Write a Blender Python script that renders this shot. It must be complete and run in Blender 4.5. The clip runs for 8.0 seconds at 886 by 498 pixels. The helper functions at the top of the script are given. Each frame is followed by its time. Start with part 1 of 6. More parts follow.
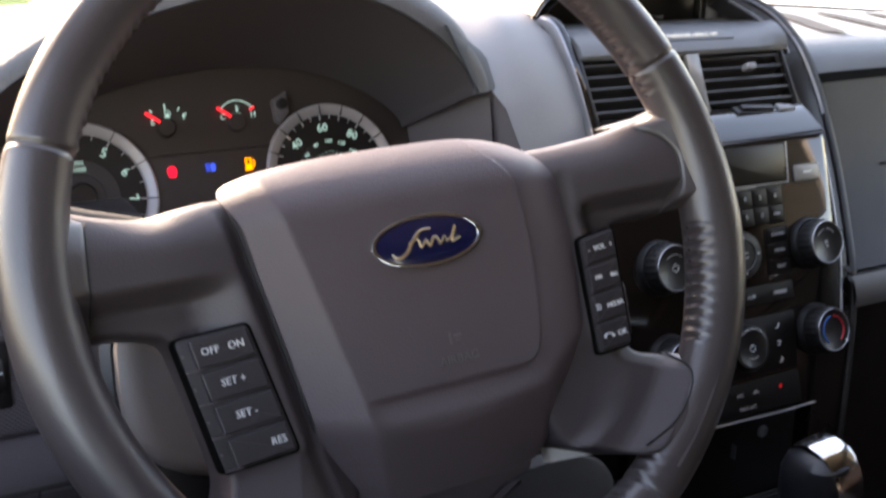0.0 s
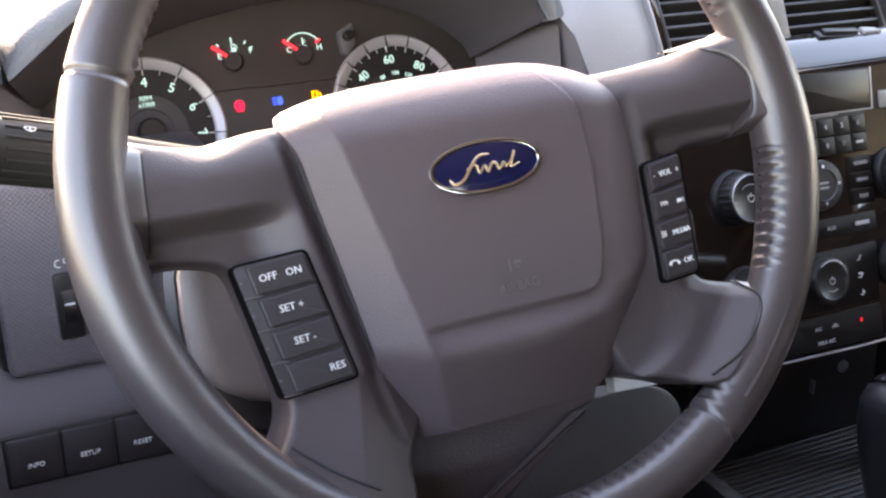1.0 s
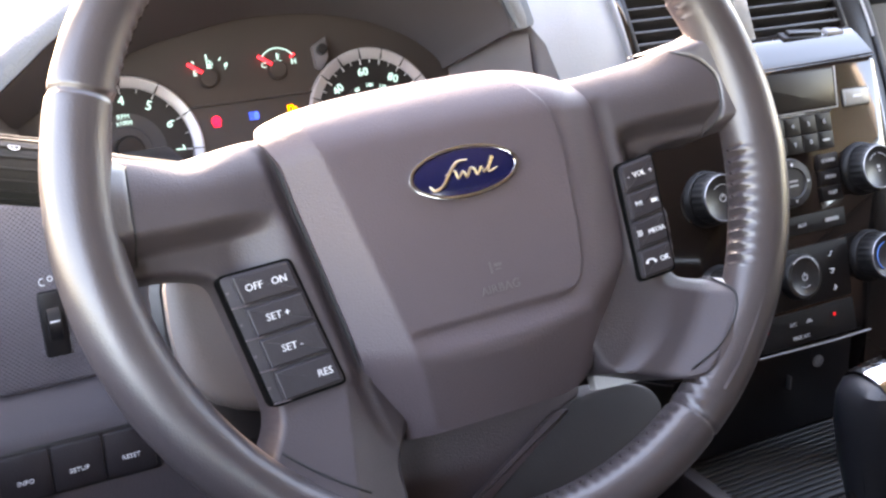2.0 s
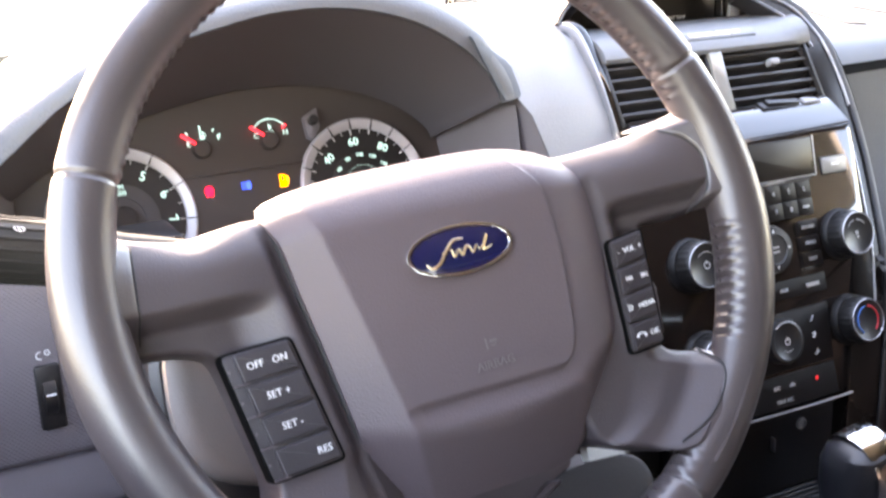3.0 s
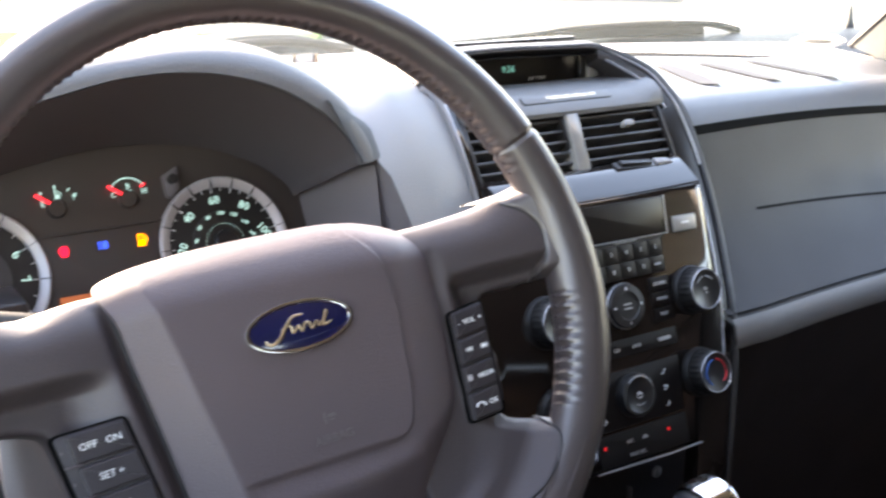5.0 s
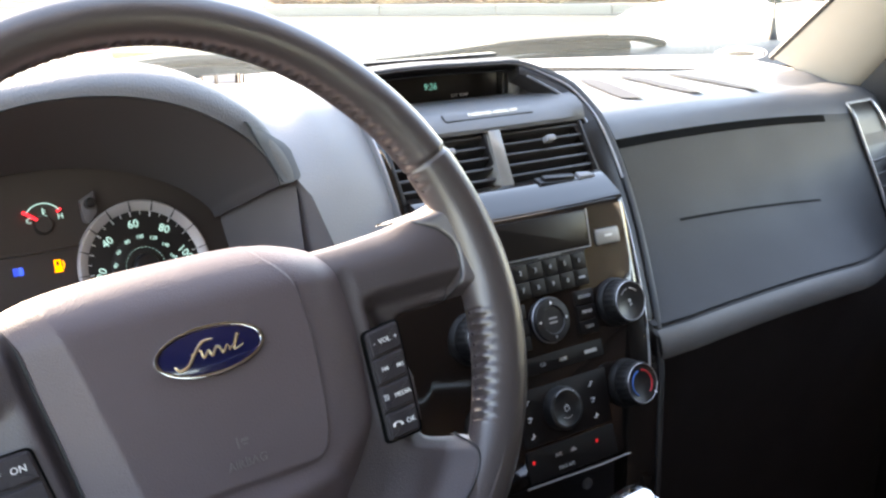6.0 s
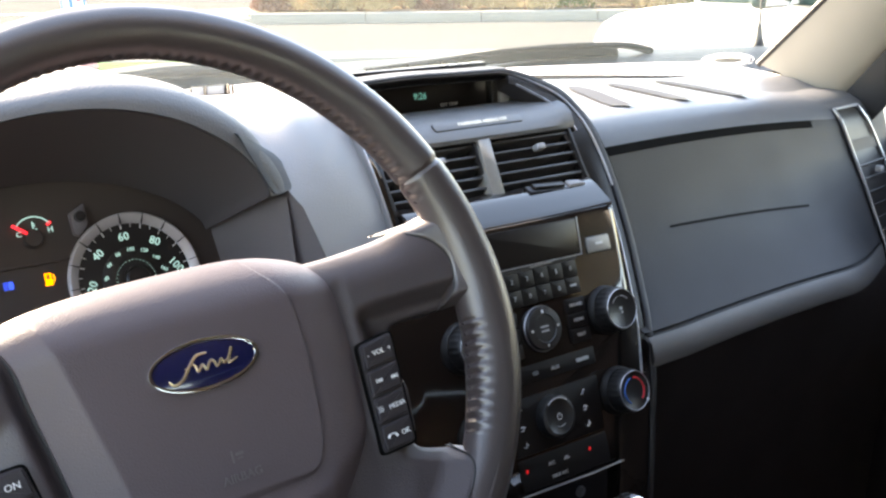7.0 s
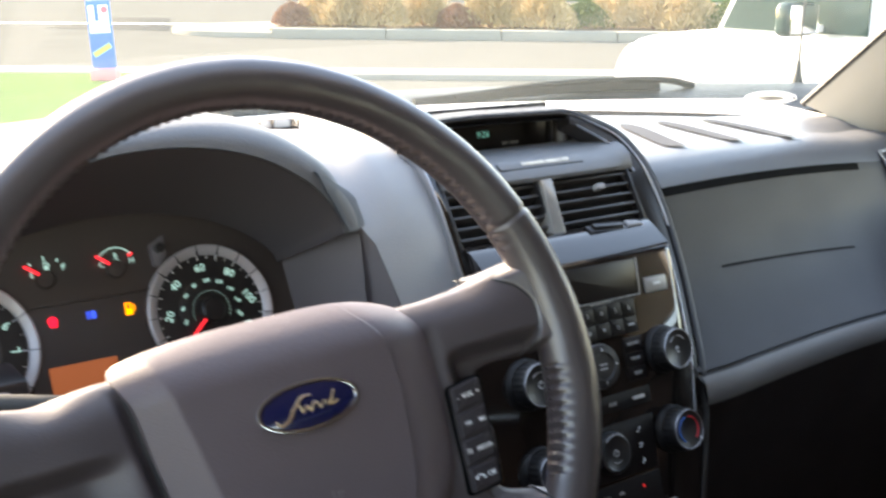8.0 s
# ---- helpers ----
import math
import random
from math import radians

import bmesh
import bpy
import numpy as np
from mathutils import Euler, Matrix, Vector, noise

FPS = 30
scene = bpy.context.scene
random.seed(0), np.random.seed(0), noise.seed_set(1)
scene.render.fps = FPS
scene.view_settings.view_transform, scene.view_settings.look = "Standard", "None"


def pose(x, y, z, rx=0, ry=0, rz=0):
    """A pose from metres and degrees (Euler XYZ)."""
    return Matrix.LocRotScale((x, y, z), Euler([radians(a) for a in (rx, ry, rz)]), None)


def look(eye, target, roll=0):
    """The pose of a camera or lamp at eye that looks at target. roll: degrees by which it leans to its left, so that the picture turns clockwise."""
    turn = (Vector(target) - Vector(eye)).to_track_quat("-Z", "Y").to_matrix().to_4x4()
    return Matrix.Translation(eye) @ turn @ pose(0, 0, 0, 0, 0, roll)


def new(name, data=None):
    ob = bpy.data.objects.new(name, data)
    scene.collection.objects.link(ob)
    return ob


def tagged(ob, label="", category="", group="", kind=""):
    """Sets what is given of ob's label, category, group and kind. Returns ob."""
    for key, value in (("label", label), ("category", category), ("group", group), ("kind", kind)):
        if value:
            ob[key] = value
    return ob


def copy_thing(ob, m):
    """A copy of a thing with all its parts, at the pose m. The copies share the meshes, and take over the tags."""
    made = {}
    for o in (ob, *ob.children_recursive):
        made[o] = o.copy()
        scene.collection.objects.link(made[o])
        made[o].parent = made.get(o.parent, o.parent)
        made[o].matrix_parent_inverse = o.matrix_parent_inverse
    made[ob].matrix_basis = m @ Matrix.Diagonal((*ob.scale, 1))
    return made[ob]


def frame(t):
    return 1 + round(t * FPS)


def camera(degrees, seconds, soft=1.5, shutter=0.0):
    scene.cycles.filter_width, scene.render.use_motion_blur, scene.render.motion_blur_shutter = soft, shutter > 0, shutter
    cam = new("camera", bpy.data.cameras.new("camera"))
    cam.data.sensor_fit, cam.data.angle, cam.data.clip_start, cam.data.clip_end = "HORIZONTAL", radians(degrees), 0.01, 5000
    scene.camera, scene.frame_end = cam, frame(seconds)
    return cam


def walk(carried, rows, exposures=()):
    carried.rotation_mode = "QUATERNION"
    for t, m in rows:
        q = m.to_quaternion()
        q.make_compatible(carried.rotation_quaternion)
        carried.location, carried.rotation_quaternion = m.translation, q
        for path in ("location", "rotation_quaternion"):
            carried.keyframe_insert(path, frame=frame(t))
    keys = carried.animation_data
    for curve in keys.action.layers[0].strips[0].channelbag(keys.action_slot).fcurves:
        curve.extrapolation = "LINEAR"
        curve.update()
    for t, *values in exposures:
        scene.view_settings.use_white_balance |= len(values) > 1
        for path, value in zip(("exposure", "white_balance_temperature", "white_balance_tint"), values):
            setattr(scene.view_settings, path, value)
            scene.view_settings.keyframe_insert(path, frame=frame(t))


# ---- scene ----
# camera: seconds, x, y, z, yaw, pitch, roll
cam = camera(43.9, 8.0, soft=2.4, shutter=0.5)
PATH = [
    (0, -0.2428, 0.0001, 1.3802, -29.55, -17.95, 1.34),
    (0.5, -0.2160, -0.0024, 1.3725, -26.64, -20.55, 0.47),
    (1, -0.2301, -0.0021, 1.3708, -24.92, -20.98, -0.60),
    (2.5, -0.2405, -0.0134, 1.3707, -27.18, -19.28, -2.16),
    (3, -0.2491, -0.0125, 1.3874, -27.69, -17.73, -1.59),
    (3.5, -0.2639, -0.0153, 1.4028, -27.64, -16.62, -0.89),
    (4, -0.2742, -0.0161, 1.4038, -27.49, -16.67, -0.45),
    (4.5, -0.2717, -0.0225, 1.4039, -27.63, -16.45, -0.69),
    (5, -0.2265, -0.0321, 1.4141, -33.35, -16.33, 0.11),
    (6.5, -0.2111, -0.0430, 1.4171, -36.59, -15.35, -0.59),
    (7, -0.2137, -0.0399, 1.4187, -36.97, -15.21, -0.76),
    (7.5, -0.2178, -0.0393, 1.4209, -36.85, -14.95, -0.30),
    (8, -0.2598, -0.0268, 1.4418, -36.29, -14.36, 0.49),
]
# roll by the camera's own axis
walk(cam, [(t, pose(x, y, z, 0, 0, yaw) @ pose(0, 0, 0, 90 + pitch) @ pose(0, 0, 0, 0, 0, roll)) for t, x, y, z, yaw, pitch, roll in PATH],
     exposures=[(t, e, k, g) for t, e, k, g in ((0, 3.38, 8600, 22), (0.5, 3.91, 8700, 24), (1, 4.39, 8700, 24), (2.5, 4.95, 8700, 24), (3, 4.91, 8700, 24), (4, 4.45, 8300, 23), (4.5, 4.22, 8300, 22), (5, 4.15, 8300, 19), (6.5, 3.94, 8300, 16), (8, 3.60, 8300, 14))])

# ---- world and light ----
world = bpy.data.worlds.new("sky")
world.use_nodes = True
scene.world = world
sky = world.node_tree.nodes.new("ShaderNodeTexSky")
sky.sky_type, sky.sun_disc = "NISHITA", False
SUN_EL, SUN_AZ = 26.0, -9.0      # degrees; azimuth from +y, clockwise seen from above
sky.sun_elevation, sky.sun_rotation = radians(SUN_EL), radians(SUN_AZ)
world.node_tree.links.new(sky.outputs[0], world.node_tree.nodes["Background"].inputs[0])
world.node_tree.nodes["Background"].inputs[1].default_value = 0.14
sun = new("sun", bpy.data.lights.new("sun", "SUN"))
sun.data.energy, sun.data.angle, sun.data.color = 3.2, radians(8), (1.0, 0.94, 0.86)
to_sun = Vector((math.sin(radians(SUN_AZ)) * math.cos(radians(SUN_EL)), math.cos(radians(SUN_AZ)) * math.cos(radians(SUN_EL)), math.sin(radians(SUN_EL))))
sun.matrix_world = look(to_sun * 50, (0, 0, 0))


# ---- materials ----
def mat(name, color, rough=0.5, metal=0.0, grain=0.0, grain_scale=900.0, blotch=0.08, blotch_scale=14.0, spec=0.5, coat=0.0, emit=None, power=0.0, rough_var=0.08, weave=0.0):
    """A procedural material: base colour with blotches, a fine grain in relief, uneven gloss."""
    m = bpy.data.materials.new(name)
    m.use_nodes = True
    nt = m.node_tree
    b = nt.nodes["Principled BSDF"]
    b.inputs["Metallic"].default_value = metal
    b.inputs["Specular IOR Level"].default_value = spec
    b.inputs["Coat Weight"].default_value = coat
    b.inputs["Coat Roughness"].default_value = 0.04
    geo = nt.nodes.new("ShaderNodeNewGeometry")
    big = nt.nodes.new("ShaderNodeTexNoise")
    big.inputs["Scale"].default_value, big.inputs["Detail"].default_value = blotch_scale, 4
    nt.links.new(geo.outputs["Position"], big.inputs["Vector"])
    ramp = nt.nodes.new("ShaderNodeMix")
    ramp.data_type = "RGBA"
    c = Vector(color)
    ramp.inputs["A"].default_value = (*(c * (1 - blotch)), 1)
    ramp.inputs["B"].default_value = (*(c * (1 + blotch)), 1)
    nt.links.new(big.outputs["Fac"], ramp.inputs["Factor"])
    nt.links.new(ramp.outputs["Result"], b.inputs["Base Color"])
    rr = nt.nodes.new("ShaderNodeMapRange")
    rr.inputs["To Min"].default_value, rr.inputs["To Max"].default_value = max(0.02, rough - rough_var), min(1.0, rough + rough_var)
    nt.links.new(big.outputs["Fac"], rr.inputs["Value"])
    nt.links.new(rr.outputs["Result"], b.inputs["Roughness"])
    if grain:
        fine = nt.nodes.new("ShaderNodeTexVoronoi")
        fine.inputs["Scale"].default_value = grain_scale
        nt.links.new(geo.outputs["Position"], fine.inputs["Vector"])
        bump = nt.nodes.new("ShaderNodeBump")
        bump.inputs["Strength"].default_value, bump.inputs["Distance"].default_value = grain, 0.0006
        nt.links.new(fine.outputs["Distance"], bump.inputs["Height"])
        nt.links.new(bump.outputs["Normal"], b.inputs["Normal"])
    if weave:
        xyz, prod, bump = (nt.nodes.new(n) for n in ("ShaderNodeSeparateXYZ", "ShaderNodeMath", "ShaderNodeBump"))
        nt.links.new(geo.outputs["Position"], xyz.inputs[0])
        prod.operation = "MULTIPLY"
        for k, axis in enumerate(("X", "Z")):
            scale, wave = nt.nodes.new("ShaderNodeMath"), nt.nodes.new("ShaderNodeMath")
            scale.operation, wave.operation = "MULTIPLY", "SINE"
            scale.inputs[1].default_value = weave
            nt.links.new(xyz.outputs[axis], scale.inputs[0])
            nt.links.new(scale.outputs[0], wave.inputs[0])
            nt.links.new(wave.outputs[0], prod.inputs[k])
        bump.inputs["Strength"].default_value, bump.inputs["Distance"].default_value = 0.6, 0.0005
        nt.links.new(prod.outputs[0], bump.inputs["Height"])
        nt.links.new(bump.outputs["Normal"], b.inputs["Normal"])
    if emit:
        b.inputs["Emission Color"].default_value = (*emit, 1)
        b.inputs["Emission Strength"].default_value = power
    return m


LEATHER = mat("grey_leather", (0.053, 0.042, 0.044), 0.36, spec=0.95, grain=0.13, grain_scale=900, blotch=0.12)
PLASTIC = mat("grey_plastic", (0.092, 0.069, 0.0755), 0.5, grain=0.3, grain_scale=1100)
SPOKE_M = mat("spoke_plastic", (0.061, 0.049, 0.053), 0.47, grain=0.25, grain_scale=1100)
PLASTIC_LIGHT = mat("light_grey_plastic", (0.26, 0.25, 0.25), 0.5, grain=0.3, grain_scale=1100)
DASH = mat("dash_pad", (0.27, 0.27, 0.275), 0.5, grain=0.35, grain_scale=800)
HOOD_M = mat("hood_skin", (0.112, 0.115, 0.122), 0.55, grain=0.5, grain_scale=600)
GROOVE = mat("deep_groove", (0.004, 0.004, 0.004), 0.8, spec=0.05)
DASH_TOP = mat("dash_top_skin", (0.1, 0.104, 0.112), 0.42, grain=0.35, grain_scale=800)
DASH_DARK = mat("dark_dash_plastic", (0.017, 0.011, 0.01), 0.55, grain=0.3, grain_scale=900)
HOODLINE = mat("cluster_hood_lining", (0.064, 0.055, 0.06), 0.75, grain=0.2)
BLACK = mat("black_plastic", (0.0145, 0.0127, 0.0133), 0.4, grain=0.15)
GLOSS = mat("gloss_black", (0.0105, 0.0072, 0.0062), 0.06, spec=0.5, coat=0.5, rough_var=0.03)
CHROME = mat("chrome", (0.75, 0.75, 0.76), 0.12, metal=1.0, rough_var=0.05)
SATIN = mat("satin_silver", (0.42, 0.42, 0.44), 0.32, metal=0.8)
TAUPE = mat("taupe_plastic", (0.165, 0.145, 0.138), 0.5, grain=0.25)
BEIGE = mat("beige_trim", (0.34, 0.305, 0.255), 0.7, grain=0.3)
RUBBER = mat("rubber", (0.012, 0.012, 0.013), 0.6, grain=0.2)
CARPET = mat("carpet", (0.02, 0.019, 0.019), 0.95, grain=0.6, grain_scale=500)
BLUE = mat("badge_blue", (0.007, 0.009, 0.045), 0.15, coat=0.6)
WHITE_INK = mat("white_print", (0.75, 0.75, 0.75), 0.5)


def glass_material():
    m = bpy.data.materials.new("window_glass")
    m.use_nodes = True
    nt = m.node_tree
    nt.nodes.remove(nt.nodes["Principled BSDF"])
    clear, shine, mix, fre, power = (nt.nodes.new(n) for n in ("ShaderNodeBsdfTransparent", "ShaderNodeBsdfGlossy", "ShaderNodeMixShader", "ShaderNodeLayerWeight", "ShaderNodeMath"))
    clear.inputs[0].default_value = (0.93, 0.95, 0.94, 1)
    shine.inputs["Roughness"].default_value = 0.02
    fre.inputs["Blend"].default_value = 0.5
    power.operation = "POWER"
    power.inputs[1].default_value = 7.0
    nt.links.new(fre.outputs["Facing"], power.inputs[0])
    nt.links.new(power.outputs[0], mix.inputs[0])
    nt.links.new(clear.outputs[0], mix.inputs[1])
    nt.links.new(shine.outputs[0], mix.inputs[2])
    # a thin mottled film, added as veiling glare, that catches the sun
    film, veiled, noise, span = (nt.nodes.new(n) for n in ("ShaderNodeBsdfTranslucent", "ShaderNodeMixShader", "ShaderNodeTexNoise", "ShaderNodeMapRange"))
    film.inputs[0].default_value = (0.68, 0.84, 0.86, 1)
    noise.inputs["Scale"].default_value, noise.inputs["Detail"].default_value = 6.0, 6.0
    span.inputs["To Min"].default_value, span.inputs["To Max"].default_value = 0.007, 0.018
    nt.links.new(noise.outputs[0], span.inputs[0])
    nt.links.new(span.outputs[0], veiled.inputs[0])
    nt.links.new(mix.outputs[0], veiled.inputs[1])
    nt.links.new(film.outputs[0], veiled.inputs[2])
    nt.links.new(veiled.outputs[0], nt.nodes["Material Output"].inputs[0])
    return m


WALL_M = mat("mauve_grey_plastic", (0.14, 0.125, 0.13), 0.55, grain=0.3)
GLASS = glass_material()


# ---- building helpers ----
def thing(name, m, label, category, group="", kind=""):
    ob = new(name)
    ob.empty_display_size = 0.05
    ob.matrix_basis = m
    return tagged(ob, label, category, group, kind)


def finish(bm, material, smooth=40):
    bmesh.ops.recalc_face_normals(bm, faces=bm.faces)
    me = bpy.data.meshes.new("mesh")
    bm.to_mesh(me)
    bm.free()
    me.materials.append(material)
    if smooth:
        me.polygons.foreach_set("use_smooth", [True] * len(me.polygons))
        me.set_sharp_from_angle(angle=radians(smooth))
    return me


def part(name, bm, material, parent, label="", smooth=40):
    """One mesh object, in the axes of its thing, under a thing or a part."""
    ob = new(name, finish(bm, material, smooth))
    ob.data.name = name
    ob.parent = parent
    return tagged(ob, label)


def solo(name, bm, material, label, category, kind="", group="", smooth=40):
    ob = new(name, finish(bm, material, smooth))
    ob.data.name = name
    return tagged(ob, label, category, group, kind)


def box(x0, x1, y0, y1, z0, z1, bevel=0.0, seg=2):
    bm = bmesh.new()
    bmesh.ops.create_cube(bm, size=1, matrix=Matrix.Translation(((x0 + x1) / 2, (y0 + y1) / 2, (z0 + z1) / 2)) @ Matrix.Diagonal((abs(x1 - x0), abs(y1 - y0), abs(z1 - z0), 1)))
    if bevel:
        bmesh.ops.bevel(bm, geom=bm.edges[:], offset=bevel, segments=seg, affect="EDGES", profile=0.5)
    return bm


def merge(*bms):
    out = bmesh.new()
    for b in bms:
        me = bpy.data.meshes.new("t")
        b.to_mesh(me)
        b.free()
        out.from_mesh(me)
        bpy.data.meshes.remove(me)
    return out


def moved(bm, m):
    bm.transform(m)
    return bm


def loft(rings, closed=True, caps=True, loop=False):
    """Skin through rings of points. closed: each ring closes; loop: the last ring joins the first."""
    bm = bmesh.new()
    vs = [[bm.verts.new(p) for p in ring] for ring in rings]
    n = len(vs[0])
    last = len(vs) if loop else len(vs) - 1
    for i in range(last):
        a, b = vs[i], vs[(i + 1) % len(vs)]
        for k in range(n if closed else n - 1):
            bm.faces.new((a[k], a[(k + 1) % n], b[(k + 1) % n], b[k]))
    if caps and closed and not loop:
        bm.faces.new(vs[0][::-1])
        bm.faces.new(vs[-1])
    return bm


def sheet(f, us, vs, thick=0.0):
    """A grid surface f(u, v), with thickness when asked for."""
    bm = bmesh.new()
    g = [[bm.verts.new(f(u, v)) for v in vs] for u in us]
    for i in range(len(us) - 1):
        for j in range(len(vs) - 1):
            bm.faces.new((g[i][j], g[i + 1][j], g[i + 1][j + 1], g[i][j + 1]))
    if thick:
        bmesh.ops.recalc_face_normals(bm, faces=bm.faces)
        bmesh.ops.solidify(bm, geom=bm.faces[:], thickness=thick)
    return bm


def lin(a, b, n):
    return [a + (b - a) * i / (n - 1) for i in range(n)]


def lathe(profile, n=40, axis_m=None):
    """Turn (radius, height) points about local z."""
    rings = [[Vector((r * math.cos(2 * math.pi * k / n), r * math.sin(2 * math.pi * k / n), h)) for k in range(n)] for r, h in profile]
    bm = loft(rings)
    if axis_m:
        bm.transform(axis_m)
    return bm


def rounded(points, r, seg=4):
    """A closed outline with its corners rounded."""
    out = []
    n = len(points)
    for i in range(n):
        p, a, b = Vector(points[i]), Vector(points[i - 1]), Vector(points[(i + 1) % n])
        da, db = (a - p), (b - p)
        ra, rb = min(r, da.length * 0.45), min(r, db.length * 0.45)
        s, e = p + da.normalized() * ra, p + db.normalized() * rb
        for k in range(seg + 1):
            t = k / seg
            out.append((1 - t) ** 2 * s + 2 * t * (1 - t) * p + t * t * e)
    return out


def plate(points, z0, z1, r=0.003, edge=0.0015, seg=4, height=None):
    """A slab with outline in x, y, rounded corners and softened front edge; height(x, y) bends it."""
    o = rounded([Vector((x, y)) for x, y in points], r, seg) if r else [Vector((x, y)) for x, y in points]
    n = len(o)
    area = sum(o[i].x * o[(i + 1) % n].y - o[(i + 1) % n].x * o[i].y for i in range(n))
    s = 1 if area > 0 else -1
    nor = []
    for i in range(n):
        d = (o[(i + 1) % n] - o[i - 1]).normalized()
        nor.append(Vector((-d.y, d.x)) * s)
    h = height or (lambda x, y: 0.0)
    rings = []
    for inset, z in ((0, z0), (0, z1 - edge), (edge * 0.3, z1 - edge * 0.3), (edge, z1)):
        rings.append([Vector((p.x + q.x * inset, p.y + q.y * inset, z + h(p.x, p.y))) for p, q in zip(o, nor)])
    return loft(rings)


def relief(points, height, step, z0, r=0.0, seg=5):
    """A modelled shell over an outline in x, y: height(x, y, d) by place and distance d to the edge, sides down to z0."""
    o = rounded([Vector((x, y)) for x, y in points], r, seg) if r else [Vector((x, y)) for x, y in points]
    n = len(o)
    px, py = np.array([p.x for p in o]), np.array([p.y for p in o])
    qx, qy = np.roll(px, -1), np.roll(py, -1)
    ex, ey = qx - px, qy - py
    ee = ex * ex + ey * ey + 1e-18

    def nearest(x, y):
        f = np.clip(((x - px) * ex + (y - py) * ey) / ee, 0, 1)
        cx, cy = px + f * ex, py + f * ey
        d = np.hypot(cx - x, cy - y)
        k = int(d.argmin())
        return cx[k], cy[k], d[k]

    def inside(x, y):
        cross = ((py > y) != (qy > y)) & (x < (qx - px) * (y - py) / (qy - py + 1e-18) + px)
        return bool(cross.sum() % 2)
    nx, ny = int((px.max() - px.min()) / step) + 2, int((py.max() - py.min()) / step) + 2
    bm = bmesh.new()
    grid = {}

    def vert(i, j):
        if (i, j) not in grid:
            grid[i, j] = bm.verts.new((px.min() + (i - 0.5) * step, py.min() + (j - 0.5) * step, 0))
        return grid[i, j]
    for i in range(nx):
        for j in range(ny):
            if inside(px.min() + i * step, py.min() + j * step):
                bm.faces.new((vert(i, j), vert(i + 1, j), vert(i + 1, j + 1), vert(i, j + 1)))
    for v in bm.verts:
        x, y, d = nearest(v.co.x, v.co.y)
        if v.is_boundary:
            v.co.x, v.co.y, d = x, y, 0.0
        v.co.z = height(v.co.x, v.co.y, d)
    ext = bmesh.ops.extrude_edge_only(bm, edges=[e for e in bm.edges if e.is_boundary])["geom"]
    for v in ext:
        if isinstance(v, bmesh.types.BMVert):
            v.co.z = z0
    return bm


def tube(path, radii, n=12, caps=True):
    """A round bar along points; radii one a point."""
    rings = []
    up = Vector((0, 0, 1))
    for i, p in enumerate(path):
        p = Vector(p)
        d = (Vector(path[min(i + 1, len(path) - 1)]) - Vector(path[max(i - 1, 0)])).normalized()
        a = d.cross(up if abs(d.z) < 0.95 else Vector((1, 0, 0))).normalized()
        b = a.cross(d)
        r = radii[i] if isinstance(radii, (list, tuple)) else radii
        rings.append([p + r * (math.cos(2 * math.pi * k / n) * a + math.sin(2 * math.pi * k / n) * b) for k in range(n)])
    return loft(rings, caps=caps)


def smooth_path(pts, n):
    """Points along a Catmull-Rom curve."""
    out = []
    p = [Vector(q) for q in pts]
    p = [p[0] * 2 - p[1]] + p + [p[-1] * 2 - p[-2]]
    m = len(p) - 3
    for k in range(n):
        f = k / (n - 1) * m
        i = min(int(f), m - 1)
        t = f - i
        a, b, c, d = p[i], p[i + 1], p[i + 2], p[i + 3]
        out.append(0.5 * (2 * b + (c - a) * t + (2 * a - 5 * b + 4 * c - d) * t * t + (3 * b - a - 3 * c + d) * t ** 3))
    return out


def lettering(text, size, m, depth=0.0003):
    cu = bpy.data.curves.new("letters", "FONT")
    cu.body, cu.size, cu.align_x, cu.align_y, cu.extrude, cu.resolution_u = text, size, "CENTER", "CENTER", depth, 2
    ob = new("letters", cu)
    me = bpy.data.meshes.new_from_object(ob)
    bpy.data.objects.remove(ob)
    bm = bmesh.new()
    bm.from_mesh(me)
    bpy.data.meshes.remove(me)
    bm.transform(m)
    return bm


def at(x, y, z, turn=0.0):
    return pose(x, y, z, 0, 0, turn)


def interp(x, table):
    """A smooth monotone curve through (x, value) pairs."""
    if x <= table[0][0]:
        return table[0][1]
    if x >= table[-1][0]:
        return table[-1][1]
    slope = [(q - p) / (b - a) for (a, p), (b, q) in zip(table, table[1:])]
    k = next(i for i in range(len(slope)) if x <= table[i + 1][0])

    def tangent(i):
        if i in (0, len(slope)):
            return slope[min(i, len(slope) - 1)]
        p, q = slope[i - 1], slope[i]
        return 0.0 if p * q <= 0 else 2 * p * q / (p + q)
    (a, p), (b, q) = table[k], table[k + 1]
    h, t = b - a, (x - a) / (b - a)
    return (1 + 2 * t) * (1 - t) ** 2 * p + t * (1 - t) ** 2 * h * tangent(k) + t * t * (3 - 2 * t) * q + t * t * (t - 1) * h * tangent(k + 1)


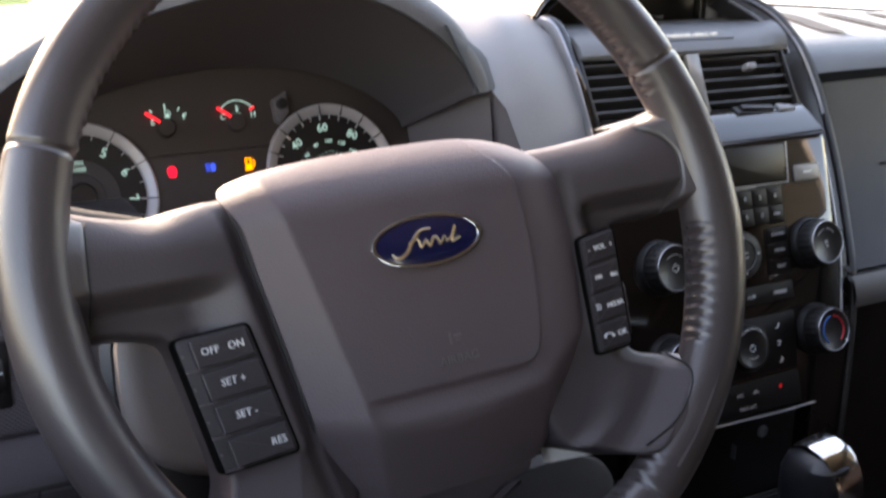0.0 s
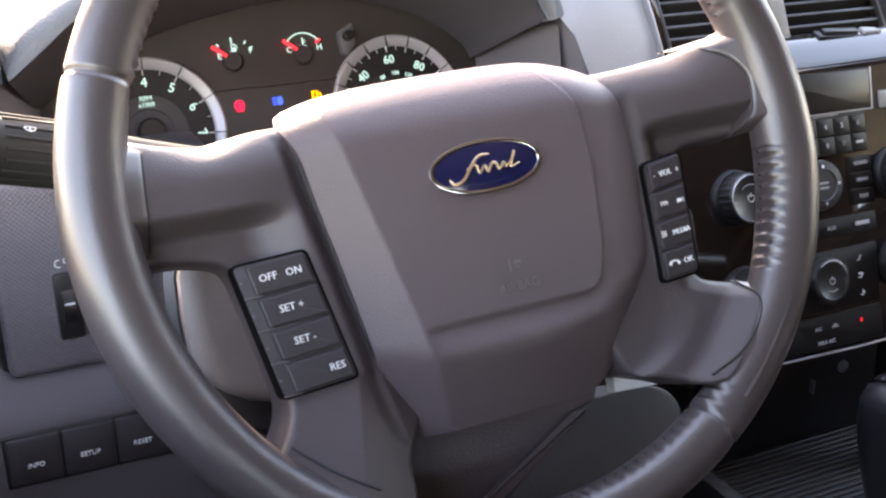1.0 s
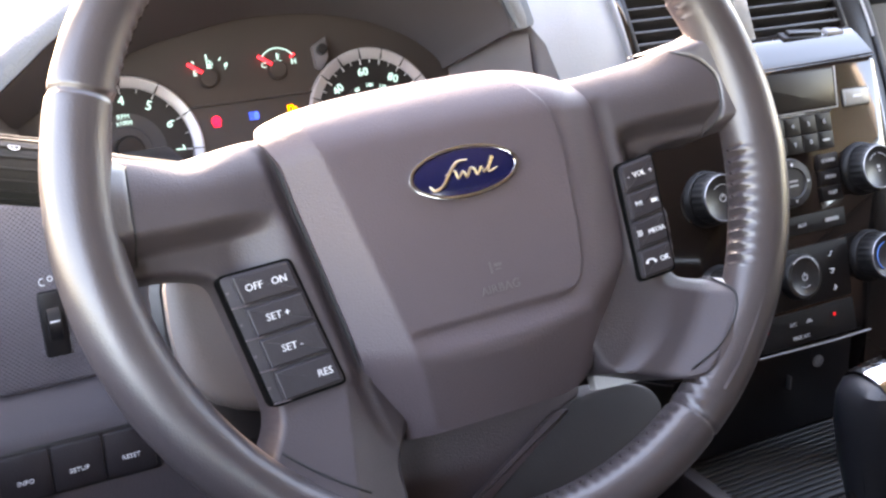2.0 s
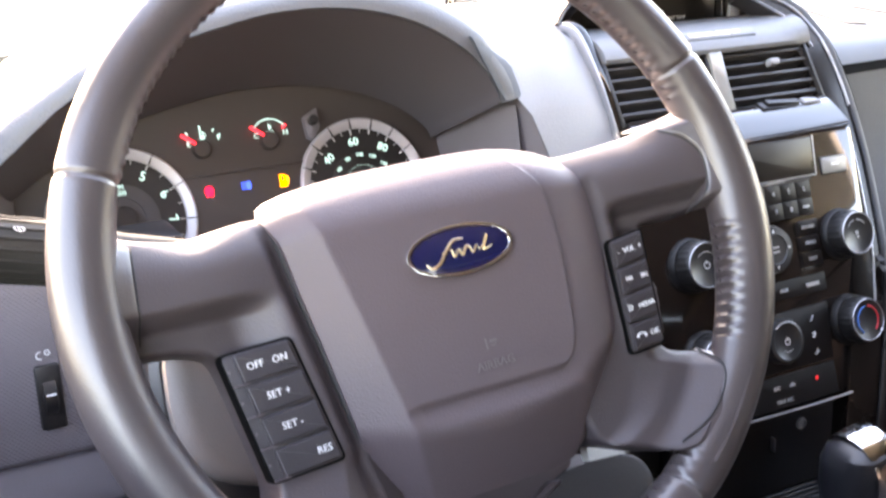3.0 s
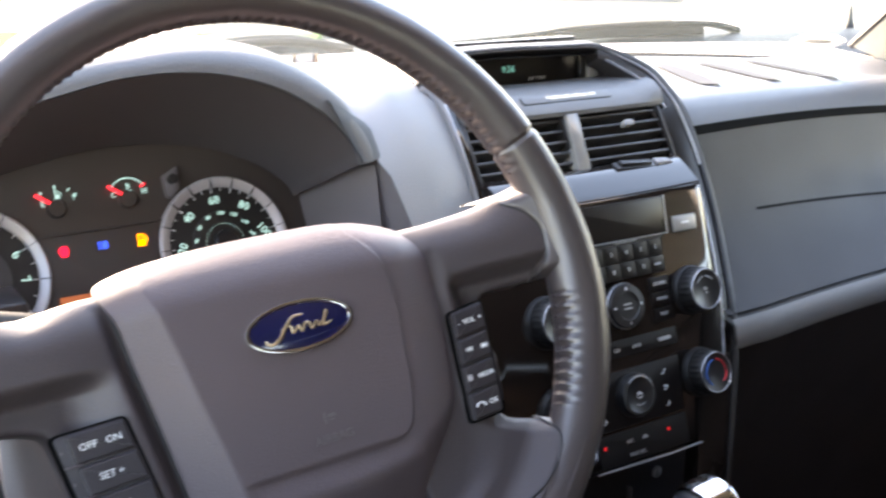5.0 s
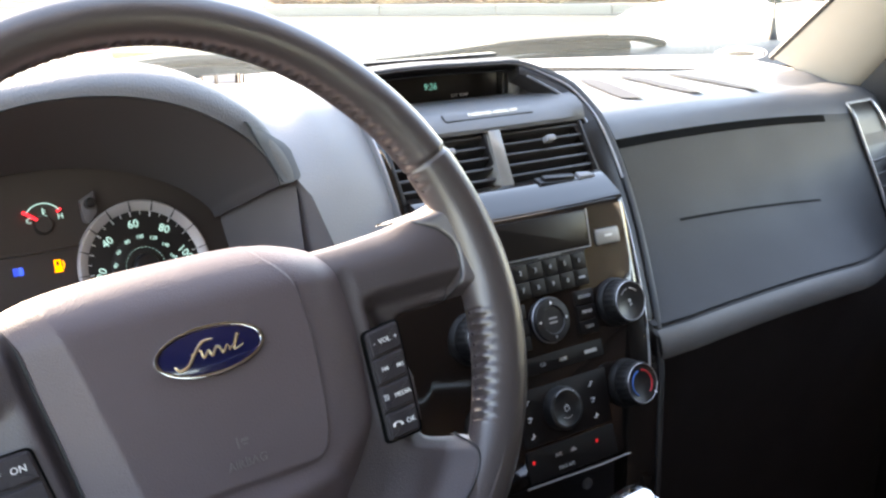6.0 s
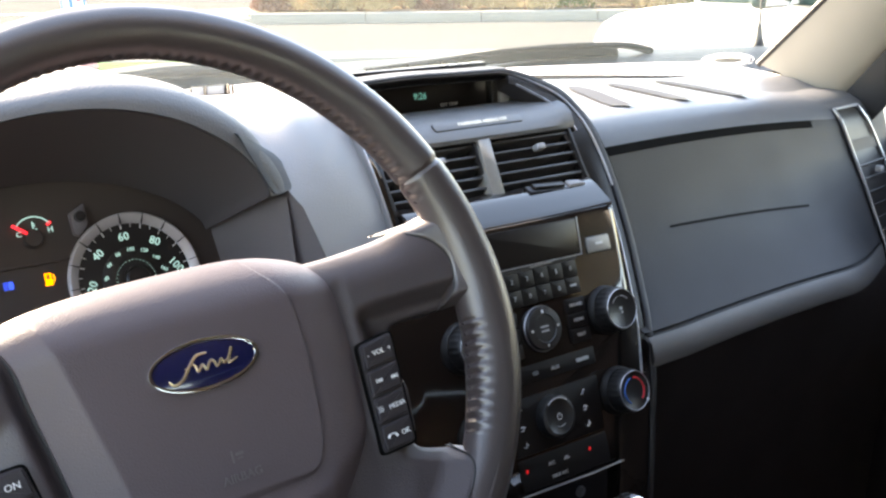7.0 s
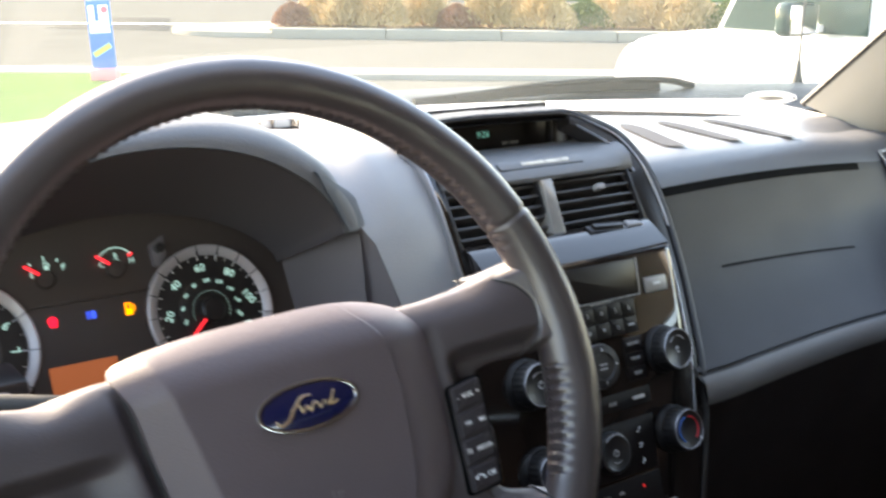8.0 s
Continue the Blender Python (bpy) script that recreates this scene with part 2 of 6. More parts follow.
# ---- steering wheel ----
WHEEL_R, GRIP_R = 0.1789, 0.0146
WHEEL = Matrix.Translation((0.0014, 0.4547, 1.2182)) @ pose(0, 0, 0, 63.94, 0, -2.64) @ pose(0, 0, 0, 0, 0, 3.2)
SEAMS = (24, 158, 301, 239)
STITCH_PHI = 174.0
THREAD = mat("dark_thread", (0.045, 0.038, 0.039), 0.95, spec=0.02)
# lighter than the cover: the light on the relief is in the colour
EMBOSS = mat("embossed_plastic_lit", (0.12, 0.1, 0.106), 0.45)
SEAM_M = mat("dark_seam", (0.02, 0.019, 0.02), 0.6)
# the warm tone puts an orange reflection into the metal's colour
SCRIPT_WARM = mat("badge_script_warm_reflection", (0.92, 0.76, 0.5), 0.28, metal=1.0)


def bell(d, c, w):
    return math.exp(-((((d - c + 180) % 360) - 180) / w) ** 2)


def off_spoke(deg):
    """True where the leather runs onto a spoke and carries no stitches."""
    return (deg + 7) % 360 < 26 or 161 < deg % 360 < 187 or 308 < deg % 360 < 330


def seam_phi(deg):
    """Where the stitched seam runs on the grip; it turns further inside at the top."""
    return STITCH_PHI + 15 * bell(deg, 98, 42) + 11 * bell(deg, -18, 42)


def rim_point(deg, phi, grow=0.0):
    """On the rim: deg round the wheel, phi round the grip (0 outwards, 90 to the driver)."""
    a, p = radians(deg), radians(phi)
    swell = 0.0016 * (bell(deg, -12, 24) + bell(deg, 192, 24))
    swell -= 0.0011 * sum(bell(deg, s, 0.5) for s in SEAMS)
    # the stitched seam pulls the leather in and puckers it
    near = bell(phi, seam_phi(deg), 16)
    swell -= near * (0.0 if off_spoke(deg) else 0.0006)
    if not 158 < deg % 360 < 239 and not off_spoke(deg):
        fold = 1.2 * math.sin(deg * math.pi / 2.25) ** 2
        grip = deg % 360 > 301
        swell += (0.0021 if grip else 0.0013) * bell(phi, seam_phi(deg) - (14 if grip else 8), 27 if grip else 14) * (fold - 0.6)
    swell += 0.0003 * noise.noise((deg * 0.12, phi * 0.03, 0.0))
    r = GRIP_R + swell + grow
    d = WHEEL_R + r * math.cos(p)
    return Vector((d * math.cos(a), d * math.sin(a), r * 1.05 * math.sin(p)))


HUB_LEFT = [(-0.1225, 0.05), (-0.1205, 0.0572), (-0.1165, 0.0607), (-0.0992, 0.0659), (-0.0671, 0.0712), (-0.0337, 0.0763), (-0.0017, 0.0816), (0.0228, 0.0852), (0.0348, 0.0885), (0.042, 0.0902), (0.047, 0.0893), (0.0505, 0.085), (0.0525, 0.078)]
HUB_RIGHT = [(-0.1225, 0.035), (-0.119, 0.048), (-0.1135, 0.0595), (-0.106, 0.0693), (-0.095, 0.0762), (-0.0888, 0.079), (-0.0679, 0.0824), (-0.0374, 0.0864), (-0.0094, 0.0885), (0.0132, 0.088), (0.03, 0.0865), (0.04, 0.085), (0.047, 0.0832), (0.051, 0.081), (0.0525, 0.078)]
HUB_CREASE = [(-0.075, 0.047), (-0.064, 0.0492), (-0.053, 0.0518), (-0.033, 0.0545), (-0.003, 0.0568), (0.014, 0.0562), (0.024, 0.0545), (0.034, 0.05), (0.044, 0.0445), (0.055, 0.041)]


def hub_half(v, side=-1):
    """Half width of the hub cover towards one side."""
    return interp(v, HUB_LEFT if side < 0 else HUB_RIGHT)


def ramp_up(d, w):
    """Zero below nought, then rising at slope one, with a bend of width w."""
    return 0.0 if d < -w else d if d > w else (d + w) ** 2 / (4 * w)


def hub_height(u, v):
    half = hub_half(v, u)
    n = 0.0062 - 0.0008 * (u / half) ** 2
    crease = interp(v, HUB_CREASE)
    if u < 0:
        # broad chamfer down the door side
        n -= 0.7 * ramp_up(-u - (0.0637 + 0.2026 * v), 0.0016)
    elif u > crease:
        n -= 0.0112 * ((u - crease) / (half - crease)) ** 1.9
    if v > 0.018:
        n -= 0.021 * ((v - 0.018) / 0.0345) ** 1.9
    fold = -0.089 + (0.0045 * (u / 0.044) ** 2 if u < 0 else 0.0075 * (u / 0.0433) ** 2)
    n -= 0.6 * ramp_up(fold - v, 0.005)
    # raised airbag panel, its lower corner rounded
    side, low = u - crease, -0.0725 - v
    x, y = side + 0.0115, low + 0.0115
    d = math.hypot(x, y) - 0.0115 if x > 0 and y > 0 else max(side, low)
    wide = 0.001 if side > low else 0.001 + 0.0034 * min(1.0, (low - side) / 0.02)
    f = min(1.0, max(0.0, d / wide + 0.5))
    on_face = min(1.0, max(0.0, (u + 0.0637 + 0.2026 * v + 0.001) / 0.009))
    scoop = min(1.0, max(0.0, (low - 0.002) / 0.012)) * min(1.0, max(0.0, (0.062 - abs(u)) / 0.012))
    return n + 0.0019 * (1 - f * f * (3 - 2 * f) * on_face) + 0.0022 * scoop * scoop * (3 - 2 * scoop) * on_face


ROOT_RIGHT = [(-0.02, 0.149), (-0.0079, 0.1538), (0.0039, 0.1604), (0.0168, 0.1618), (0.0292, 0.1564), (0.0385, 0.1452), (0.046, 0.136)]
ROOT_LEFT = [(-0.02, 0.1598), (-0.0043, 0.1581), (0.016, 0.1562), (0.0337, 0.1535), (0.046, 0.15)]


def steering_wheel():
    w = thing("steering_wheel", WHEEL, "dark grey leather steering wheel with four spokes and stitched grips", "steering wheel")
    degs = sorted(set([d * 0.375 for d in range(960)] + [s + k * 0.22 for s in SEAMS for k in range(-4, 5)]))
    phis = [0, 20, 40, 60, 80, 98, 114, 128, 140, 150, 158, 164, 169, 174, 179, 184, 190, 196, 203, 214, 232, 255, 280, 305, 330, 345]
    rim = part("rim", loft([[rim_point(d, p) for p in phis] for d in degs], loop=True), LEATHER, w, "smooth dark grey leather grip")
    for s in SEAMS:
        part("seam", loft([[rim_point(s + o, p * 15, -0.0002) for p in range(24)] for o in (-0.25, 0.0, 0.25)], caps=False), SEAM_M, rim, "dark sewn seam")
    rnd = random.Random(4)
    st = []
    d = -57.0
    while d < 156:
        if abs(d - 24) > 1.5 and not off_spoke(d):
            k = rnd.uniform(-0.15, 0.15)
            pts = [rim_point(d - 0.4 + k, seam_phi(d) - 10, -0.0008), rim_point(d - 0.15 + k, seam_phi(d) - 4, -0.0002), rim_point(d + 0.15 + k, seam_phi(d) + 4, -0.0002), rim_point(d + 0.4 + k, seam_phi(d) + 10, -0.0008)]
            st.append(tube(pts, [0.0004, 0.0006, 0.0006, 0.0004], 5))
        d += 2.25
    d = 241.0
    while d < 299:
        pts = [rim_point(d - 0.4, seam_phi(d) - 10, -0.0008), rim_point(d, seam_phi(d), -0.0002), rim_point(d + 0.4, seam_phi(d) + 10, -0.0008)]
        st.append(tube(pts, 0.0006, 5))
        d += 2.25
    tagged(part("stitching", merge(*st), THREAD, rim), "dark grey thread stitching", kind="stuff")
    # hub cover
    vs = sorted(set(lin(-0.1225, 0.0525, 84) + lin(-0.0765, -0.066, 14) + lin(-0.096, -0.08, 10) + lin(0.036, 0.0525, 14)))
    us = sorted(set(lin(-1, 1, 61) + lin(0.5, 0.72, 60) + lin(-0.95, -0.55, 40)))
    bm = sheet(lambda s, v: Vector((s * hub_half(v, s), v - (0.0025 + (0.0045 if s < 0 else 0.0085) * abs(s) ** 3) * max(0.0, (v - 0.015) / 0.0375), hub_height(s * hub_half(v, s), v))), us, vs)
    rim_edges = [e for e in bm.edges if e.is_boundary]
    ext = bmesh.ops.extrude_edge_only(bm, edges=rim_edges)["geom"]
    for v in ext:
        if isinstance(v, bmesh.types.BMVert):
            v.co = Vector((v.co.x * 0.97, v.co.y * 0.98 - 0.9 * max(0.0, v.co.y - 0.02), -0.05))
    hub = part("hub_cover", bm, PLASTIC, w, "grey grained airbag cover", smooth=50)
    gap = []
    for v in lin(-0.1225, 0.03, 40):
        gap.append((-hub_half(v) - 0.0012, v))
    gap = [(hub_half(v, 1) + 0.0012, v) for v in lin(-0.1225, 0.03, 40)] + gap[::-1]
    part("hub_gap", plate(gap, -0.04, -0.0095, 0, 0.0004, height=lambda x, y: -0.016 * max(0, (-0.074 - y) / 0.045) - 0.02 * max(0, (y - 0.018) / 0.0345) ** 1.9), SEAM_M, hub, "dark gap round the cover")
    part("embossed_word", lettering("AIRBAG", 0.0062, at(0.003, -0.0615, 0.0078, 1.0), 0.0008), EMBOSS, hub, "embossed lettering with its highlight in a lighter colour")
    icon = merge(box(-0.001, 0.0, -0.0035, 0.0025, 0.0066, 0.0077), box(0.0015, 0.0055, -0.0005, 0.0012, 0.0066, 0.0077), box(0.002, 0.0045, -0.0022, -0.0014, 0.0066, 0.0077))
    part("embossed_symbol", moved(icon, at(0.001, -0.0505, 0.0007)), EMBOSS, hub, "embossed symbol with its highlight in a lighter colour")
    # spokes: one moulded frame a side carries the arm, the switches and the lower arm
    for s in (-1, 1):
        dip = 0.007 if s < 0 else 0.0     # the door-side arm sits lower
        arm = [(0.064, 0.038), (0.1, 0.038 - 0.1 * dip), (0.13, 0.0405 - dip), (0.15, 0.044 - dip), (0.166, 0.05 - dip), (0.168, 0.02)]
        arm += [(0.167, -0.0098), (0.152, -0.0088)] if s > 0 else [(0.167, -0.017), (0.152, -0.0165)]
        foot, top_v = -0.0098 if s > 0 else -0.017, 0.046 - 0.8 * dip
        if s > 0:
            rest = [(0.135, -0.0085), (0.119, -0.0105), (0.1165, -0.04), (0.1115, -0.08), (0.1255, -0.0845), (0.142, -0.0885), (0.1385, -0.104), (0.1245, -0.119), (0.108, -0.131), (0.0957, -0.1335), (0.078, -0.126), (0.056, -0.118), (0.05, -0.1)]
        else:
            rest = [(0.139, -0.0185), (0.126, -0.0225), (0.1205, -0.05), (0.1145, -0.086), (0.1155, -0.0945), (0.119, -0.102), (0.1255, -0.111), (0.127, -0.115), (0.12, -0.123), (0.1, -0.138), (0.078, -0.1515), (0.064, -0.15), (0.064, -0.13), (0.05, -0.112), (0.05, -0.1)]

        def surface(x, v, d):
            u = abs(x)
            ease = lambda f: (lambda g: g * g * (3 - 2 * g))(min(1.0, max(0.0, f)))
            level = -0.0036
            if v < -0.082:
                # lower arm: falls away towards the hub, sweeps up to the rim
                fold = 0.081 + (-0.086 - v) * 0.22
                k = ease((-0.082 - v) / 0.012)
                q = u - fold
                if s < 0:
                    k = ease((-0.083 - v) / 0.006)
                    level = -0.0042 + k * (0.26 * (-0.086 - v) + 0.6 * min(0.0, q))
                else:
                    level += k * (0.1 * (-0.086 - v) + 0.78 * min(0.0142, ramp_up(math.hypot(u, v) - 0.1525, 0.0035)))
            crown = interp(u, [(0.064, -0.0072), (0.085, -0.0058), (0.1, -0.0032), (0.115, -0.0006), (0.13, 0.0012), (0.146, 0.003), (0.157, 0.0046), (0.168, 0.006)])
            top = 0.038 - dip * ease((u - 0.093) / 0.042) + 0.012 * ease((u - 0.12) / 0.046)
            t = max(0.0, (v - 0.012) / (top - 0.012))
            face = crown - 0.013 * t ** 2.3
            low = level + ease((u - (0.094 if s > 0 else 0.088)) / (0.016 if s > 0 else 0.03)) * ease((v + 0.05) / 0.025) * (crown - 0.0135 - level)
            n = low + (face - low) * ease((v + (0.0045 if s > 0 else 0.0085)) / 0.0115)
            near = ease(1.15 - (u - hub_half(max(min(v, 0.03), -0.1225), s)) / (0.0085 if s < 0 else 0.0085 + 0.016 * ease((-0.06 - v) / 0.03)))
            n += (min(n, -0.0118 if s < 0 else -0.0066) - n) * near
            lip = 0.0035
            # a flat chamfer below the switches
            ledge = -0.0742 - 0.36 * (u - 0.108) - v
            if s > 0 and u > 0.094:
                n -= 0.62 * ramp_up(0.0125 - ledge, 0.0008) * ease((u - 0.094) / 0.012) * ease((-0.07 - v) / 0.006)
            if d < lip:
                n -= (lip - math.sqrt(max(0.0, lip * lip - (lip - d) ** 2))) * 0.8
            return n
        part("spoke_frame", relief([(s * x, y) for x, y in arm + rest], surface, 0.0011, -0.045, 0.007), SPOKE_M, w)
        arc = [(0.1605 * math.cos(radians(a)), 0.1605 * math.sin(radians(a))) for a in lin(-42, -58, 16)]
        if s > 0:
            arc = [(p.x, p.y) for p in smooth_path([(0.1325, -0.0845, 0), (0.1344, -0.095, 0), (0.1282, -0.1079, 0), (0.1135, -0.1202, 0), (0.096, -0.1278, 0)], 24)]
        part("arm_seam", tube([Vector((s * x, y, surface(x, y, 0.01) + (0.0003 if s < 0 else 0.0008))) for x, y in arc], 0.0006, 6), SEAM_M, w, "dark seam")
        if s > 0:
            # leather spreading from the rim onto the lower arm
            def spread(k, t):
                x, y = arc[int(k)]
                r, n0 = math.hypot(x, y), surface(x, y, 0.01)
                end = max(0.0, abs(k - 11.5) / 11.5 - 0.75) / 0.25
                g = (r + (0.1775 - r) * t) / r
                return Vector((x * g, y * g, n0 - (0.002 if t == 0 else 0.0) + 0.0006 + (0.0154 - n0) * t ** 1.1 - 0.004 * end * end * (1 - t)))
            part("arm_root", sheet(spread, range(24), [0, 0.02, 0.06, 0.12] + lin(0.2, 1, 9)), LEATHER, w, "leather wrapped arm root")
        # leather running from the rim onto the spoke
        def flare(v, t):
            u0 = interp(v, ROOT_RIGHT if s > 0 else ROOT_LEFT)
            u1 = math.sqrt(WHEEL_R ** 2 - v * v) - 0.002
            n0 = surface(u0, v, 0.01) - 0.0015 if t == 0 else surface(u0, max(v, 0.0075) if s > 0 else v, 0.01) + 0.0007 - 0.0022 * max(0.0, 1 - t / 0.12) ** 2
            return Vector((s * (u0 + (u1 - u0) * t), v, n0 + (0.0156 - n0) * t ** 1.08 - 0.016 * max(0.0, (abs(v - (foot + top_v) / 2) / (top_v - foot) * 2 - 0.72) / 0.28) ** 2 * (1 - 0.4 * t)))
        part("spoke_root", sheet(flare, lin(foot, top_v, 30), [0, 0.03, 0.06, 0.1, 0.16] + lin(0.25, 1, 10)), LEATHER, w, "leather wrapped spoke root")
        line = [flare(v, 0.03) + Vector((0, 0, 0.0004)) for v in lin(foot, top_v, 30)]
        part("root_seam", tube(line, 0.0006, 6), SEAM_M, w, "dark seam")
    # switch pads
    rows = (("OFF   ON", "SET +", "SET -", "RES"), ("-  VOL  +", "", "MEDIA", "OK"))
    for side, words in zip((-1, 1), rows):
        if side < 0:
            tl, tr, bl, br = (-0.1268, -0.0246), (-0.0928, -0.0234), (-0.1163, -0.0865), (-0.0811, -0.0845)
        else:
            tl, tr, bl, br = (0.0915, -0.0160), (0.1140, -0.0132), (0.0875, -0.0770), (0.1090, -0.0757)
        panel = part("switch_panel", plate([tl, tr, br, bl], -0.014, -0.0028, 0.003, 0.0006), BUTTON, w, "black switch panel")
        part("panel_gap", plate([(tl[0] - 0.001, tl[1] + 0.0011), (tr[0] + 0.0011, tr[1] + 0.0011), (br[0] + 0.0011, br[1] - 0.0011), (bl[0] - 0.001, bl[1] - 0.0011)], -0.014, -0.0032, 0.0035, 0.0003), GROOVE, panel, "black gap round the switches")
        for k, word in enumerate(words):
            f0, f1 = k / 4 + 0.012, (k + 1) / 4 - 0.012
            mix = lambda a, b, f: (a[0] + (b[0] - a[0]) * f, a[1] + (b[1] - a[1]) * f)
            inn = 0.0013
            q = [mix(tl, bl, f0), mix(tr, br, f0), mix(tr, br, f1), mix(tl, bl, f1)]
            q = [(q[0][0] + inn + (0.004 if side < 0 else 0), q[0][1]), (q[1][0] - inn, q[1][1]), (q[2][0] - inn, q[2][1]), (q[3][0] + inn + (0.004 if side < 0 else 0), q[3][1])]
            b = part("button", plate(q, -0.004, -0.0006, 0.0014, 0.0011), BUTTON, w, smooth=15)
            cx, cy = sum(p[0] for p in q) / 4, sum(p[1] for p in q) / 4
            turn = 2.0 if side < 0 else 4.0
            if side < 0:
                cx += (0.0, -0.001, -0.001, 0.008)[k]
                part("lettering", lettering(word, 0.0048, at(cx, cy, -0.0003, turn)), WHITE_INK, b, "white button lettering")
                # small locating ribs
                part("rib", merge(box(q[0][0] - 0.0035, q[0][0] - 0.0025, cy - 0.001, cy, -0.0034, -0.0024), box(q[0][0] - 0.003, q[0][0] + 0.005, q[3][1] - 0.0004, q[3][1] + 0.0002, -0.003, -0.0004)), PLASTIC, b)
            elif k == 1:
                bars = []
                for dx, flip in ((-0.0045, -1), (0.0045, 1)):
                    for j in (0, 1):
                        x0 = cx + dx + j * 0.0016
                        bars.append(plate([(x0 - flip * 0.0007, cy + 0.0013), (x0 + flip * 0.0009, cy), (x0 - flip * 0.0007, cy - 0.0013)], -0.0006, -0.0002, 0, 0.0001))
                    bars.append(box(cx + dx + 0.0008 + flip * 0.0022 - 0.0002, cx + dx + 0.0008 + flip * 0.0022 + 0.0002, cy - 0.0013, cy + 0.0013, -0.0006, -0.0002))
                part("skip_symbols", merge(*bars), WHITE_INK, b, "white skip arrows")
            else:
                part("lettering", lettering(word, (0.0041, 0, 0.0036, 0.004)[k], at(cx + (0.0, 0, 0.0032, 0.0045)[k], cy, -0.0003, turn)), WHITE_INK, b, "white button lettering")
                if k == 2:
                    part("voice_symbol", merge(*[tube([(cx - 0.0088 + j * 0.0011, cy - 0.0016, -0.0004), (cx - 0.0082 + j * 0.0011, cy, -0.0004), (cx - 0.0088 + j * 0.0011, cy + 0.0016, -0.0004)], 0.00025, 5) for j in range(3)]), WHITE_INK, b, "white voice symbol")
                if k == 3:
                    part("phone_symbol", tube([(cx - 0.0068, cy - 0.001, -0.0005), (cx - 0.006, cy + 0.0006, -0.0005), (cx - 0.004, cy + 0.0011, -0.0005), (cx - 0.002, cy + 0.0006, -0.0005), (cx - 0.0012, cy - 0.001, -0.0005)], [0.0009, 0.0006, 0.0004, 0.0006, 0.0009], 6), WHITE_INK, b, "white handset symbol")
    # badge

    def oval(a, b, n, z):
        return [Vector((a * math.cos(2 * math.pi * k / n), b * math.sin(2 * math.pi * k / n) - 0.0024, z)) for k in range(n)]
    badge = part("badge", loft([oval(0.029, 0.0124, 48, 0.004), oval(0.0288, 0.0122, 48, 0.0088), oval(0.022, 0.009, 48, 0.0098), oval(0.008, 0.003, 48, 0.0102)]), BLUE, w, "blue oval badge")
    ring = [[Vector(((0.0286 + 0.0012 * math.cos(p)) * math.cos(a), (0.012 + 0.0012 * math.cos(p)) * math.sin(a) - 0.0024, 0.0092 + 0.0009 * math.sin(p))) for p in [2 * math.pi * j / 8 for j in range(8)]] for a in [2 * math.pi * k / 64 for k in range(64)]]
    part("badge_rim", loft(ring, loop=True), CHROME, badge, "chrome badge rim")
    # plain flowing strokes in place of the script

    def stroke(points, wide, n=24):
        path = [Vector((x + 0.22 * y, y - 0.0026, 0.0102 - 1.6 * (x * x) - 5.0 * y * y)) for x, y, _ in smooth_path([(x, y, 0) for x, y in points], n)]
        return tube(path, [wide * (0.35 + 0.65 * math.sin(math.pi * (k + 0.5) / n) ** 0.6) for k in range(n)], 8)
    for name, points, wide in (("badge_swash", [(-0.0195, -0.0035), (-0.0165, -0.0062), (-0.012, -0.0045), (-0.0085, 0.0008), (-0.0045, 0.0052), (0.001, 0.0055)], 0.001),
                               ("badge_ribbon", [(-0.011, 0.0), (-0.006, 0.0012), (-0.004, -0.0028), (-0.0015, 0.0002), (0.0005, -0.0028), (0.0025, 0.0008), (0.0045, 0.0004), (0.0065, -0.0028), (0.0085, 0.0006), (0.0105, -0.0026)], 0.0008),
                               ("badge_tail", [(0.0095, -0.0022), (0.0125, 0.0), (0.0145, 0.0048), (0.0125, -0.0022), (0.0175, -0.001)], 0.0009)):
        part(name, stroke(points, wide, 60 if name == "badge_ribbon" else 28), SCRIPT_WARM, badge, "bright metal flourish with a warm reflection in its colour")
    return w


BUTTON = mat("button_rubber", (0.029, 0.024, 0.028), 0.5, grain=0.2)
steering_wheel()


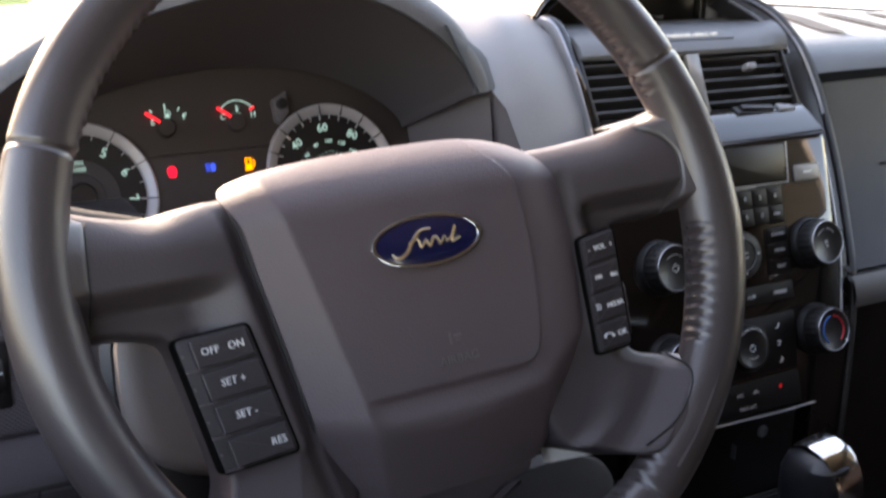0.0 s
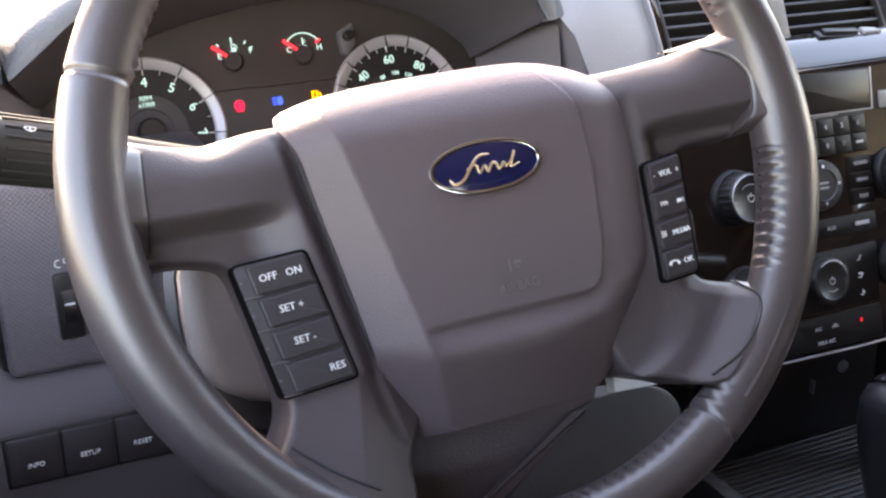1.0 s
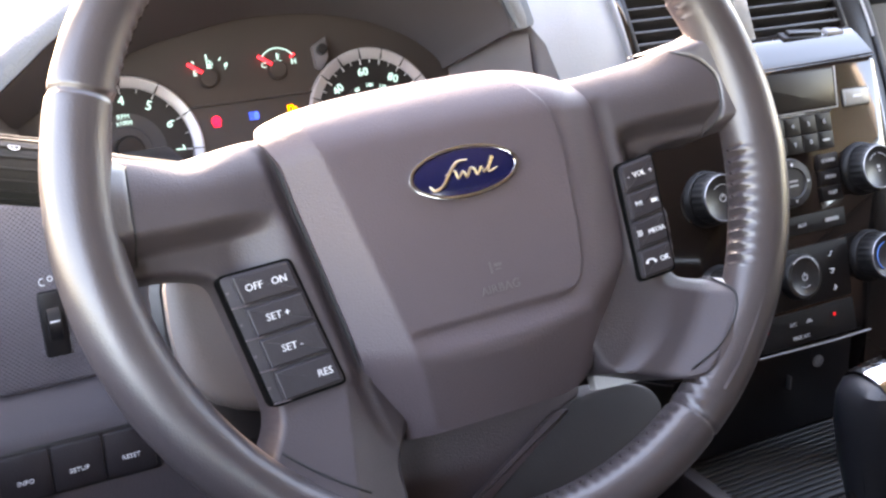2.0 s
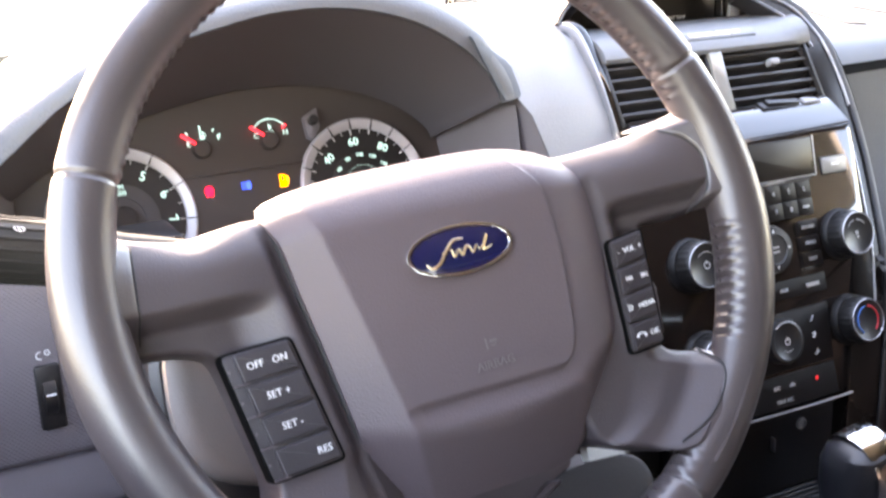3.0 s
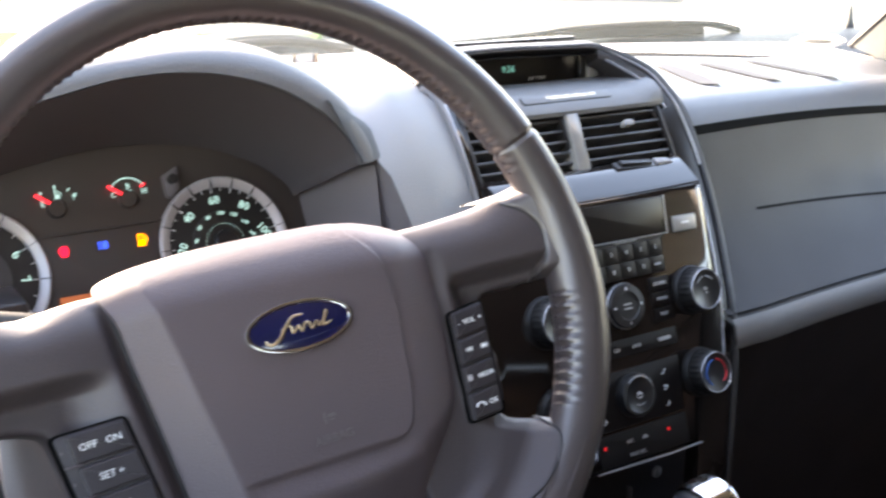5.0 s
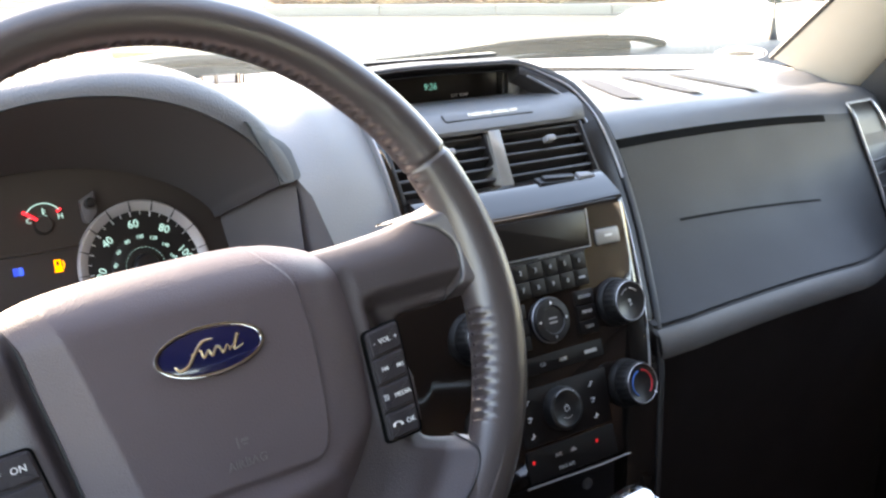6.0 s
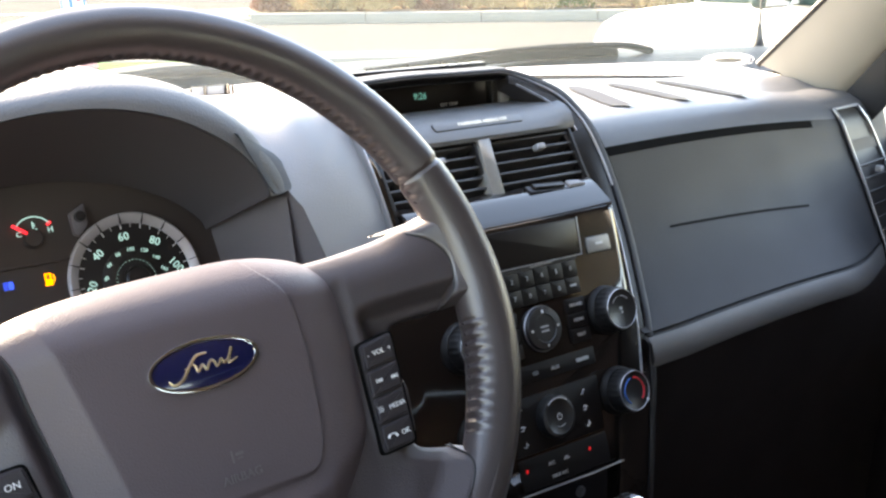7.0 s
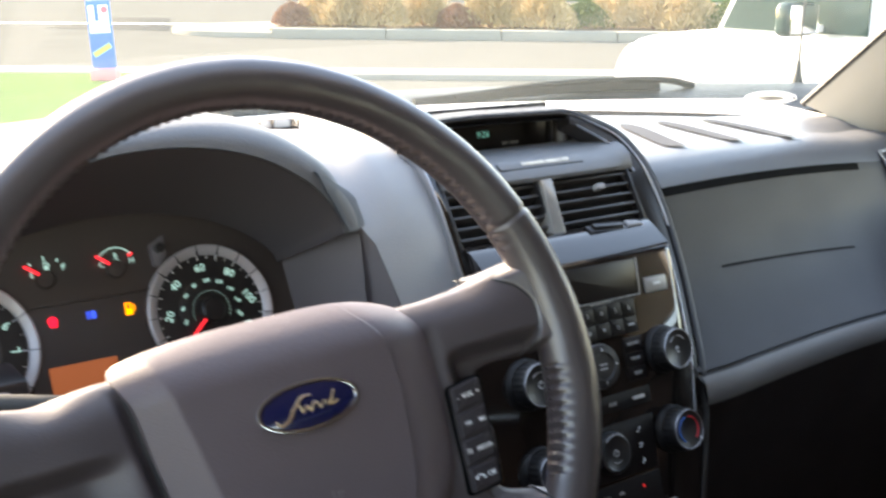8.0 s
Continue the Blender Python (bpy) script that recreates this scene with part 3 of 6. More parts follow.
# ---- steering column ----
def steering_column():
    c = thing("steering_column", Matrix.Translation((0.0014, 0.4547, 1.2182)) @ pose(0, 0, 0, 63.94, 0, -2.64), "taupe plastic steering column shroud with black stalk", "steering column")

    def tunnel(cx, cy, hw, hh, stations, power=0.62, n=36):
        rings = []
        for z, k in stations:
            ring = []
            for j in range(n):
                a = 2 * math.pi * j / n
                ca, sa = math.cos(a), math.sin(a)
                ring.append(Vector((cx + k * hw * math.copysign(abs(ca) ** power, ca), cy + k * hh * math.copysign(abs(sa) ** power, sa), z)))
            rings.append(ring)
        return loft(rings)
    part("shroud", tunnel(-0.03, -0.046, 0.112, 0.056, ((-0.056, 0.9), (-0.0575, 0.96), (-0.062, 1.0), (-0.12, 1.0), (-0.26, 0.88))), TAUPE, c)
    part("shroud_base", tunnel(-0.03, -0.05, 0.118, 0.07, ((-0.075, 0.96), (-0.08, 1.0), (-0.26, 0.95))), BLACK, c, "black lower shroud")
    # cover below the hub and the pad beside it
    cov = [(-0.06, -0.1), (0.07, -0.1), (0.075, -0.128), (0.03, -0.148), (-0.045, -0.196), (-0.1, -0.196), (-0.075, -0.14)]
    part("lower_cover", plate(cov, -0.12, -0.062, 0.008, 0.003), PLASTIC, c, "dark grey lower cover")
    edge = [(0.054, -0.1325), (0.063, -0.1335), (-0.016, -0.183), (-0.027, -0.18)]
    part("cover_lip", plate(edge, -0.09, -0.058, 0.002, 0.001), PLASTIC, c, "raised lip")
    pad = [(0.066, -0.128), (0.1, -0.126), (0.118, -0.133), (0.124, -0.146), (0.118, -0.16), (0.07, -0.192), (0.03, -0.215), (-0.02, -0.215), (-0.012, -0.181)]
    part("pad_edge", plate([(x + 0.004 * (1 if x > 0.1 else 0.6), y - 0.003) for x, y in pad], -0.13, -0.068, 0.01, 0.003), BLACK, c, "black gap around the cover")
    part("pad", plate(pad, -0.1, -0.06, 0.01, 0.003), PAD_M, c, "flat dark grey cover")
    # stalk, running out to the driver's door side
    inv = c.matrix_basis.inverted()
    p0, p1 = inv @ Vector((-0.2265, 0.515, 1.2425)), inv @ Vector((-0.06, 0.565, 1.188))
    d = (p1 - p0)
    pts = [p0 + d * f for f in (0, 0.004, 0.012, 0.03, 0.06, 0.065, 0.28, 0.285, 0.31, 0.32, 0.5, 1.0)]
    part("indicator_lamp", moved(lathe([(0.0022, -0.012), (0.0022, 0.0), (0.0015, 0.0012), (0.0004, 0.0014)], 16, pose(0, 0, 0, 90)), inv @ Matrix.Translation((0.0415, 0.523, 0.978))), KEY_LAMP, c, "tiny glowing blue lamp")
    stalk = part("stalk", tube(pts, [0.0118, 0.0128, 0.0146, 0.0155, 0.0155, 0.0152, 0.0158, 0.0165, 0.0165, 0.0145, 0.0125, 0.011], 28), STALK_M, c, "black wiper and indicator stalk")
    part("stalk_end", tube([p0 - d * 0.006, p0 - d * 0.005, p0 - d * 0.001, p0 + d * 0.01], [0.0096, 0.0104, 0.0108, 0.0108], 28), STALK_END, stalk, "grey end button")
    dn = d.normalized()
    side = dn.cross(Vector((0, 0, 1))).normalized()
    out = side.cross(dn)
    if out.z < 0:
        out = -out
    # ribs of the twist sleeve and its small wiper marks
    ribs = []
    for k in range(18):
        a = 2 * math.pi * k / 18
        q = (math.cos(a) * side + math.sin(a) * out) * 0.0158
        ribs.append(tube([p0 + d * 0.09 + q, p0 + d * 0.27 + q], 0.0007, 6))
    part("sleeve_ribs", merge(*ribs), STALK_M, stalk)
    up = (out * 0.85 + side * (-0.5 if (inv.to_3x3() @ Vector((0, 0, 1))).dot(side) < 0 else 0.5)).normalized()
    for f, sc in ((0.15, 1.0), (0.3, 0.8)):
        ctr = p0 + d * f + up * 0.0163
        cross = dn.cross(up).normalized()
        marks = [tube([ctr + dn * (0.0028 * sc * math.cos(a)) + cross * (0.0022 * sc * math.sin(a)) for a in lin(0.2, math.pi - 0.2, 8)], 0.0003, 5),
                 tube([ctr - dn * 0.0026 * sc, ctr + dn * 0.0026 * sc], 0.0003, 5), tube([ctr, ctr + cross * 0.0026 * sc], 0.0003, 5)]
        part("stalk_mark", merge(*marks), WHITE_INK, stalk, "white wiper symbol")
    return c


PAD_M = mat("smooth_grey_cover", (0.05, 0.046, 0.048), 0.6, grain=0.15)
STALK_M = mat("matt_black_stalk", (0.02, 0.021, 0.02), 0.65, spec=0.3, grain=0.15)
STALK_END = mat("stalk_button_grey", (0.11, 0.105, 0.1), 0.5)
KEY_LAMP = mat("blue_indicator", (0.02, 0.08, 0.5), 0.3, emit=(0.05, 0.25, 1.0), power=0.6)
steering_column()

TAG = mat("white_card", (0.75, 0.73, 0.7), 0.5)


def key_tag():
    k = thing("key_tag", Matrix.Translation((0.0014, 0.4547, 1.2182)) @ pose(0, 0, 0, 63.94, 0, -2.64) @ at(0.0862, -0.1198, -0.042, 3) @ Matrix.Diagonal((1.0, 0.95, 1, 1)), "small white plastic tag with a round hole beside the ignition", "key tag")
    part("tag", plate([(-0.0155, 0.003), (0.0, 0.006), (0.0145, -0.0018), (0.0135, -0.0075), (-0.0155, -0.005)], -0.004, 0.004, 0.001, 0.0006), TAG, k)
    part("hole_rim", lathe([(0.0021, 0.003), (0.0021, 0.0044), (0.0016, 0.0045), (0.0004, 0.0042)], 16), BLACK, k, "dark hole")
    return k


key_tag()


# ---- instrument cluster ----
CLUSTER = Matrix.Translation((0.0, 0.7755, 1.1695)) @ pose(0, 0, 0, 68)
TEAL = mat("gauge_print", (0.34, 0.47, 0.47), 0.5, emit=(0.42, 0.85, 0.86), power=0.065)
FACE = mat("gauge_face", (0.012, 0.011, 0.011), 0.5)
FACE_GREY = mat("gauge_inner_disc", (0.05, 0.047, 0.05), 0.5)
FACE_BROWN = mat("cluster_face", (0.052, 0.04, 0.035), 0.55)
NEEDLE = mat("red_needle", (0.6, 0.02, 0.03), 0.4, emit=(1.0, 0.03, 0.05), power=0.16)
LAMP_RED = mat("red_lamp", (0.5, 0.01, 0.02), 0.4, emit=(1, 0.01, 0.04), power=0.22)
LAMP_BLUE = mat("blue_lamp", (0.01, 0.03, 0.5), 0.4, emit=(0.02, 0.1, 1), power=0.13)
LAMP_AMBER = mat("amber_lamp", (0.6, 0.2, 0.0), 0.4, emit=(1, 0.3, 0.005), power=0.3)
LCD_ORANGE = mat("orange_display", (0.16, 0.05, 0.02), 0.4, emit=(1.0, 0.3, 0.12), power=0.025)
RING_M = mat("gauge_ring_silver", (0.5, 0.47, 0.47), 0.4, metal=0.3)


def radial(x, deg, r0, r1, wid, z0=0.0, z1=0.0007, y=0.0):
    """A bar from r0 to r1 at an angle about (x, y)."""
    bm = box(r0, r1, -wid / 2, wid / 2, z0, z1)
    return moved(bm, at(x, y, 0) @ pose(0, 0, 0, 0, 0, deg))


def fuel_icon(x, y, s, z):
    return merge(box(x - s * 0.5, x + s * 0.2, y - s * 0.55, y - s * 0.4, z, z + 0.0003), box(x - s * 0.42, x + s * 0.12, y - s * 0.4, y - s * 0.02, z, z + 0.0003),
                 box(x - s * 0.42, x - s * 0.3, y - 0.02 * s, y + s * 0.5, z, z + 0.0003), box(x, x + s * 0.12, y - 0.02 * s, y + s * 0.5, z, z + 0.0003), box(x - s * 0.42, x + s * 0.12, y + s * 0.4, y + s * 0.5, z, z + 0.0003),
                 tube([(x + 0.12 * s, y - 0.1 * s, z), (x + 0.3 * s, y - 0.3 * s, z), (x + 0.4 * s, y, z), (x + 0.3 * s, y + 0.35 * s, z)], s * 0.05, 5))


def instrument_cluster():
    c = thing("instrument_cluster", CLUSTER, "lit instrument cluster with silver-ringed gauges and warning lamps", "instrument cluster")
    part("faceplate", plate([(-0.19, -0.1), (0.19, -0.1), (0.19, 0.085), (0.12, 0.11), (-0.12, 0.11), (-0.19, 0.085)], -0.02, -0.003, 0.01), FACE_BROWN, c)
    part("faceplate_lip", box(-0.05, 0.048, 0.0245, 0.0262, -0.004, 0.0015, 0.0005), FACE_BROWN, c)
    part("lower_plate", plate([(-0.055, -0.06), (0.052, -0.06), (0.048, 0.0245), (-0.05, 0.0245)], -0.004, 0.0, 0.002, 0.0008), FACE_BROWN, c)
    for kind, x in (("tachometer", -0.097), ("speedometer", 0.095)):
        g = part(kind, moved(lathe([(0.001, -0.004), (0.047, -0.004), (0.047, 0.0), (0.001, 0.0)], 64), at(x, 0, 0)), FACE, c, "black gauge face with pale green figures")
        bm = lathe([(0.0455, -0.003), (0.0457, 0.001), (0.047, 0.0022), (0.0525, 0.0042), (0.054, 0.003), (0.054, -0.003)], 72)
        part("gauge_ring", moved(bm, at(x, 0, 0)), RING_M, g, "satin silver gauge ring")
        part("inner_disc", moved(lathe([(0.027, 0.0), (0.027, 0.0012), (0.0262, 0.0016), (0.017, 0.0016), (0.0165, 0.001)], 48), at(x, 0, 0)), FACE_GREY if kind == "tachometer" else FACE, g)
        step, zero, count = (31.6, 215, 9) if kind == "tachometer" else (21.25, 222, 13)
        ticks, lines, figs = [], [], []
        for k in range(count):
            a = zero - step * k
            lines.append(radial(x, a, 0.0456, 0.0535, 0.0006, 0.0, 0.0046))
            ticks.append(radial(x, a, 0.0415, 0.0457, 0.0008))
            if k < count - 1:
                ticks.append(radial(x, a - step / 2, 0.0425, 0.0457, 0.0005))
            ra = radians(a)
            if kind == "tachometer":
                figs.append(lettering(str(k), 0.0098, at(x + 0.0362 * math.cos(ra), 0.0362 * math.sin(ra), 0.0006, (a - 90) * 0.75)))
            elif k % 2 == 0:
                figs.append(lettering(str(k * 10), 0.0092, at(x + 0.0352 * math.cos(ra), 0.0352 * math.sin(ra), 0.0006, (a - 90) * 0.7)))
        if kind == "tachometer":
            figs += [lettering("RPM", 0.0048, at(x, 0.0245, 0.0016)), lettering("x1000", 0.0046, at(x, 0.02, 0.0018))]
        else:
            for kmh in range(20, 181, 20):
                ra = radians(zero - 2.125 * kmh * 0.6214)
                figs.append(lettering(str(kmh), 0.0043, at(x + 0.0242 * math.cos(ra), 0.0242 * math.sin(ra), 0.0018, (math.degrees(ra) - 90) * 0.5)))
            for k in range(21):
                ra = radians(200 - 11 * k)
                figs.append(box(x + 0.0158 * math.cos(ra) - 0.00025, x + 0.0158 * math.cos(ra) + 0.00025, 0.0158 * math.sin(ra) - 0.00025, 0.0158 * math.sin(ra) + 0.00025, 0.0008, 0.002))
        for line in lines:
            part("ring_mark", line, SEAM_M, g)
        part("scale", merge(*ticks), WHITE_INK, g, "pale scale ticks")
        part("printed_scale", merge(*figs), TEAL, g, "lit green figures")
        part("needle", merge(radial(x, zero, 0.004, 0.037, 0.0018, 0.004, 0.0052)), NEEDLE, g, "red needle")
        part("needle_cap", moved(lathe([(0.0105, 0.001), (0.0102, 0.0065), (0.0085, 0.008), (0.001, 0.0082)], 32), at(x, 0, 0)), BLACK, g)
    # fuel and temperature gauges
    for kind, x in (("fuel_gauge", -0.0285), ("temperature_gauge", 0.0255)):
        g = part(kind, moved(lathe([(0.0075, -0.004), (0.0072, 0.0), (0.0062, 0.0012), (0.0005, 0.0014)], 28), at(x - 0.001, 0.0455, 0)), FACE_BROWN, c)
        if kind == "fuel_gauge":
            figs = [lettering("E", 0.0062, at(x - 0.0105, 0.0497, 0)), lettering("F", 0.0062, at(x + 0.0135, 0.0525, 0)), fuel_icon(x + 0.0015, 0.0555, 0.0055, 0.0)]
            figs += [radial(x, a, r0, 0.0185, 0.0009, -0.001, 0.0003, 0.0445) for a, r0 in ((128, 0.016), (90, 0.0145), (55, 0.016), (35, 0.015))]
            na = (x - 0.0015, 0.0465, 143)
        else:
            figs = [lettering("C", 0.0058, at(x - 0.0115, 0.0497, 0)), lettering("H", 0.0062, at(x + 0.0125, 0.0502, 0))]
            figs.append(tube([(x + 0.0145 * math.cos(radians(a)), 0.0485 + 0.0135 * math.sin(radians(a)), 0.0) for a in lin(150, 32, 16)], 0.0005, 5))
            figs.append(merge(box(x - 0.0005, x + 0.0005, 0.053, 0.058, 0, 0.0003), box(x - 0.003, x + 0.003, 0.0518, 0.0524, 0, 0.0003), box(x, x + 0.0022, 0.0562, 0.0567, 0, 0.0003), box(x, x + 0.0022, 0.0546, 0.0551, 0, 0.0003)))
            part("hot_mark", radial(x, 32, 0.0125, 0.0165, 0.0018, -0.001, 0.0003, 0.0475), NEEDLE, g, "red hot mark")
            na = (x - 0.0015, 0.0465, 143)
        part("printed_scale", merge(*figs), TEAL, g, "lit green figures")
        part("needle", moved(box(0.005, 0.0175, -0.0012, 0.0012, 0.0012, 0.0022, 0.0003), at(na[0], na[1], 0) @ pose(0, 0, 0, 0, 0, na[2])), NEEDLE, g, "red needle")
    # warning lamps
    part("seat_belt_lamp", merge(lathe([(0.0005, 0.0002), (0.0036, 0.0002), (0.0036, 0.0006), (0.0005, 0.0006)], 18), box(-0.0026, 0.0026, -0.0044, -0.002, 0.0002, 0.0007)), LAMP_RED, c, "glowing red warning lamp").data.transform(at(-0.0305, 0.0128, 0))
    part("high_beam_lamp", merge(plate([(-0.0005, 0.003), (0.003, 0.0032), (0.0036, 0), (0.003, -0.003), (-0.0005, -0.0028)], 0.0002, 0.0006, 0.001, 0.0001), *[box(-0.0042, -0.001, y - 0.0004, y + 0.0004, 0.0002, 0.0006) for y in (0.0026, 0.001, -0.0006, -0.0022)]), LAMP_BLUE, c, "glowing blue lamp").data.transform(at(-0.001, 0.0128, 0))
    part("low_fuel_lamp", moved(fuel_icon(0, 0, 0.0088, 0.0002), at(0.0295, 0.0128, 0)), LAMP_AMBER, c, "glowing amber fuel lamp")
    part("message_display", box(-0.04, 0.012, -0.045, -0.0215, 0.0, 0.0008), LCD_ORANGE, c, "dim orange message display")
    tab = part("reset_tab", plate([(0.054, 0.06), (0.0665, 0.0665), (0.0665, 0.05), (0.059, 0.041), (0.0545, 0.043)], -0.004, 0.003, 0.002, 0.001), WALL_M, c, "grey tab")
    part("reset_knob", lathe([(0.0042, 0.003), (0.004, 0.008), (0.003, 0.009), (0.0005, 0.009)], 20, at(0.0605, 0.056, 0)), BLACK, tab, "black reset knob")
    return c


instrument_cluster()


# ---- dashboard ----
# the hood's lip and its outer line, from the door side round to the centre
HOOD_LIP = smooth_path([(x, 0.702, z) for x, z in ((-0.1903, 1.2294), (-0.1696, 1.2455), (-0.1428, 1.2667), (-0.1122, 1.2843), (-0.07, 1.3005), (-0.0275, 1.3112), (0.0035, 1.3165), (0.04, 1.3172), (0.075, 1.3128), (0.112, 1.3015), (0.146, 1.282), (0.165, 1.264), (0.1757, 1.249), (0.179, 1.237))], 92)
HOOD_CREST = smooth_path([(x, 0.748, z) for x, z in ((-0.193, 1.245), (-0.179, 1.2645), (-0.1513, 1.2825), (-0.1177, 1.3025), (-0.0738, 1.321), (-0.025, 1.331), (0.015, 1.335), (0.055, 1.3368), (0.097, 1.332), (0.130, 1.321), (0.163, 1.298), (0.183, 1.2735), (0.1955, 1.253), (0.201, 1.238))], 92)


def hood_skin(i, w):
    """The hood's front, from lip (0) to outer line (1)."""
    a, b = HOOD_LIP[i], HOOD_CREST[i]
    g = interp(w, [(0, 0.03), (0.2, 0.32), (0.4, 0.58), (0.6, 0.78), (0.8, 0.92), (1, 1.0)])
    y = interp(w, [(0, 0.702), (0.2, 0.7035), (0.4, 0.709), (0.6, 0.718), (0.8, 0.731), (1, 0.748)])
    flat = min(1.0, max(0.0, (i - 58) / 16))     # the end towards the centre is a flat facet
    y = 0.702 + (y - 0.702) * (1 - 0.62 * flat * flat * (3 - 2 * flat))
    return Vector((a.x + (b.x - a.x) * g, y, a.z + (b.z - a.z) * g))


def hood_top(x):
    """Height of the hood's outer line."""
    for p, q in zip(HOOD_CREST, HOOD_CREST[1:]):
        if p.x <= x <= q.x:
            return p.z + (q.z - p.z) * (x - p.x) / (q.x - p.x)
    return HOOD_CREST[-1].z if x > 0 else HOOD_CREST[0].z


def rear_edge(x):
    return 1.17 - 0.45 * (x - 0.39) ** 2 - 0.25 * min(0.28, max(0.0, x - 0.7))


def glass_base(x):
    return 1.30 - 0.45 * (x - 0.39) ** 2


FACE_PROFILE = [(0.79, 1.258), (0.762, 1.2565), (0.742, 1.252), (0.726, 1.243), (0.717, 1.2285), (0.7135, 1.222), (0.703, 1.19), (0.686, 1.144), (0.66, 1.11), (0.632, 1.085), (0.616, 1.074),
                (0.611, 1.071), (0.606, 1.066), (0.602, 1.052), (0.604, 1.044), (0.612, 1.042), (0.63, 1.0), (0.66, 0.9), (0.68, 0.75), (0.7, 0.45)]


def face_back(x):
    return 0.1 * max(0, x - 0.56)


def face_sag(x, z):
    return z - 0.018 * min(1.21, max(0, (x - 0.56) / 0.4) ** 2)


def face_point(x, y, z):
    """The passenger side's face; its lower lip dies away towards the dashboard's end."""
    k = 0.85 * min(1, max(0, (x - 0.87) / 0.2))
    k = k * k * (3 - 2 * k)
    straight = 0.6868 - 0.29 * (1.144 - z)
    if z < 1.144 and straight > y:
        y += (straight - y) * k
    return Vector((x, y + face_back(x) + 0.5 * max(0, x - 1.08) ** 1.5, face_sag(x, z)))


def on_face(x, z, proud=0.0, end=False):
    """A point of the passenger side's face at a given height of its profile; end: at a true height."""
    if end:
        z += 0.018 * min(1.21, max(0, (x - 0.56) / 0.4) ** 2)
    for (y0, z0), (y1, z1) in zip(FACE_PROFILE, FACE_PROFILE[1:]):
        if z1 <= z <= z0:
            a, b = face_point(x, y0, z0), face_point(x, y1, z1)
            return a.lerp(b, (z0 - z) / (z0 - z1)) + Vector((0, a.z - b.z, b.y - a.y)).normalized() * -proud
    return face_point(x, FACE_PROFILE[0][0], z)


def dashboard():
    d = thing("dashboard", Matrix.Translation((0.35, 0.8, 1.0)), "grey soft-touch dashboard with hooded binnacle", "dashboard")
    inv = Matrix.Translation((-0.35, -0.8, -1.0))

    def put(name, bm, material, label="", smooth=40, parent=None):
        return part(name, moved(bm, inv), material, parent or d, label, smooth)
    # hood over the cluster
    rows, lining = [], []
    for i, (p, q) in enumerate(zip(HOOD_LIP, HOOD_CREST)):
        ring = [Vector((p.x, 0.80, p.z - 0.002)), Vector((p.x, 0.708, p.z - 0.0005))] + [hood_skin(i, w) for w in lin(0, 1, 11)]
        sink = min(1.0, max(0.0, (q.x - 0.07) / 0.05))      # there the shoulder covers it
        wide = 1.015 - 0.02 * sink
        ring += [Vector((q.x * wide, 0.775, q.z + 0.0003 - 0.009 * sink)), Vector((q.x * wide, 0.81, q.z - 0.0035 - 0.012 * sink)), Vector((q.x * wide, 0.86, q.z - 0.0135 - 0.012 * sink)), Vector((q.x * wide, 0.95, min(q.z - 0.02, 1.282) - 0.01 * sink))]
        rows.append(ring)
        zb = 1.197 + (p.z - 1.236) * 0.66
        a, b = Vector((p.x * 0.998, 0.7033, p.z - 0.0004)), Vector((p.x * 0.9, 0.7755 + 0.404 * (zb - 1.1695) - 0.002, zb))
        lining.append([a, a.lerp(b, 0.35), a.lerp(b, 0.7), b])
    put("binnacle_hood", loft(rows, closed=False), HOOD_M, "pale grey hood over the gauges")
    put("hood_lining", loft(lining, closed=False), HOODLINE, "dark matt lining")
    # a flat plate closes the end towards the centre
    inner = [(0.1522, 1.2892), (0.1558, 1.2839), (0.1612, 1.2731), (0.168, 1.2623), (0.176, 1.248), (0.1817, 1.2392)]
    outer = [(0.1535, 1.2889), (0.167, 1.282), (0.19, 1.2679), (0.1971, 1.261), (0.2015, 1.2485), (0.2053, 1.2376)]
    flat = lambda x, z: Vector((x, 0.6982 + 0.6 * ((x - 0.17) * 0.89 + (z - 1.255) * 0.46), z))
    rows = []
    for p, q in zip(inner, outer):
        a, b = flat(*p), flat(*q)
        rows.append([a + Vector((0.0, 0.009, 0.0)), a + Vector((0, 0.0006, 0)), a.lerp(b, 0.05), a.lerp(b, 0.95), b + Vector((0, 0.0008, 0)), b + Vector((-0.001, 0.012, -0.001))])
    put("hood_end_cap", loft(rows), CAP_M, "slate end cap of the hood", 30)
    prof = [(0.6985, 1.2300), (0.6975, 1.2320), (0.6985, 1.2645), (0.7, 1.267), (0.705, 1.2685), (0.76, 1.27), (0.76, 1.23)]
    cap = loft([[Vector((x, y, z)) for y, z in prof] for x in (-0.2045, -0.2035, -0.195, -0.194)])
    put("hood_end_cap", cap, CAP_M, "slate end cap of the hood")
    for s in (-1, 1):
        rows = [[Vector((s * x, y, z)), Vector((s * (x + 0.003), y - 0.03, 1.05))] for x, y, z in ((0.1975, 0.71, 1.232), (0.19, 0.724, 1.2305), (0.178, 0.76, 1.215), (0.168, 0.789, 1.197))]
        bm = loft(rows, closed=False)
        put("binnacle_wall", bm, WALL_M, "grey side wall of the binnacle")
    # lobe between cluster and centre stack
    ease = lambda f: (lambda g: g * g * (3 - 2 * g))(min(1.0, max(0.0, f)))

    def root(y, z):
        return min(z, interp(y, [(0.69, 1.2), (0.70, 1.225), (0.716, 1.247), (0.74, 1.264), (0.78, 1.285), (0.84, 1.299), (0.9, 1.3)]))
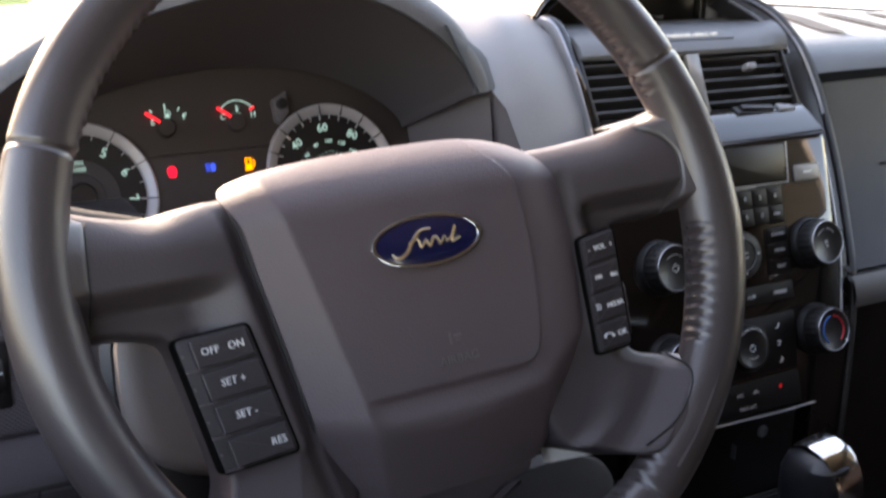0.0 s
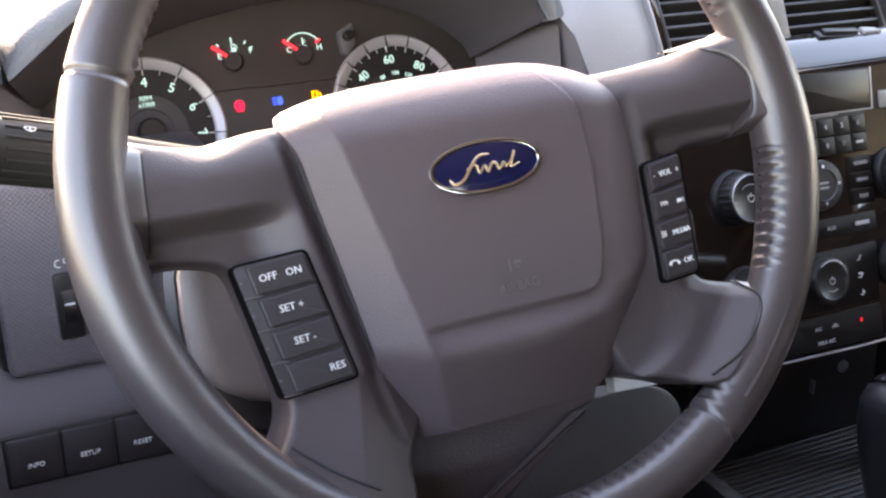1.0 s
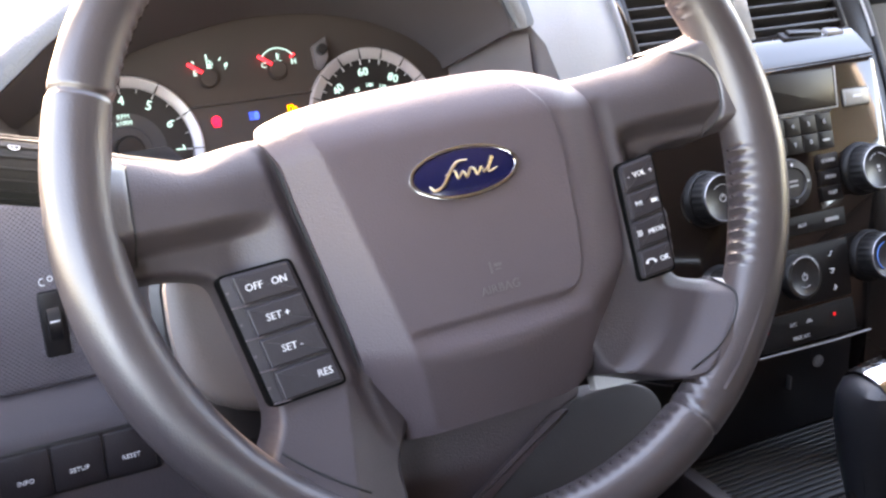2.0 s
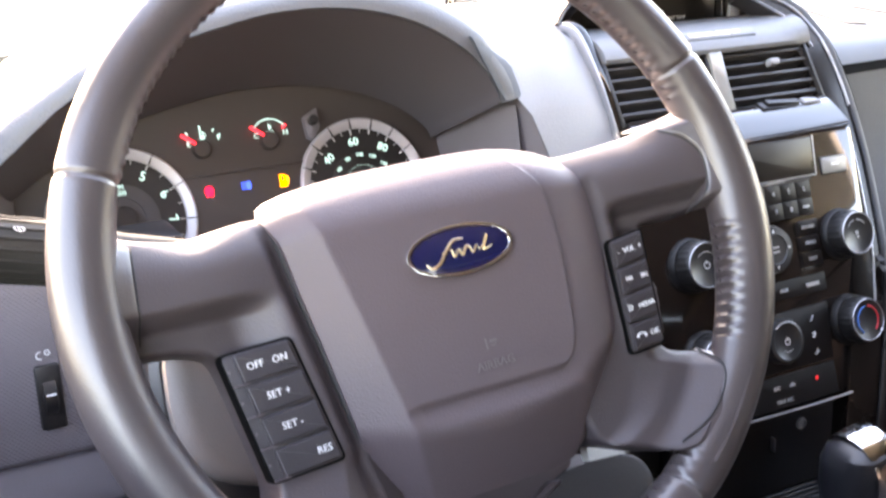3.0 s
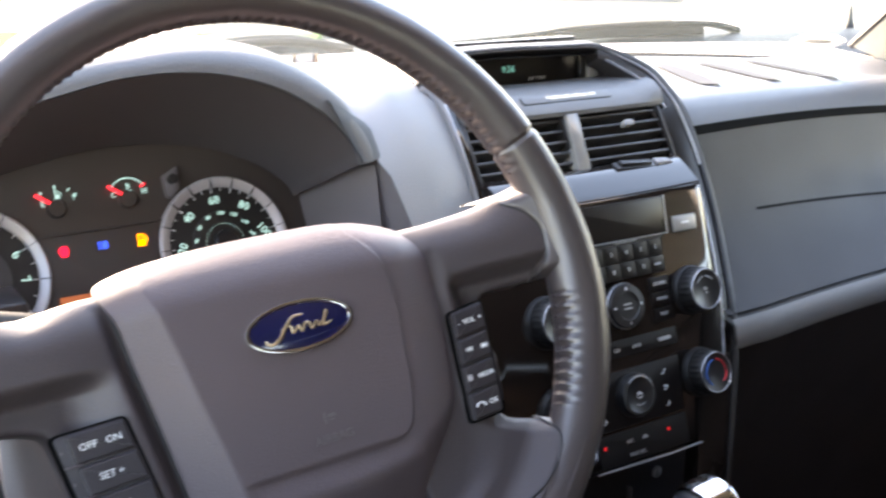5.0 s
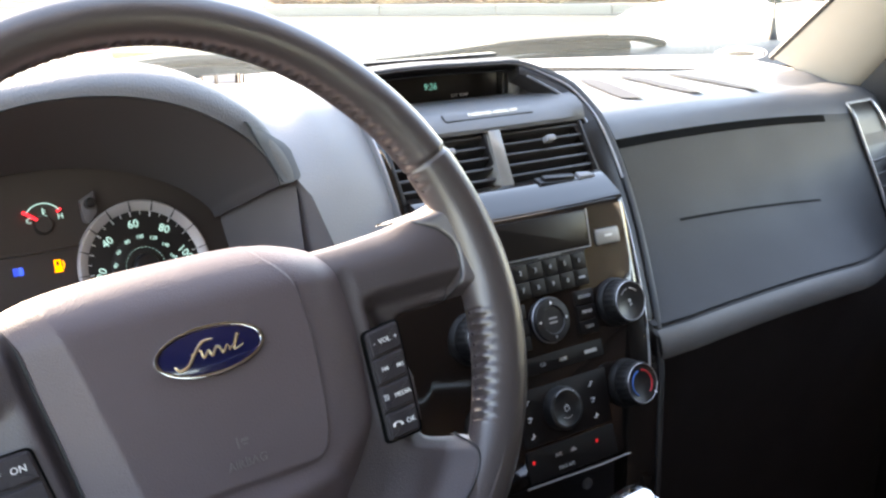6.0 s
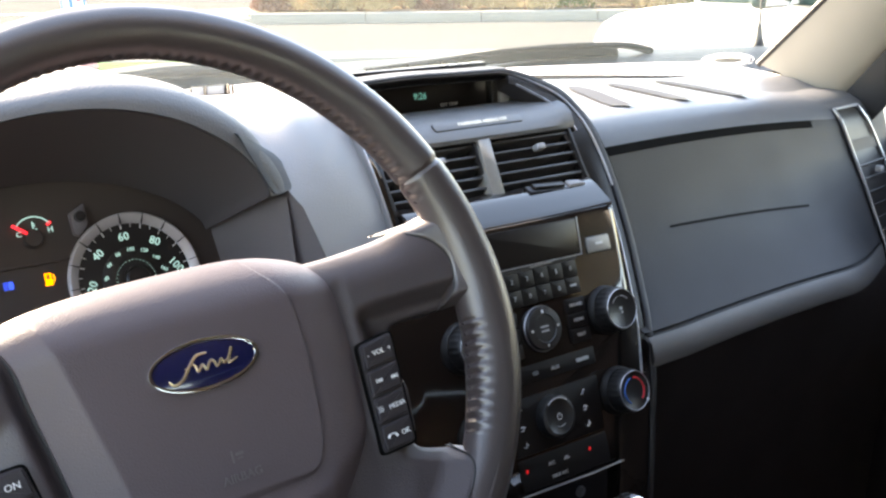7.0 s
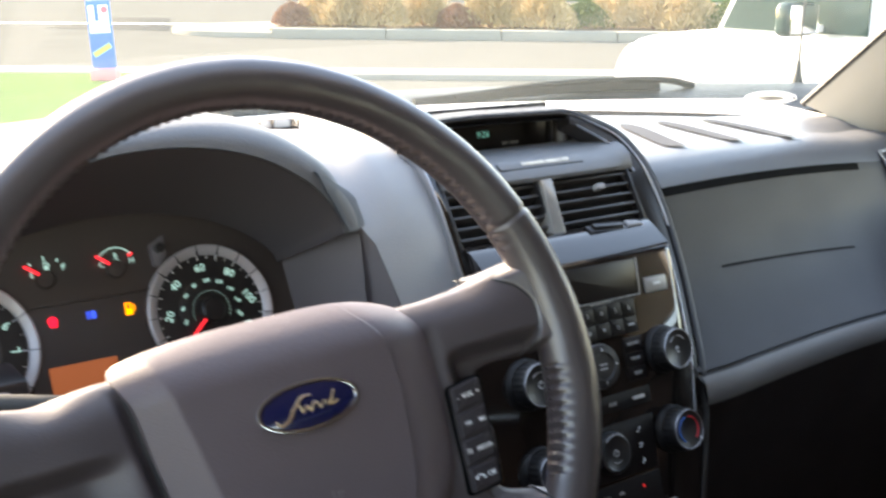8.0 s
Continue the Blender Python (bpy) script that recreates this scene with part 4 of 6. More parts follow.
    prof = [(1.12, 1.255), (1.0, 1.275), (0.92, 1.29), (0.84, 1.3), (0.78, 1.296), (0.74, 1.28), (0.716, 1.255), (0.70, 1.225), (0.688, 1.19), (0.672, 1.15), (0.655, 1.1), (0.63, 1.02), (0.62, 0.95)]
    rows = []
    def lobe_start(y, z):
        if y > 0.76:
            return 0.194
        return 0.203 + (1.238 - z) * 0.27 if z < 1.238 else interp(z, [(1.238, 0.2), (1.253, 0.1945), (1.28, 0.19)])
    for f in lin(0, 1, 18):
        row = []
        for y, z in prof:
            x = lobe_start(y, z)
            x += (0.297 - x) * f
            k = max(0.0, (x - 0.204) / 0.093)
            edge = 0.0008 * max(0, 1 - k / 0.12) ** 2 + 0.007 * max(0, (k - 0.85) / 0.15) ** 2
            low = root(y, z)
            row.append(Vector((x, y + edge * 0.8 + (0.02 if z > 1.24 else 0.012) * k * k, low + (z - low) * ease(k / 0.38) - edge * (1 if z > 1.2 else 0.3) - 0.013 * k * k * (1 if z > 1.2 else 0.4))))
        rows.append(row)
    rows_in = [[Vector((0.193, 0.745, min(z, 1.25))), Vector((0.199, 0.715, min(z, 1.248))), Vector((lobe_start(y, z) + 0.0006, y + 0.002, root(y, z) - 0.001))] for y, z in prof[5:]]
    put("lobe_return", loft(rows_in, closed=False), WALL_M, "grey return beside the binnacle wall")
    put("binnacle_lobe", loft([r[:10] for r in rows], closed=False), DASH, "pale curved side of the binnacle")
    # same surface lower down; near-black colour holds the shade there
    put("lobe_base", loft([r[9:] for r in rows], closed=False), DASH_DARK, "lobe base with shade put into its dark colour")
    def shoulder(x, y):
        low = hood_top(x) - 0.002 - 0.4 * max(0.0, y - 0.93)
        if y < 0.735:
            return Vector((x, 0.738, low - 0.012))
        high = max(low, interp(y, [(0.716, 1.255), (0.74, 1.28), (0.78, 1.296), (0.84, 1.3), (0.92, 1.29), (1.0, 1.275), (1.12, 1.255)]) - 0.0005)
        near = ease((x - 0.145) / 0.04)
        high = max(low, high + (root(y, high) - 0.0006 - high) * near)
        return Vector((x, y, low + (high - low) * ease((y - 0.712 + 0.02 * near) / (0.055 - 0.015 * near)) * ease((x - 0.11) / 0.07)))
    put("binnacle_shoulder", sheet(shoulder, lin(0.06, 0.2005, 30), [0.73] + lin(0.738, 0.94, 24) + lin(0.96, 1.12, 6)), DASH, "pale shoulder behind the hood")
    rows = []
    for x in lin(-0.25, -0.204, 8):
        k = (-0.204 - x) / 0.046
        rows.append([Vector((x, y + 0.02 * k * k, min(z, 1.258) - 0.012 * k * k)) for y, z in prof])
    put("door_side_lobe", loft(rows, closed=False), WALL_M, "grey door side of the binnacle")
    put("end_cap", box(-0.30, -0.252, 0.60, 1.0, 0.6, 1.25, 0.01), DASH_DARK, "dark end of the dashboard")
    # top pad
    def top(x, v):
        y0, y1 = 0.782 + (face_back(x) if x > 0.5 else 0), rear_edge(x)
        y = y0 + (y1 - y0) * v
        z = 1.2572 + 0.026 * math.exp(-((x - 0.02) / (0.25 if x > 0.02 else 0.165)) ** 4) * (1 - 0.9 * ease((v - 0.4) / 0.4)) - 0.018 * min(1.21, max(0, (x - 0.56) / 0.4) ** 2) * (1 - 0.55 * v) - 0.012 * max(0, (v - 0.93) / 0.07) ** 2 + 0.006 * math.sin(math.pi * v) - 0.008 * ease((0.1 - x) / 0.15) * ease((v - 0.25) / 0.4)
        return Vector((x, y, z))
    put("top_pad", sheet(top, lin(-0.28, 1.1, 60), lin(0, 1, 16)), DASH_TOP, "dashboard top pad")
    rows = []
    for q in HOOD_CREST[:44]:
        z1 = max(q.z - 0.001, top(q.x, 0.02).z + 0.0008)
        rows.append([Vector((q.x, 0.746, q.z - 0.004)), Vector((q.x, 0.7505, q.z + 0.0002)), Vector((q.x, 0.762, q.z + (z1 - q.z) * 0.45 + 0.0006)), Vector((q.x, 0.778, q.z + (z1 - q.z) * 0.9 + 0.0006)), Vector((q.x, 0.8, z1)), Vector((q.x, 0.83, z1 - 0.006))])
    first = rows[0]
    rows = [[Vector((x, p.y, p.z - 0.12 * (first[0].x - x))) for p in first] for x in (-0.26, -0.23, -0.205)] + rows
    put("door_side_shoulder", loft(rows, closed=False), DASH_TOP, "pale shoulder behind the hood")
    put("glass_ledge", sheet(lambda x, v: Vector((x, rear_edge(x) - 0.01 + (glass_base(x) - rear_edge(x) - 0.028) * v, 1.24 + 0.014 * v - 0.014 * ease((0.06 - x) / 0.12) * (0.4 + 0.6 * v))), lin(-0.3, 1.1, 40), lin(0, 1, 4), 0.01), LEDGE, "ledge below the windscreen, sunlight put into its pale colour")
    for (x0, y0), (x1, y1) in SLOTS:
        a, b = Vector((x0, y0)), Vector((x1, y1))
        n = Vector((b.y - a.y, a.x - b.x)).normalized() * 0.0145
        rows = []
        for f in lin(0, 1, 8):
            c = a + (b - a) * f
            w = n * min(1, 0.45 + 3 * min(f, 1.12 - f))
            row = []
            for q in (c - w, c + w):
                u0, u1 = 0.775 + face_back(q.x), rear_edge(q.x)
                p = top(q.x, max(0.0, (q.y - u0) / (u1 - u0)))
                row.append(Vector((q.x, q.y, p.z + 0.0015)))
            rows.append(row)
        put("defroster_slot", loft(rows, closed=False), SLOT_M, "grey defroster slot")
    rows = []
    for x in lin(0.56, 0.985, 30):
        f = min(1.0, (0.985 - x) / 0.12)
        near, far = 0.99 - 0.43 * (x - 0.722), min(rear_edge(x) - 0.03, 1.044 - 0.6 * (x - 0.775))
        row = []
        for y in lin(far - (far - near) * f, far, 4):
            u0, u1 = 0.782 + face_back(x), rear_edge(x)
            row.append(Vector((x, y, top(x, (y - u0) / (u1 - u0)).z + 0.0012)))
        rows.append(row)
    put("rear_slot", loft(rows, closed=False), GROOVE, "dark slot along the back of the top pad")
    # passenger side
    lo, hi = 0.512, 1.155
    # the lower panel's near-black carries the shade below the trim band
    for name, sel, m, x1, lab in (("upper_face", FACE_PROFILE[:5], DASH_TOP, hi, ""), ("airbag_door", FACE_PROFILE[5:11], DASH_SLATE, hi, "slate grey airbag door"), ("trim_band", FACE_PROFILE[11:15], DASH_BAND, hi, "grey trim band"), ("lower_panel", FACE_PROFILE[15:], DASH_DARK, hi, "lower panel with shade put into its dark colour")):
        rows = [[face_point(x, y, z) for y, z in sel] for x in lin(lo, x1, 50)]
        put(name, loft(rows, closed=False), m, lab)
    rows = [[face_point(x, y, z) + Vector((0, 0.004, -0.002)) for y, z in FACE_PROFILE[3:17]] for x in lin(lo, hi, 50)]
    put("seam_backing", loft(rows, closed=False), SEAM_M, "dark seam")
    rows = [[on_face(x, z, 0.0005) for z in (1.2292, 1.225, 1.2208)] for x in lin(lo, 0.95, 40)]
    put("door_groove", loft(rows, closed=False), GROOVE, "dark groove above the airbag door")
    # the groove above the door closes before the end
    rows = [[on_face(x, z, 0.0004) for z in (1.2295, 1.2255, 1.2215)] for x in lin(0.95, hi, 12)]
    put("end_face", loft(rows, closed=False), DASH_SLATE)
    rows = [[on_face(x, 1.1432 - 0.01 * (x - 0.62) / 0.3 + o, 0.0006 - abs(o) * 0.1) for o in (0.0012, 0.0, -0.0012)] for x in lin(0.628, 0.895, 24)]
    put("airbag_tear_line", loft(rows, closed=False), TEAR, "fine dark groove")
    # driver's side lower panels
    sp = put("switch_panel", box(-0.2185, -0.10, 0.62, 0.66, 1.072, 1.192, 0.006, 3), SWITCH_PANEL, "grained lighting switch panel")
    put("dimmer_slot", box(-0.188, -0.1735, 0.6175, 0.64, 1.093, 1.1345, 0.002), BLACK, "black slot", parent=sp)
    wheel_p = lathe([(0.012, -0.004), (0.0145, -0.0035), (0.0145, 0.0035), (0.012, 0.004)], 28, pose(-0.1808, 0.6275, 1.114, 0, 90, 0))
    dw = put("dimmer_wheel", wheel_p, BLACK, "ribbed black dimmer wheel", parent=sp)
    put("dimmer_mark", merge(*[box(-0.1836, -0.178, 0.6128, 0.6136, 1.117 + k * 0.003, 1.1178 + k * 0.003) for k in range(1)]), WHITE_INK, "white mark", parent=sp)
    put("lamp_symbol", merge(tube([(-0.1835 + 0.002 * math.cos(a), 0.6192, 1.1405 + 0.0022 * math.sin(a)) for a in lin(1.2, 5.2, 12)], 0.0004, 5),
                             tube([(-0.1792 + 0.0014 * math.cos(a), 0.6192, 1.1418 + 0.0014 * math.sin(a)) for a in lin(0, 6.2, 12)], 0.0004, 5)), WHITE_INK, "white lamp symbol", parent=sp)
    put("panel_gap", box(-0.2225, -0.09, 0.628, 0.67, 1.068, 1.197, 0.004), BLACK, "black gap round the panel")
    prof = [(0.70, 1.15), (0.655, 1.10), (0.628, 1.075), (0.615, 1.066), (0.606, 1.056), (0.602, 1.049), (0.602, 1.0), (0.61, 0.9), (0.65, 0.7), (0.66, 0.45)]
    put("knee_panel", loft([[Vector((x, y, z)) for y, z in prof] for x in (-0.27, -0.1, 0.06, 0.12)], closed=False), KNEE_M, "grey knee panel")
    # knee panel profile carried on, darkened in colour for the shaded recess
    put("tunnel_side", loft([[Vector((x, y + (0.001 if x < 0.13 else 0.06), z)) for y, z in prof] for x in (0.12, 0.18, 0.297)], closed=False), DASH_DARK, "panel beside the stack with shade put into its colour")
    for k, word in enumerate(("INFO", "SETUP", "RESET")):
        x0 = -0.2275 + k * 0.0305
        b = put("menu_button", box(x0, x0 + 0.0296, 0.5985, 0.612, 1.0155, 1.0455, 0.0015), BUTTON, "black menu button")
        put("lettering", moved(lettering(word, 0.0042, Matrix.Identity(4)), Matrix.Translation((x0 + 0.0148, 0.5982, 1.0275)) @ pose(0, 0, 0, 90)), WHITE_INK, "white button lettering", parent=b)
    put("button_well", box(-0.2295, -0.134, 0.600, 0.615, 1.0135, 1.0475, 0.001), BLACK, "black button surround")
    return d


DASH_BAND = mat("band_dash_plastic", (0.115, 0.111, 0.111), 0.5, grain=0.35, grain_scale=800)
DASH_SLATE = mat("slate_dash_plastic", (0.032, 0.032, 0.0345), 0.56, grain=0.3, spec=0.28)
TEAR = mat("fine_groove", (0.01, 0.01, 0.01), 0.8, spec=0.1)
SLOT_M = mat("defroster_grey", (0.052, 0.058, 0.068), 0.9, spec=0.05)
# far paler than the pad: the ledge's sunlit look is in the colour
LEDGE = mat("sunlit_ledge_tone", (0.62, 0.6, 0.57), 0.6)
KNEE_M = mat("mauve_knee_plastic", (0.072, 0.06, 0.068), 0.5, grain=0.3, grain_scale=1100)
SWITCH_PANEL = mat("knurled_grey_plastic", (0.14, 0.121, 0.132), 0.55, weave=2100.0)
CAP_M = mat("slate_cap", (0.06, 0.072, 0.088), 0.5, grain=0.2)
SLOTS = (((0.692, 0.905), (0.638, 0.772)), ((0.754, 0.907), (0.746, 0.778)), ((0.832, 0.905), (0.859, 0.785)))
dashboard()

# ---- centre stack ----
STACK = Matrix.Translation((0.400, 0.632, 1.1075)) @ pose(0, 0, 0, 72)
KNOB_SIDE = mat("ribbed_knob_black", (0.0095, 0.0088, 0.009), 0.5, spec=0.3)
KNOB_FACE = mat("knob_face", (0.014, 0.014, 0.015), 0.35)
KEY = mat("radio_key", (0.0095, 0.0078, 0.0076), 0.45, spec=0.2)
SCREEN = mat("smoked_display", (0.014, 0.011, 0.01), 0.3, spec=0.15)
GREY_INK = mat("grey_print", (0.42, 0.42, 0.42), 0.5)
RED_ARC = mat("red_print", (0.55, 0.02, 0.03), 0.5)
BLUE_ARC = mat("blue_print", (0.03, 0.16, 0.5), 0.5)
LED_RED = mat("red_led", (0.5, 0.01, 0.01), 0.4, emit=(1, 0.02, 0.03), power=0.03)


def ribbon(path, wid, thick, across):
    """A flat bar along points; across gives its wide direction."""
    rings = []
    for i, p in enumerate(path):
        p = Vector(p)
        d = (Vector(path[min(i + 1, len(path) - 1)]) - Vector(path[max(i - 1, 0)])).normalized()
        a = (Vector(across) - d * d.dot(Vector(across))).normalized()
        b = d.cross(a)
        rings.append([p + a * wid * 0.5 * c + b * thick * 0.5 * s for c, s in ((-1, -0.5), (-0.8, -1), (0.8, -1), (1, -0.5), (1, 0.5), (0.8, 1), (-0.8, 1), (-1, 0.5))])
    return loft(rings)


def fluted(r, h0, h1, flutes=24):
    n = flutes * 4
    rings = []
    for rr, h in ((r, h0), (r, h1 - 0.002), (r - 0.0012, h1)):
        rings.append([Vector(((rr - 0.0006 * (k % 4 > 1)) * math.cos(2 * math.pi * k / n), (rr - 0.0006 * (k % 4 > 1)) * math.sin(2 * math.pi * k / n), h)) for k in range(n)])
    return loft(rings)


def arc_bar(r, a0, a1, z, rad=0.0006, n=14):
    return tube([(r * math.cos(radians(a)), r * math.sin(radians(a)), z) for a in lin(a0, a1, n)], rad, 6)


def centre_stack():
    c = thing("center_stack", STACK, "gloss black center stack with radio and climate controls", "center console")
    outline = [(-0.15, -0.142), (0.097, -0.142), (0.1095, -0.05), (0.1125, 0.0), (0.1105, 0.088), (-0.107, 0.088), (-0.112, 0.07), (-0.14, 0.045), (-0.165, 0.02), (-0.165, -0.13)]
    part("fascia", plate(outline, -0.05, 0.0, 0.008, 0.006), GLOSS, c, "gloss black fascia")
    part("display_window", plate([(-0.052, 0.0505), (0.0575, 0.0495), (0.0595, 0.0815), (-0.052, 0.0825)], -0.002, 0.0012, 0.002, 0.0008), SCREEN, c, "dark radio display")
    part("display_edge", merge(tube([(-0.052, 0.0493, 0.0012), (0.0585, 0.0483, 0.0012), (0.0607, 0.082, 0.0012)], 0.0006, 6)), SATIN, c, "thin bright display edge")
    part("cd_slot", box(-0.05, 0.052, 0.0455, 0.0475, -0.001, 0.0008), BLACK, c, "black disc slot")
    # a small satin bar modelled as the glint on the slot
    part("slot_glint", box(-0.004, 0.022, 0.0468, 0.0476, 0.0, 0.001), SATIN, c)
    eject = part("eject_button", plate([(0.0665, 0.0475), (0.0945, 0.047), (0.0945, 0.0605), (0.0665, 0.061)], -0.001, 0.0025, 0.0015, 0.0008), EJECT, c, "pale grey eject button")
    part("eject_bars", merge(box(0.076, 0.085, 0.0535, 0.0555, 0.0024, 0.0028)), WHITE_INK, eject, "small white marking")
    part("eject_gap", plate([(0.0655, 0.0465), (0.0955, 0.046), (0.0955, 0.0615), (0.0655, 0.062)], -0.001, 0.0008, 0.0015, 0.0004), BLACK, eject)
    # number keys
    words = (("1", "2", "3", "4", "5", "6"), ("", "7", "8", "9", "0", ""))
    for r in range(2):
        for k in range(6):
            x0, y1 = -0.0535 + k * 0.017, 0.0452 - r * 0.015
            key = part("number_key", plate([(x0 + 0.0003, y1 - 0.0145), (x0 + 0.0167, y1 - 0.0145), (x0 + 0.0167, y1), (x0 + 0.0003, y1)], -0.001, 0.0026, 0.0008, 0.0006), KEY, c)
            if words[r][k]:
                part("figure", lettering(words[r][k], 0.0058, at(x0 + 0.0085, y1 - 0.0072, 0.0028)), GREY_INK, key, "grey figure")
            else:
                part("marking", box(x0 + 0.0045, x0 + 0.012, y1 - 0.0082, y1 - 0.0062, 0.0024, 0.0029), GREY_INK, key, "small grey marking")
    # side keys either side of the dial
    for x0 in (0.0265, -0.0525):
        for r, word in enumerate(("SOUND", "MENU", "TEXT")):
            y1 = 0.0118 - r * 0.0135
            key = part("side_key", plate([(x0, y1 - 0.0125), (x0 + 0.0228, y1 - 0.0125), (x0 + 0.0228, y1), (x0, y1)], -0.001, 0.0028, 0.0012, 0.0008), KEY, c)
            if x0 > 0:
                part("lettering", lettering(word, 0.0043, at(x0 + 0.0114, y1 - 0.006, 0.003)), GREY_INK, key, "grey key lettering")
    for x, word in ((-0.022, "CD"), (0.001, "AUX")):
        part("lettering", lettering(word, 0.0045, at(x, -0.0425, 0.0024)), GREY_INK, c, "grey lettering")
    part("key_strip", plate([(-0.053, -0.0495), (0.05, -0.0495), (0.05, -0.0345), (-0.053, -0.0345)], -0.001, 0.0008, 0.0015, 0.0004), KEY, c)
    part("marking", box(0.027, 0.041, -0.044, -0.041, 0.001, 0.0024), GREY_INK, c, "small grey marking")
    # dial with ring
    dial = part("radio_dial", moved(merge(lathe([(0.0195, 0), (0.0195, 0.005), (0.0185, 0.007), (0.0125, 0.0078), (0.0118, 0.0068), (0.0005, 0.0068)], 48)), at(-0.0055, -0.0068, 0)), BLACK, c, "black seek dial")
    part("dial_ring", moved(arc_bar(0.0195, 0, 359, 0.003, 0.0007, 48), at(-0.0055, -0.0068, 0)), SATIN, dial, "bright thin ring")
    for a in (0, 90, 180, 270):
        tri = plate([(0.0138, -0.0014), (0.0166, 0.0), (0.0138, 0.0014)], 0.0068, 0.0078, 0, 0.0001)
        part("arrow", moved(tri, at(-0.0055, -0.0068, 0) @ pose(0, 0, 0, 0, 0, a)), WHITE_INK, dial, "white arrow")
    part("marking", moved(merge(box(-0.0045, 0.0045, 0.0008, 0.0024, 0.0066, 0.007), box(-0.0045, 0.0045, -0.003, -0.0014, 0.0066, 0.007)), at(-0.0055, -0.0068, 0)), GREY_INK, dial, "small grey marking")
    # climate panel
    part("climate_panel", plate([(-0.058, -0.108), (0.044, -0.108), (0.047, -0.06), (-0.058, -0.06)], -0.001, 0.0018, 0.002, 0.0008), KEY, c, "black climate panel")
    part("lower_strip", plate([(-0.058, -0.1375), (0.044, -0.1375), (0.044, -0.1105), (-0.058, -0.1105)], -0.001, 0.0018, 0.002, 0.0008), KEY, c, "black switch strip")
    fan = part("fan_dial", moved(lathe([(0.019, 0), (0.0187, 0.009), (0.0177, 0.0112), (0.015, 0.012), (0.0138, 0.0112), (0.0005, 0.0108)], 48), at(-0.0125, -0.0825, 0)), KNOB_FACE, c, "dark fan dial")
    part("power_symbol", moved(merge(arc_bar(0.0026, 120, 420, 0.0112, 0.0003), box(-0.0003, 0.0003, 0.001, 0.0034, 0.0108, 0.0115)), at(-0.0125, -0.0825, 0)), WHITE_INK, fan, "white power symbol")
    part("fan_scale", moved(merge(arc_bar(0.0162, 50, 130, 0.0118, 0.0005), arc_bar(0.0085, 235, 305, 0.0111, 0.0003)), at(-0.0125, -0.0825, 0)), GREY_INK, fan, "grey scale arc")
    for x in (0.026, -0.047):
        for k, y in enumerate((-0.0705, -0.0845, -0.0985)):
            sym = [tube([(x - 0.0025, y - 0.0015, 0.0022), (x, y - 0.0015 - 0.0006 * k, 0.0022), (x + 0.001, y + 0.002, 0.0022)], 0.0004, 5), box(x + 0.0008, x + 0.0026, y + 0.0012 - 0.001 * k, y + 0.002 - 0.001 * k, 0.0018, 0.0025)]
            if k == 1:
                sym.append(box(x - 0.0022, x + 0.0002, y + 0.001, y + 0.0018, 0.0018, 0.0025))
            part("vent_symbol", merge(*sym), WHITE_INK, c, "white airflow symbol")
    for x, y in ((0.0215, -0.1205), (-0.0515, -0.1205)):
        part("led", plate([(x - 0.0015, y - 0.0011), (x + 0.0009, y - 0.0017), (x + 0.0016, y + 0.0013), (x - 0.0008, y + 0.0017)], 0.001, 0.0024, 0.0005, 0.0003), LED_RED, c, "glowing red led")
    part("lettering", lettering("A/C", 0.0045, at(-0.0235, -0.1205, 0.002)), GREY_INK, c, "grey lettering")
    part("recirculation_symbol", merge(box(-0.0095, -0.003, -0.1216, -0.1203, 0.0016, 0.0022), box(-0.008, -0.0045, -0.1203, -0.1188, 0.0016, 0.0022)), GREY_INK, c, "grey car symbol")
    part("lettering", lettering("MAX A/C", 0.0045, at(-0.0165, -0.132, 0.002)), GREY_INK, c, "grey lettering")
    part("bottom_trim", tube([(-0.062, -0.1405, 0.001), (0.02, -0.142, 0.002), (0.084, -0.141, 0.001)], 0.0011, 8), SATIN, c, "thin satin bottom line")
    # four knobs
    for x, y, kind in ((0.075, -0.0065, "tune"), (0.0705, -0.0805, "temperature"), (-0.0895, -0.0055, "volume"), (-0.0895, -0.0805, "temperature")):
        k = part("knob", moved(merge(lathe([(0.0225, 0), (0.022, 0.004), (0.0205, 0.006), (0.0005, 0.006)], 40), fluted(0.0198, 0.006, 0.0185)), at(x, y, 0)), KNOB_SIDE, c, "black ribbed knob")
        part("knob_face", moved(lathe([(0.0186, 0.018), (0.0182, 0.0202), (0.0172, 0.0212), (0.0162, 0.0205), (0.0005, 0.02)], 40), at(x, y, 0)), KNOB_FACE, k, "dark grey knob face")
        part("face_ring", moved(arc_bar(0.0176, 0, 359, 0.0211, 0.0005, 48), at(x, y, 0)), SATIN, k, "thin bright ring")
        if kind == "temperature":
            part("cold_arc", moved(arc_bar(0.0118, 100, 235, 0.0205, 0.0007), at(x, y, 0)), BLUE_ARC, k, "blue arc")
            part("warm_arc", moved(arc_bar(0.0118, -50, 85, 0.0205, 0.0009), at(x, y, 0)), RED_ARC, k, "red arc")
            part("pointer", moved(radial(0, -38, 0.0165, 0.019, 0.0016, 0.0195, 0.0214), at(x, y, 0)), WHITE_INK, k, "white pointer")
        elif kind == "volume":
            part("power_symbol", moved(merge(arc_bar(0.0028, 120, 420, 0.0204, 0.0003), box(-0.0003, 0.0003, 0.001, 0.0036, 0.0198, 0.0206)), at(x, y, 0)), WHITE_INK, k, "white power symbol")
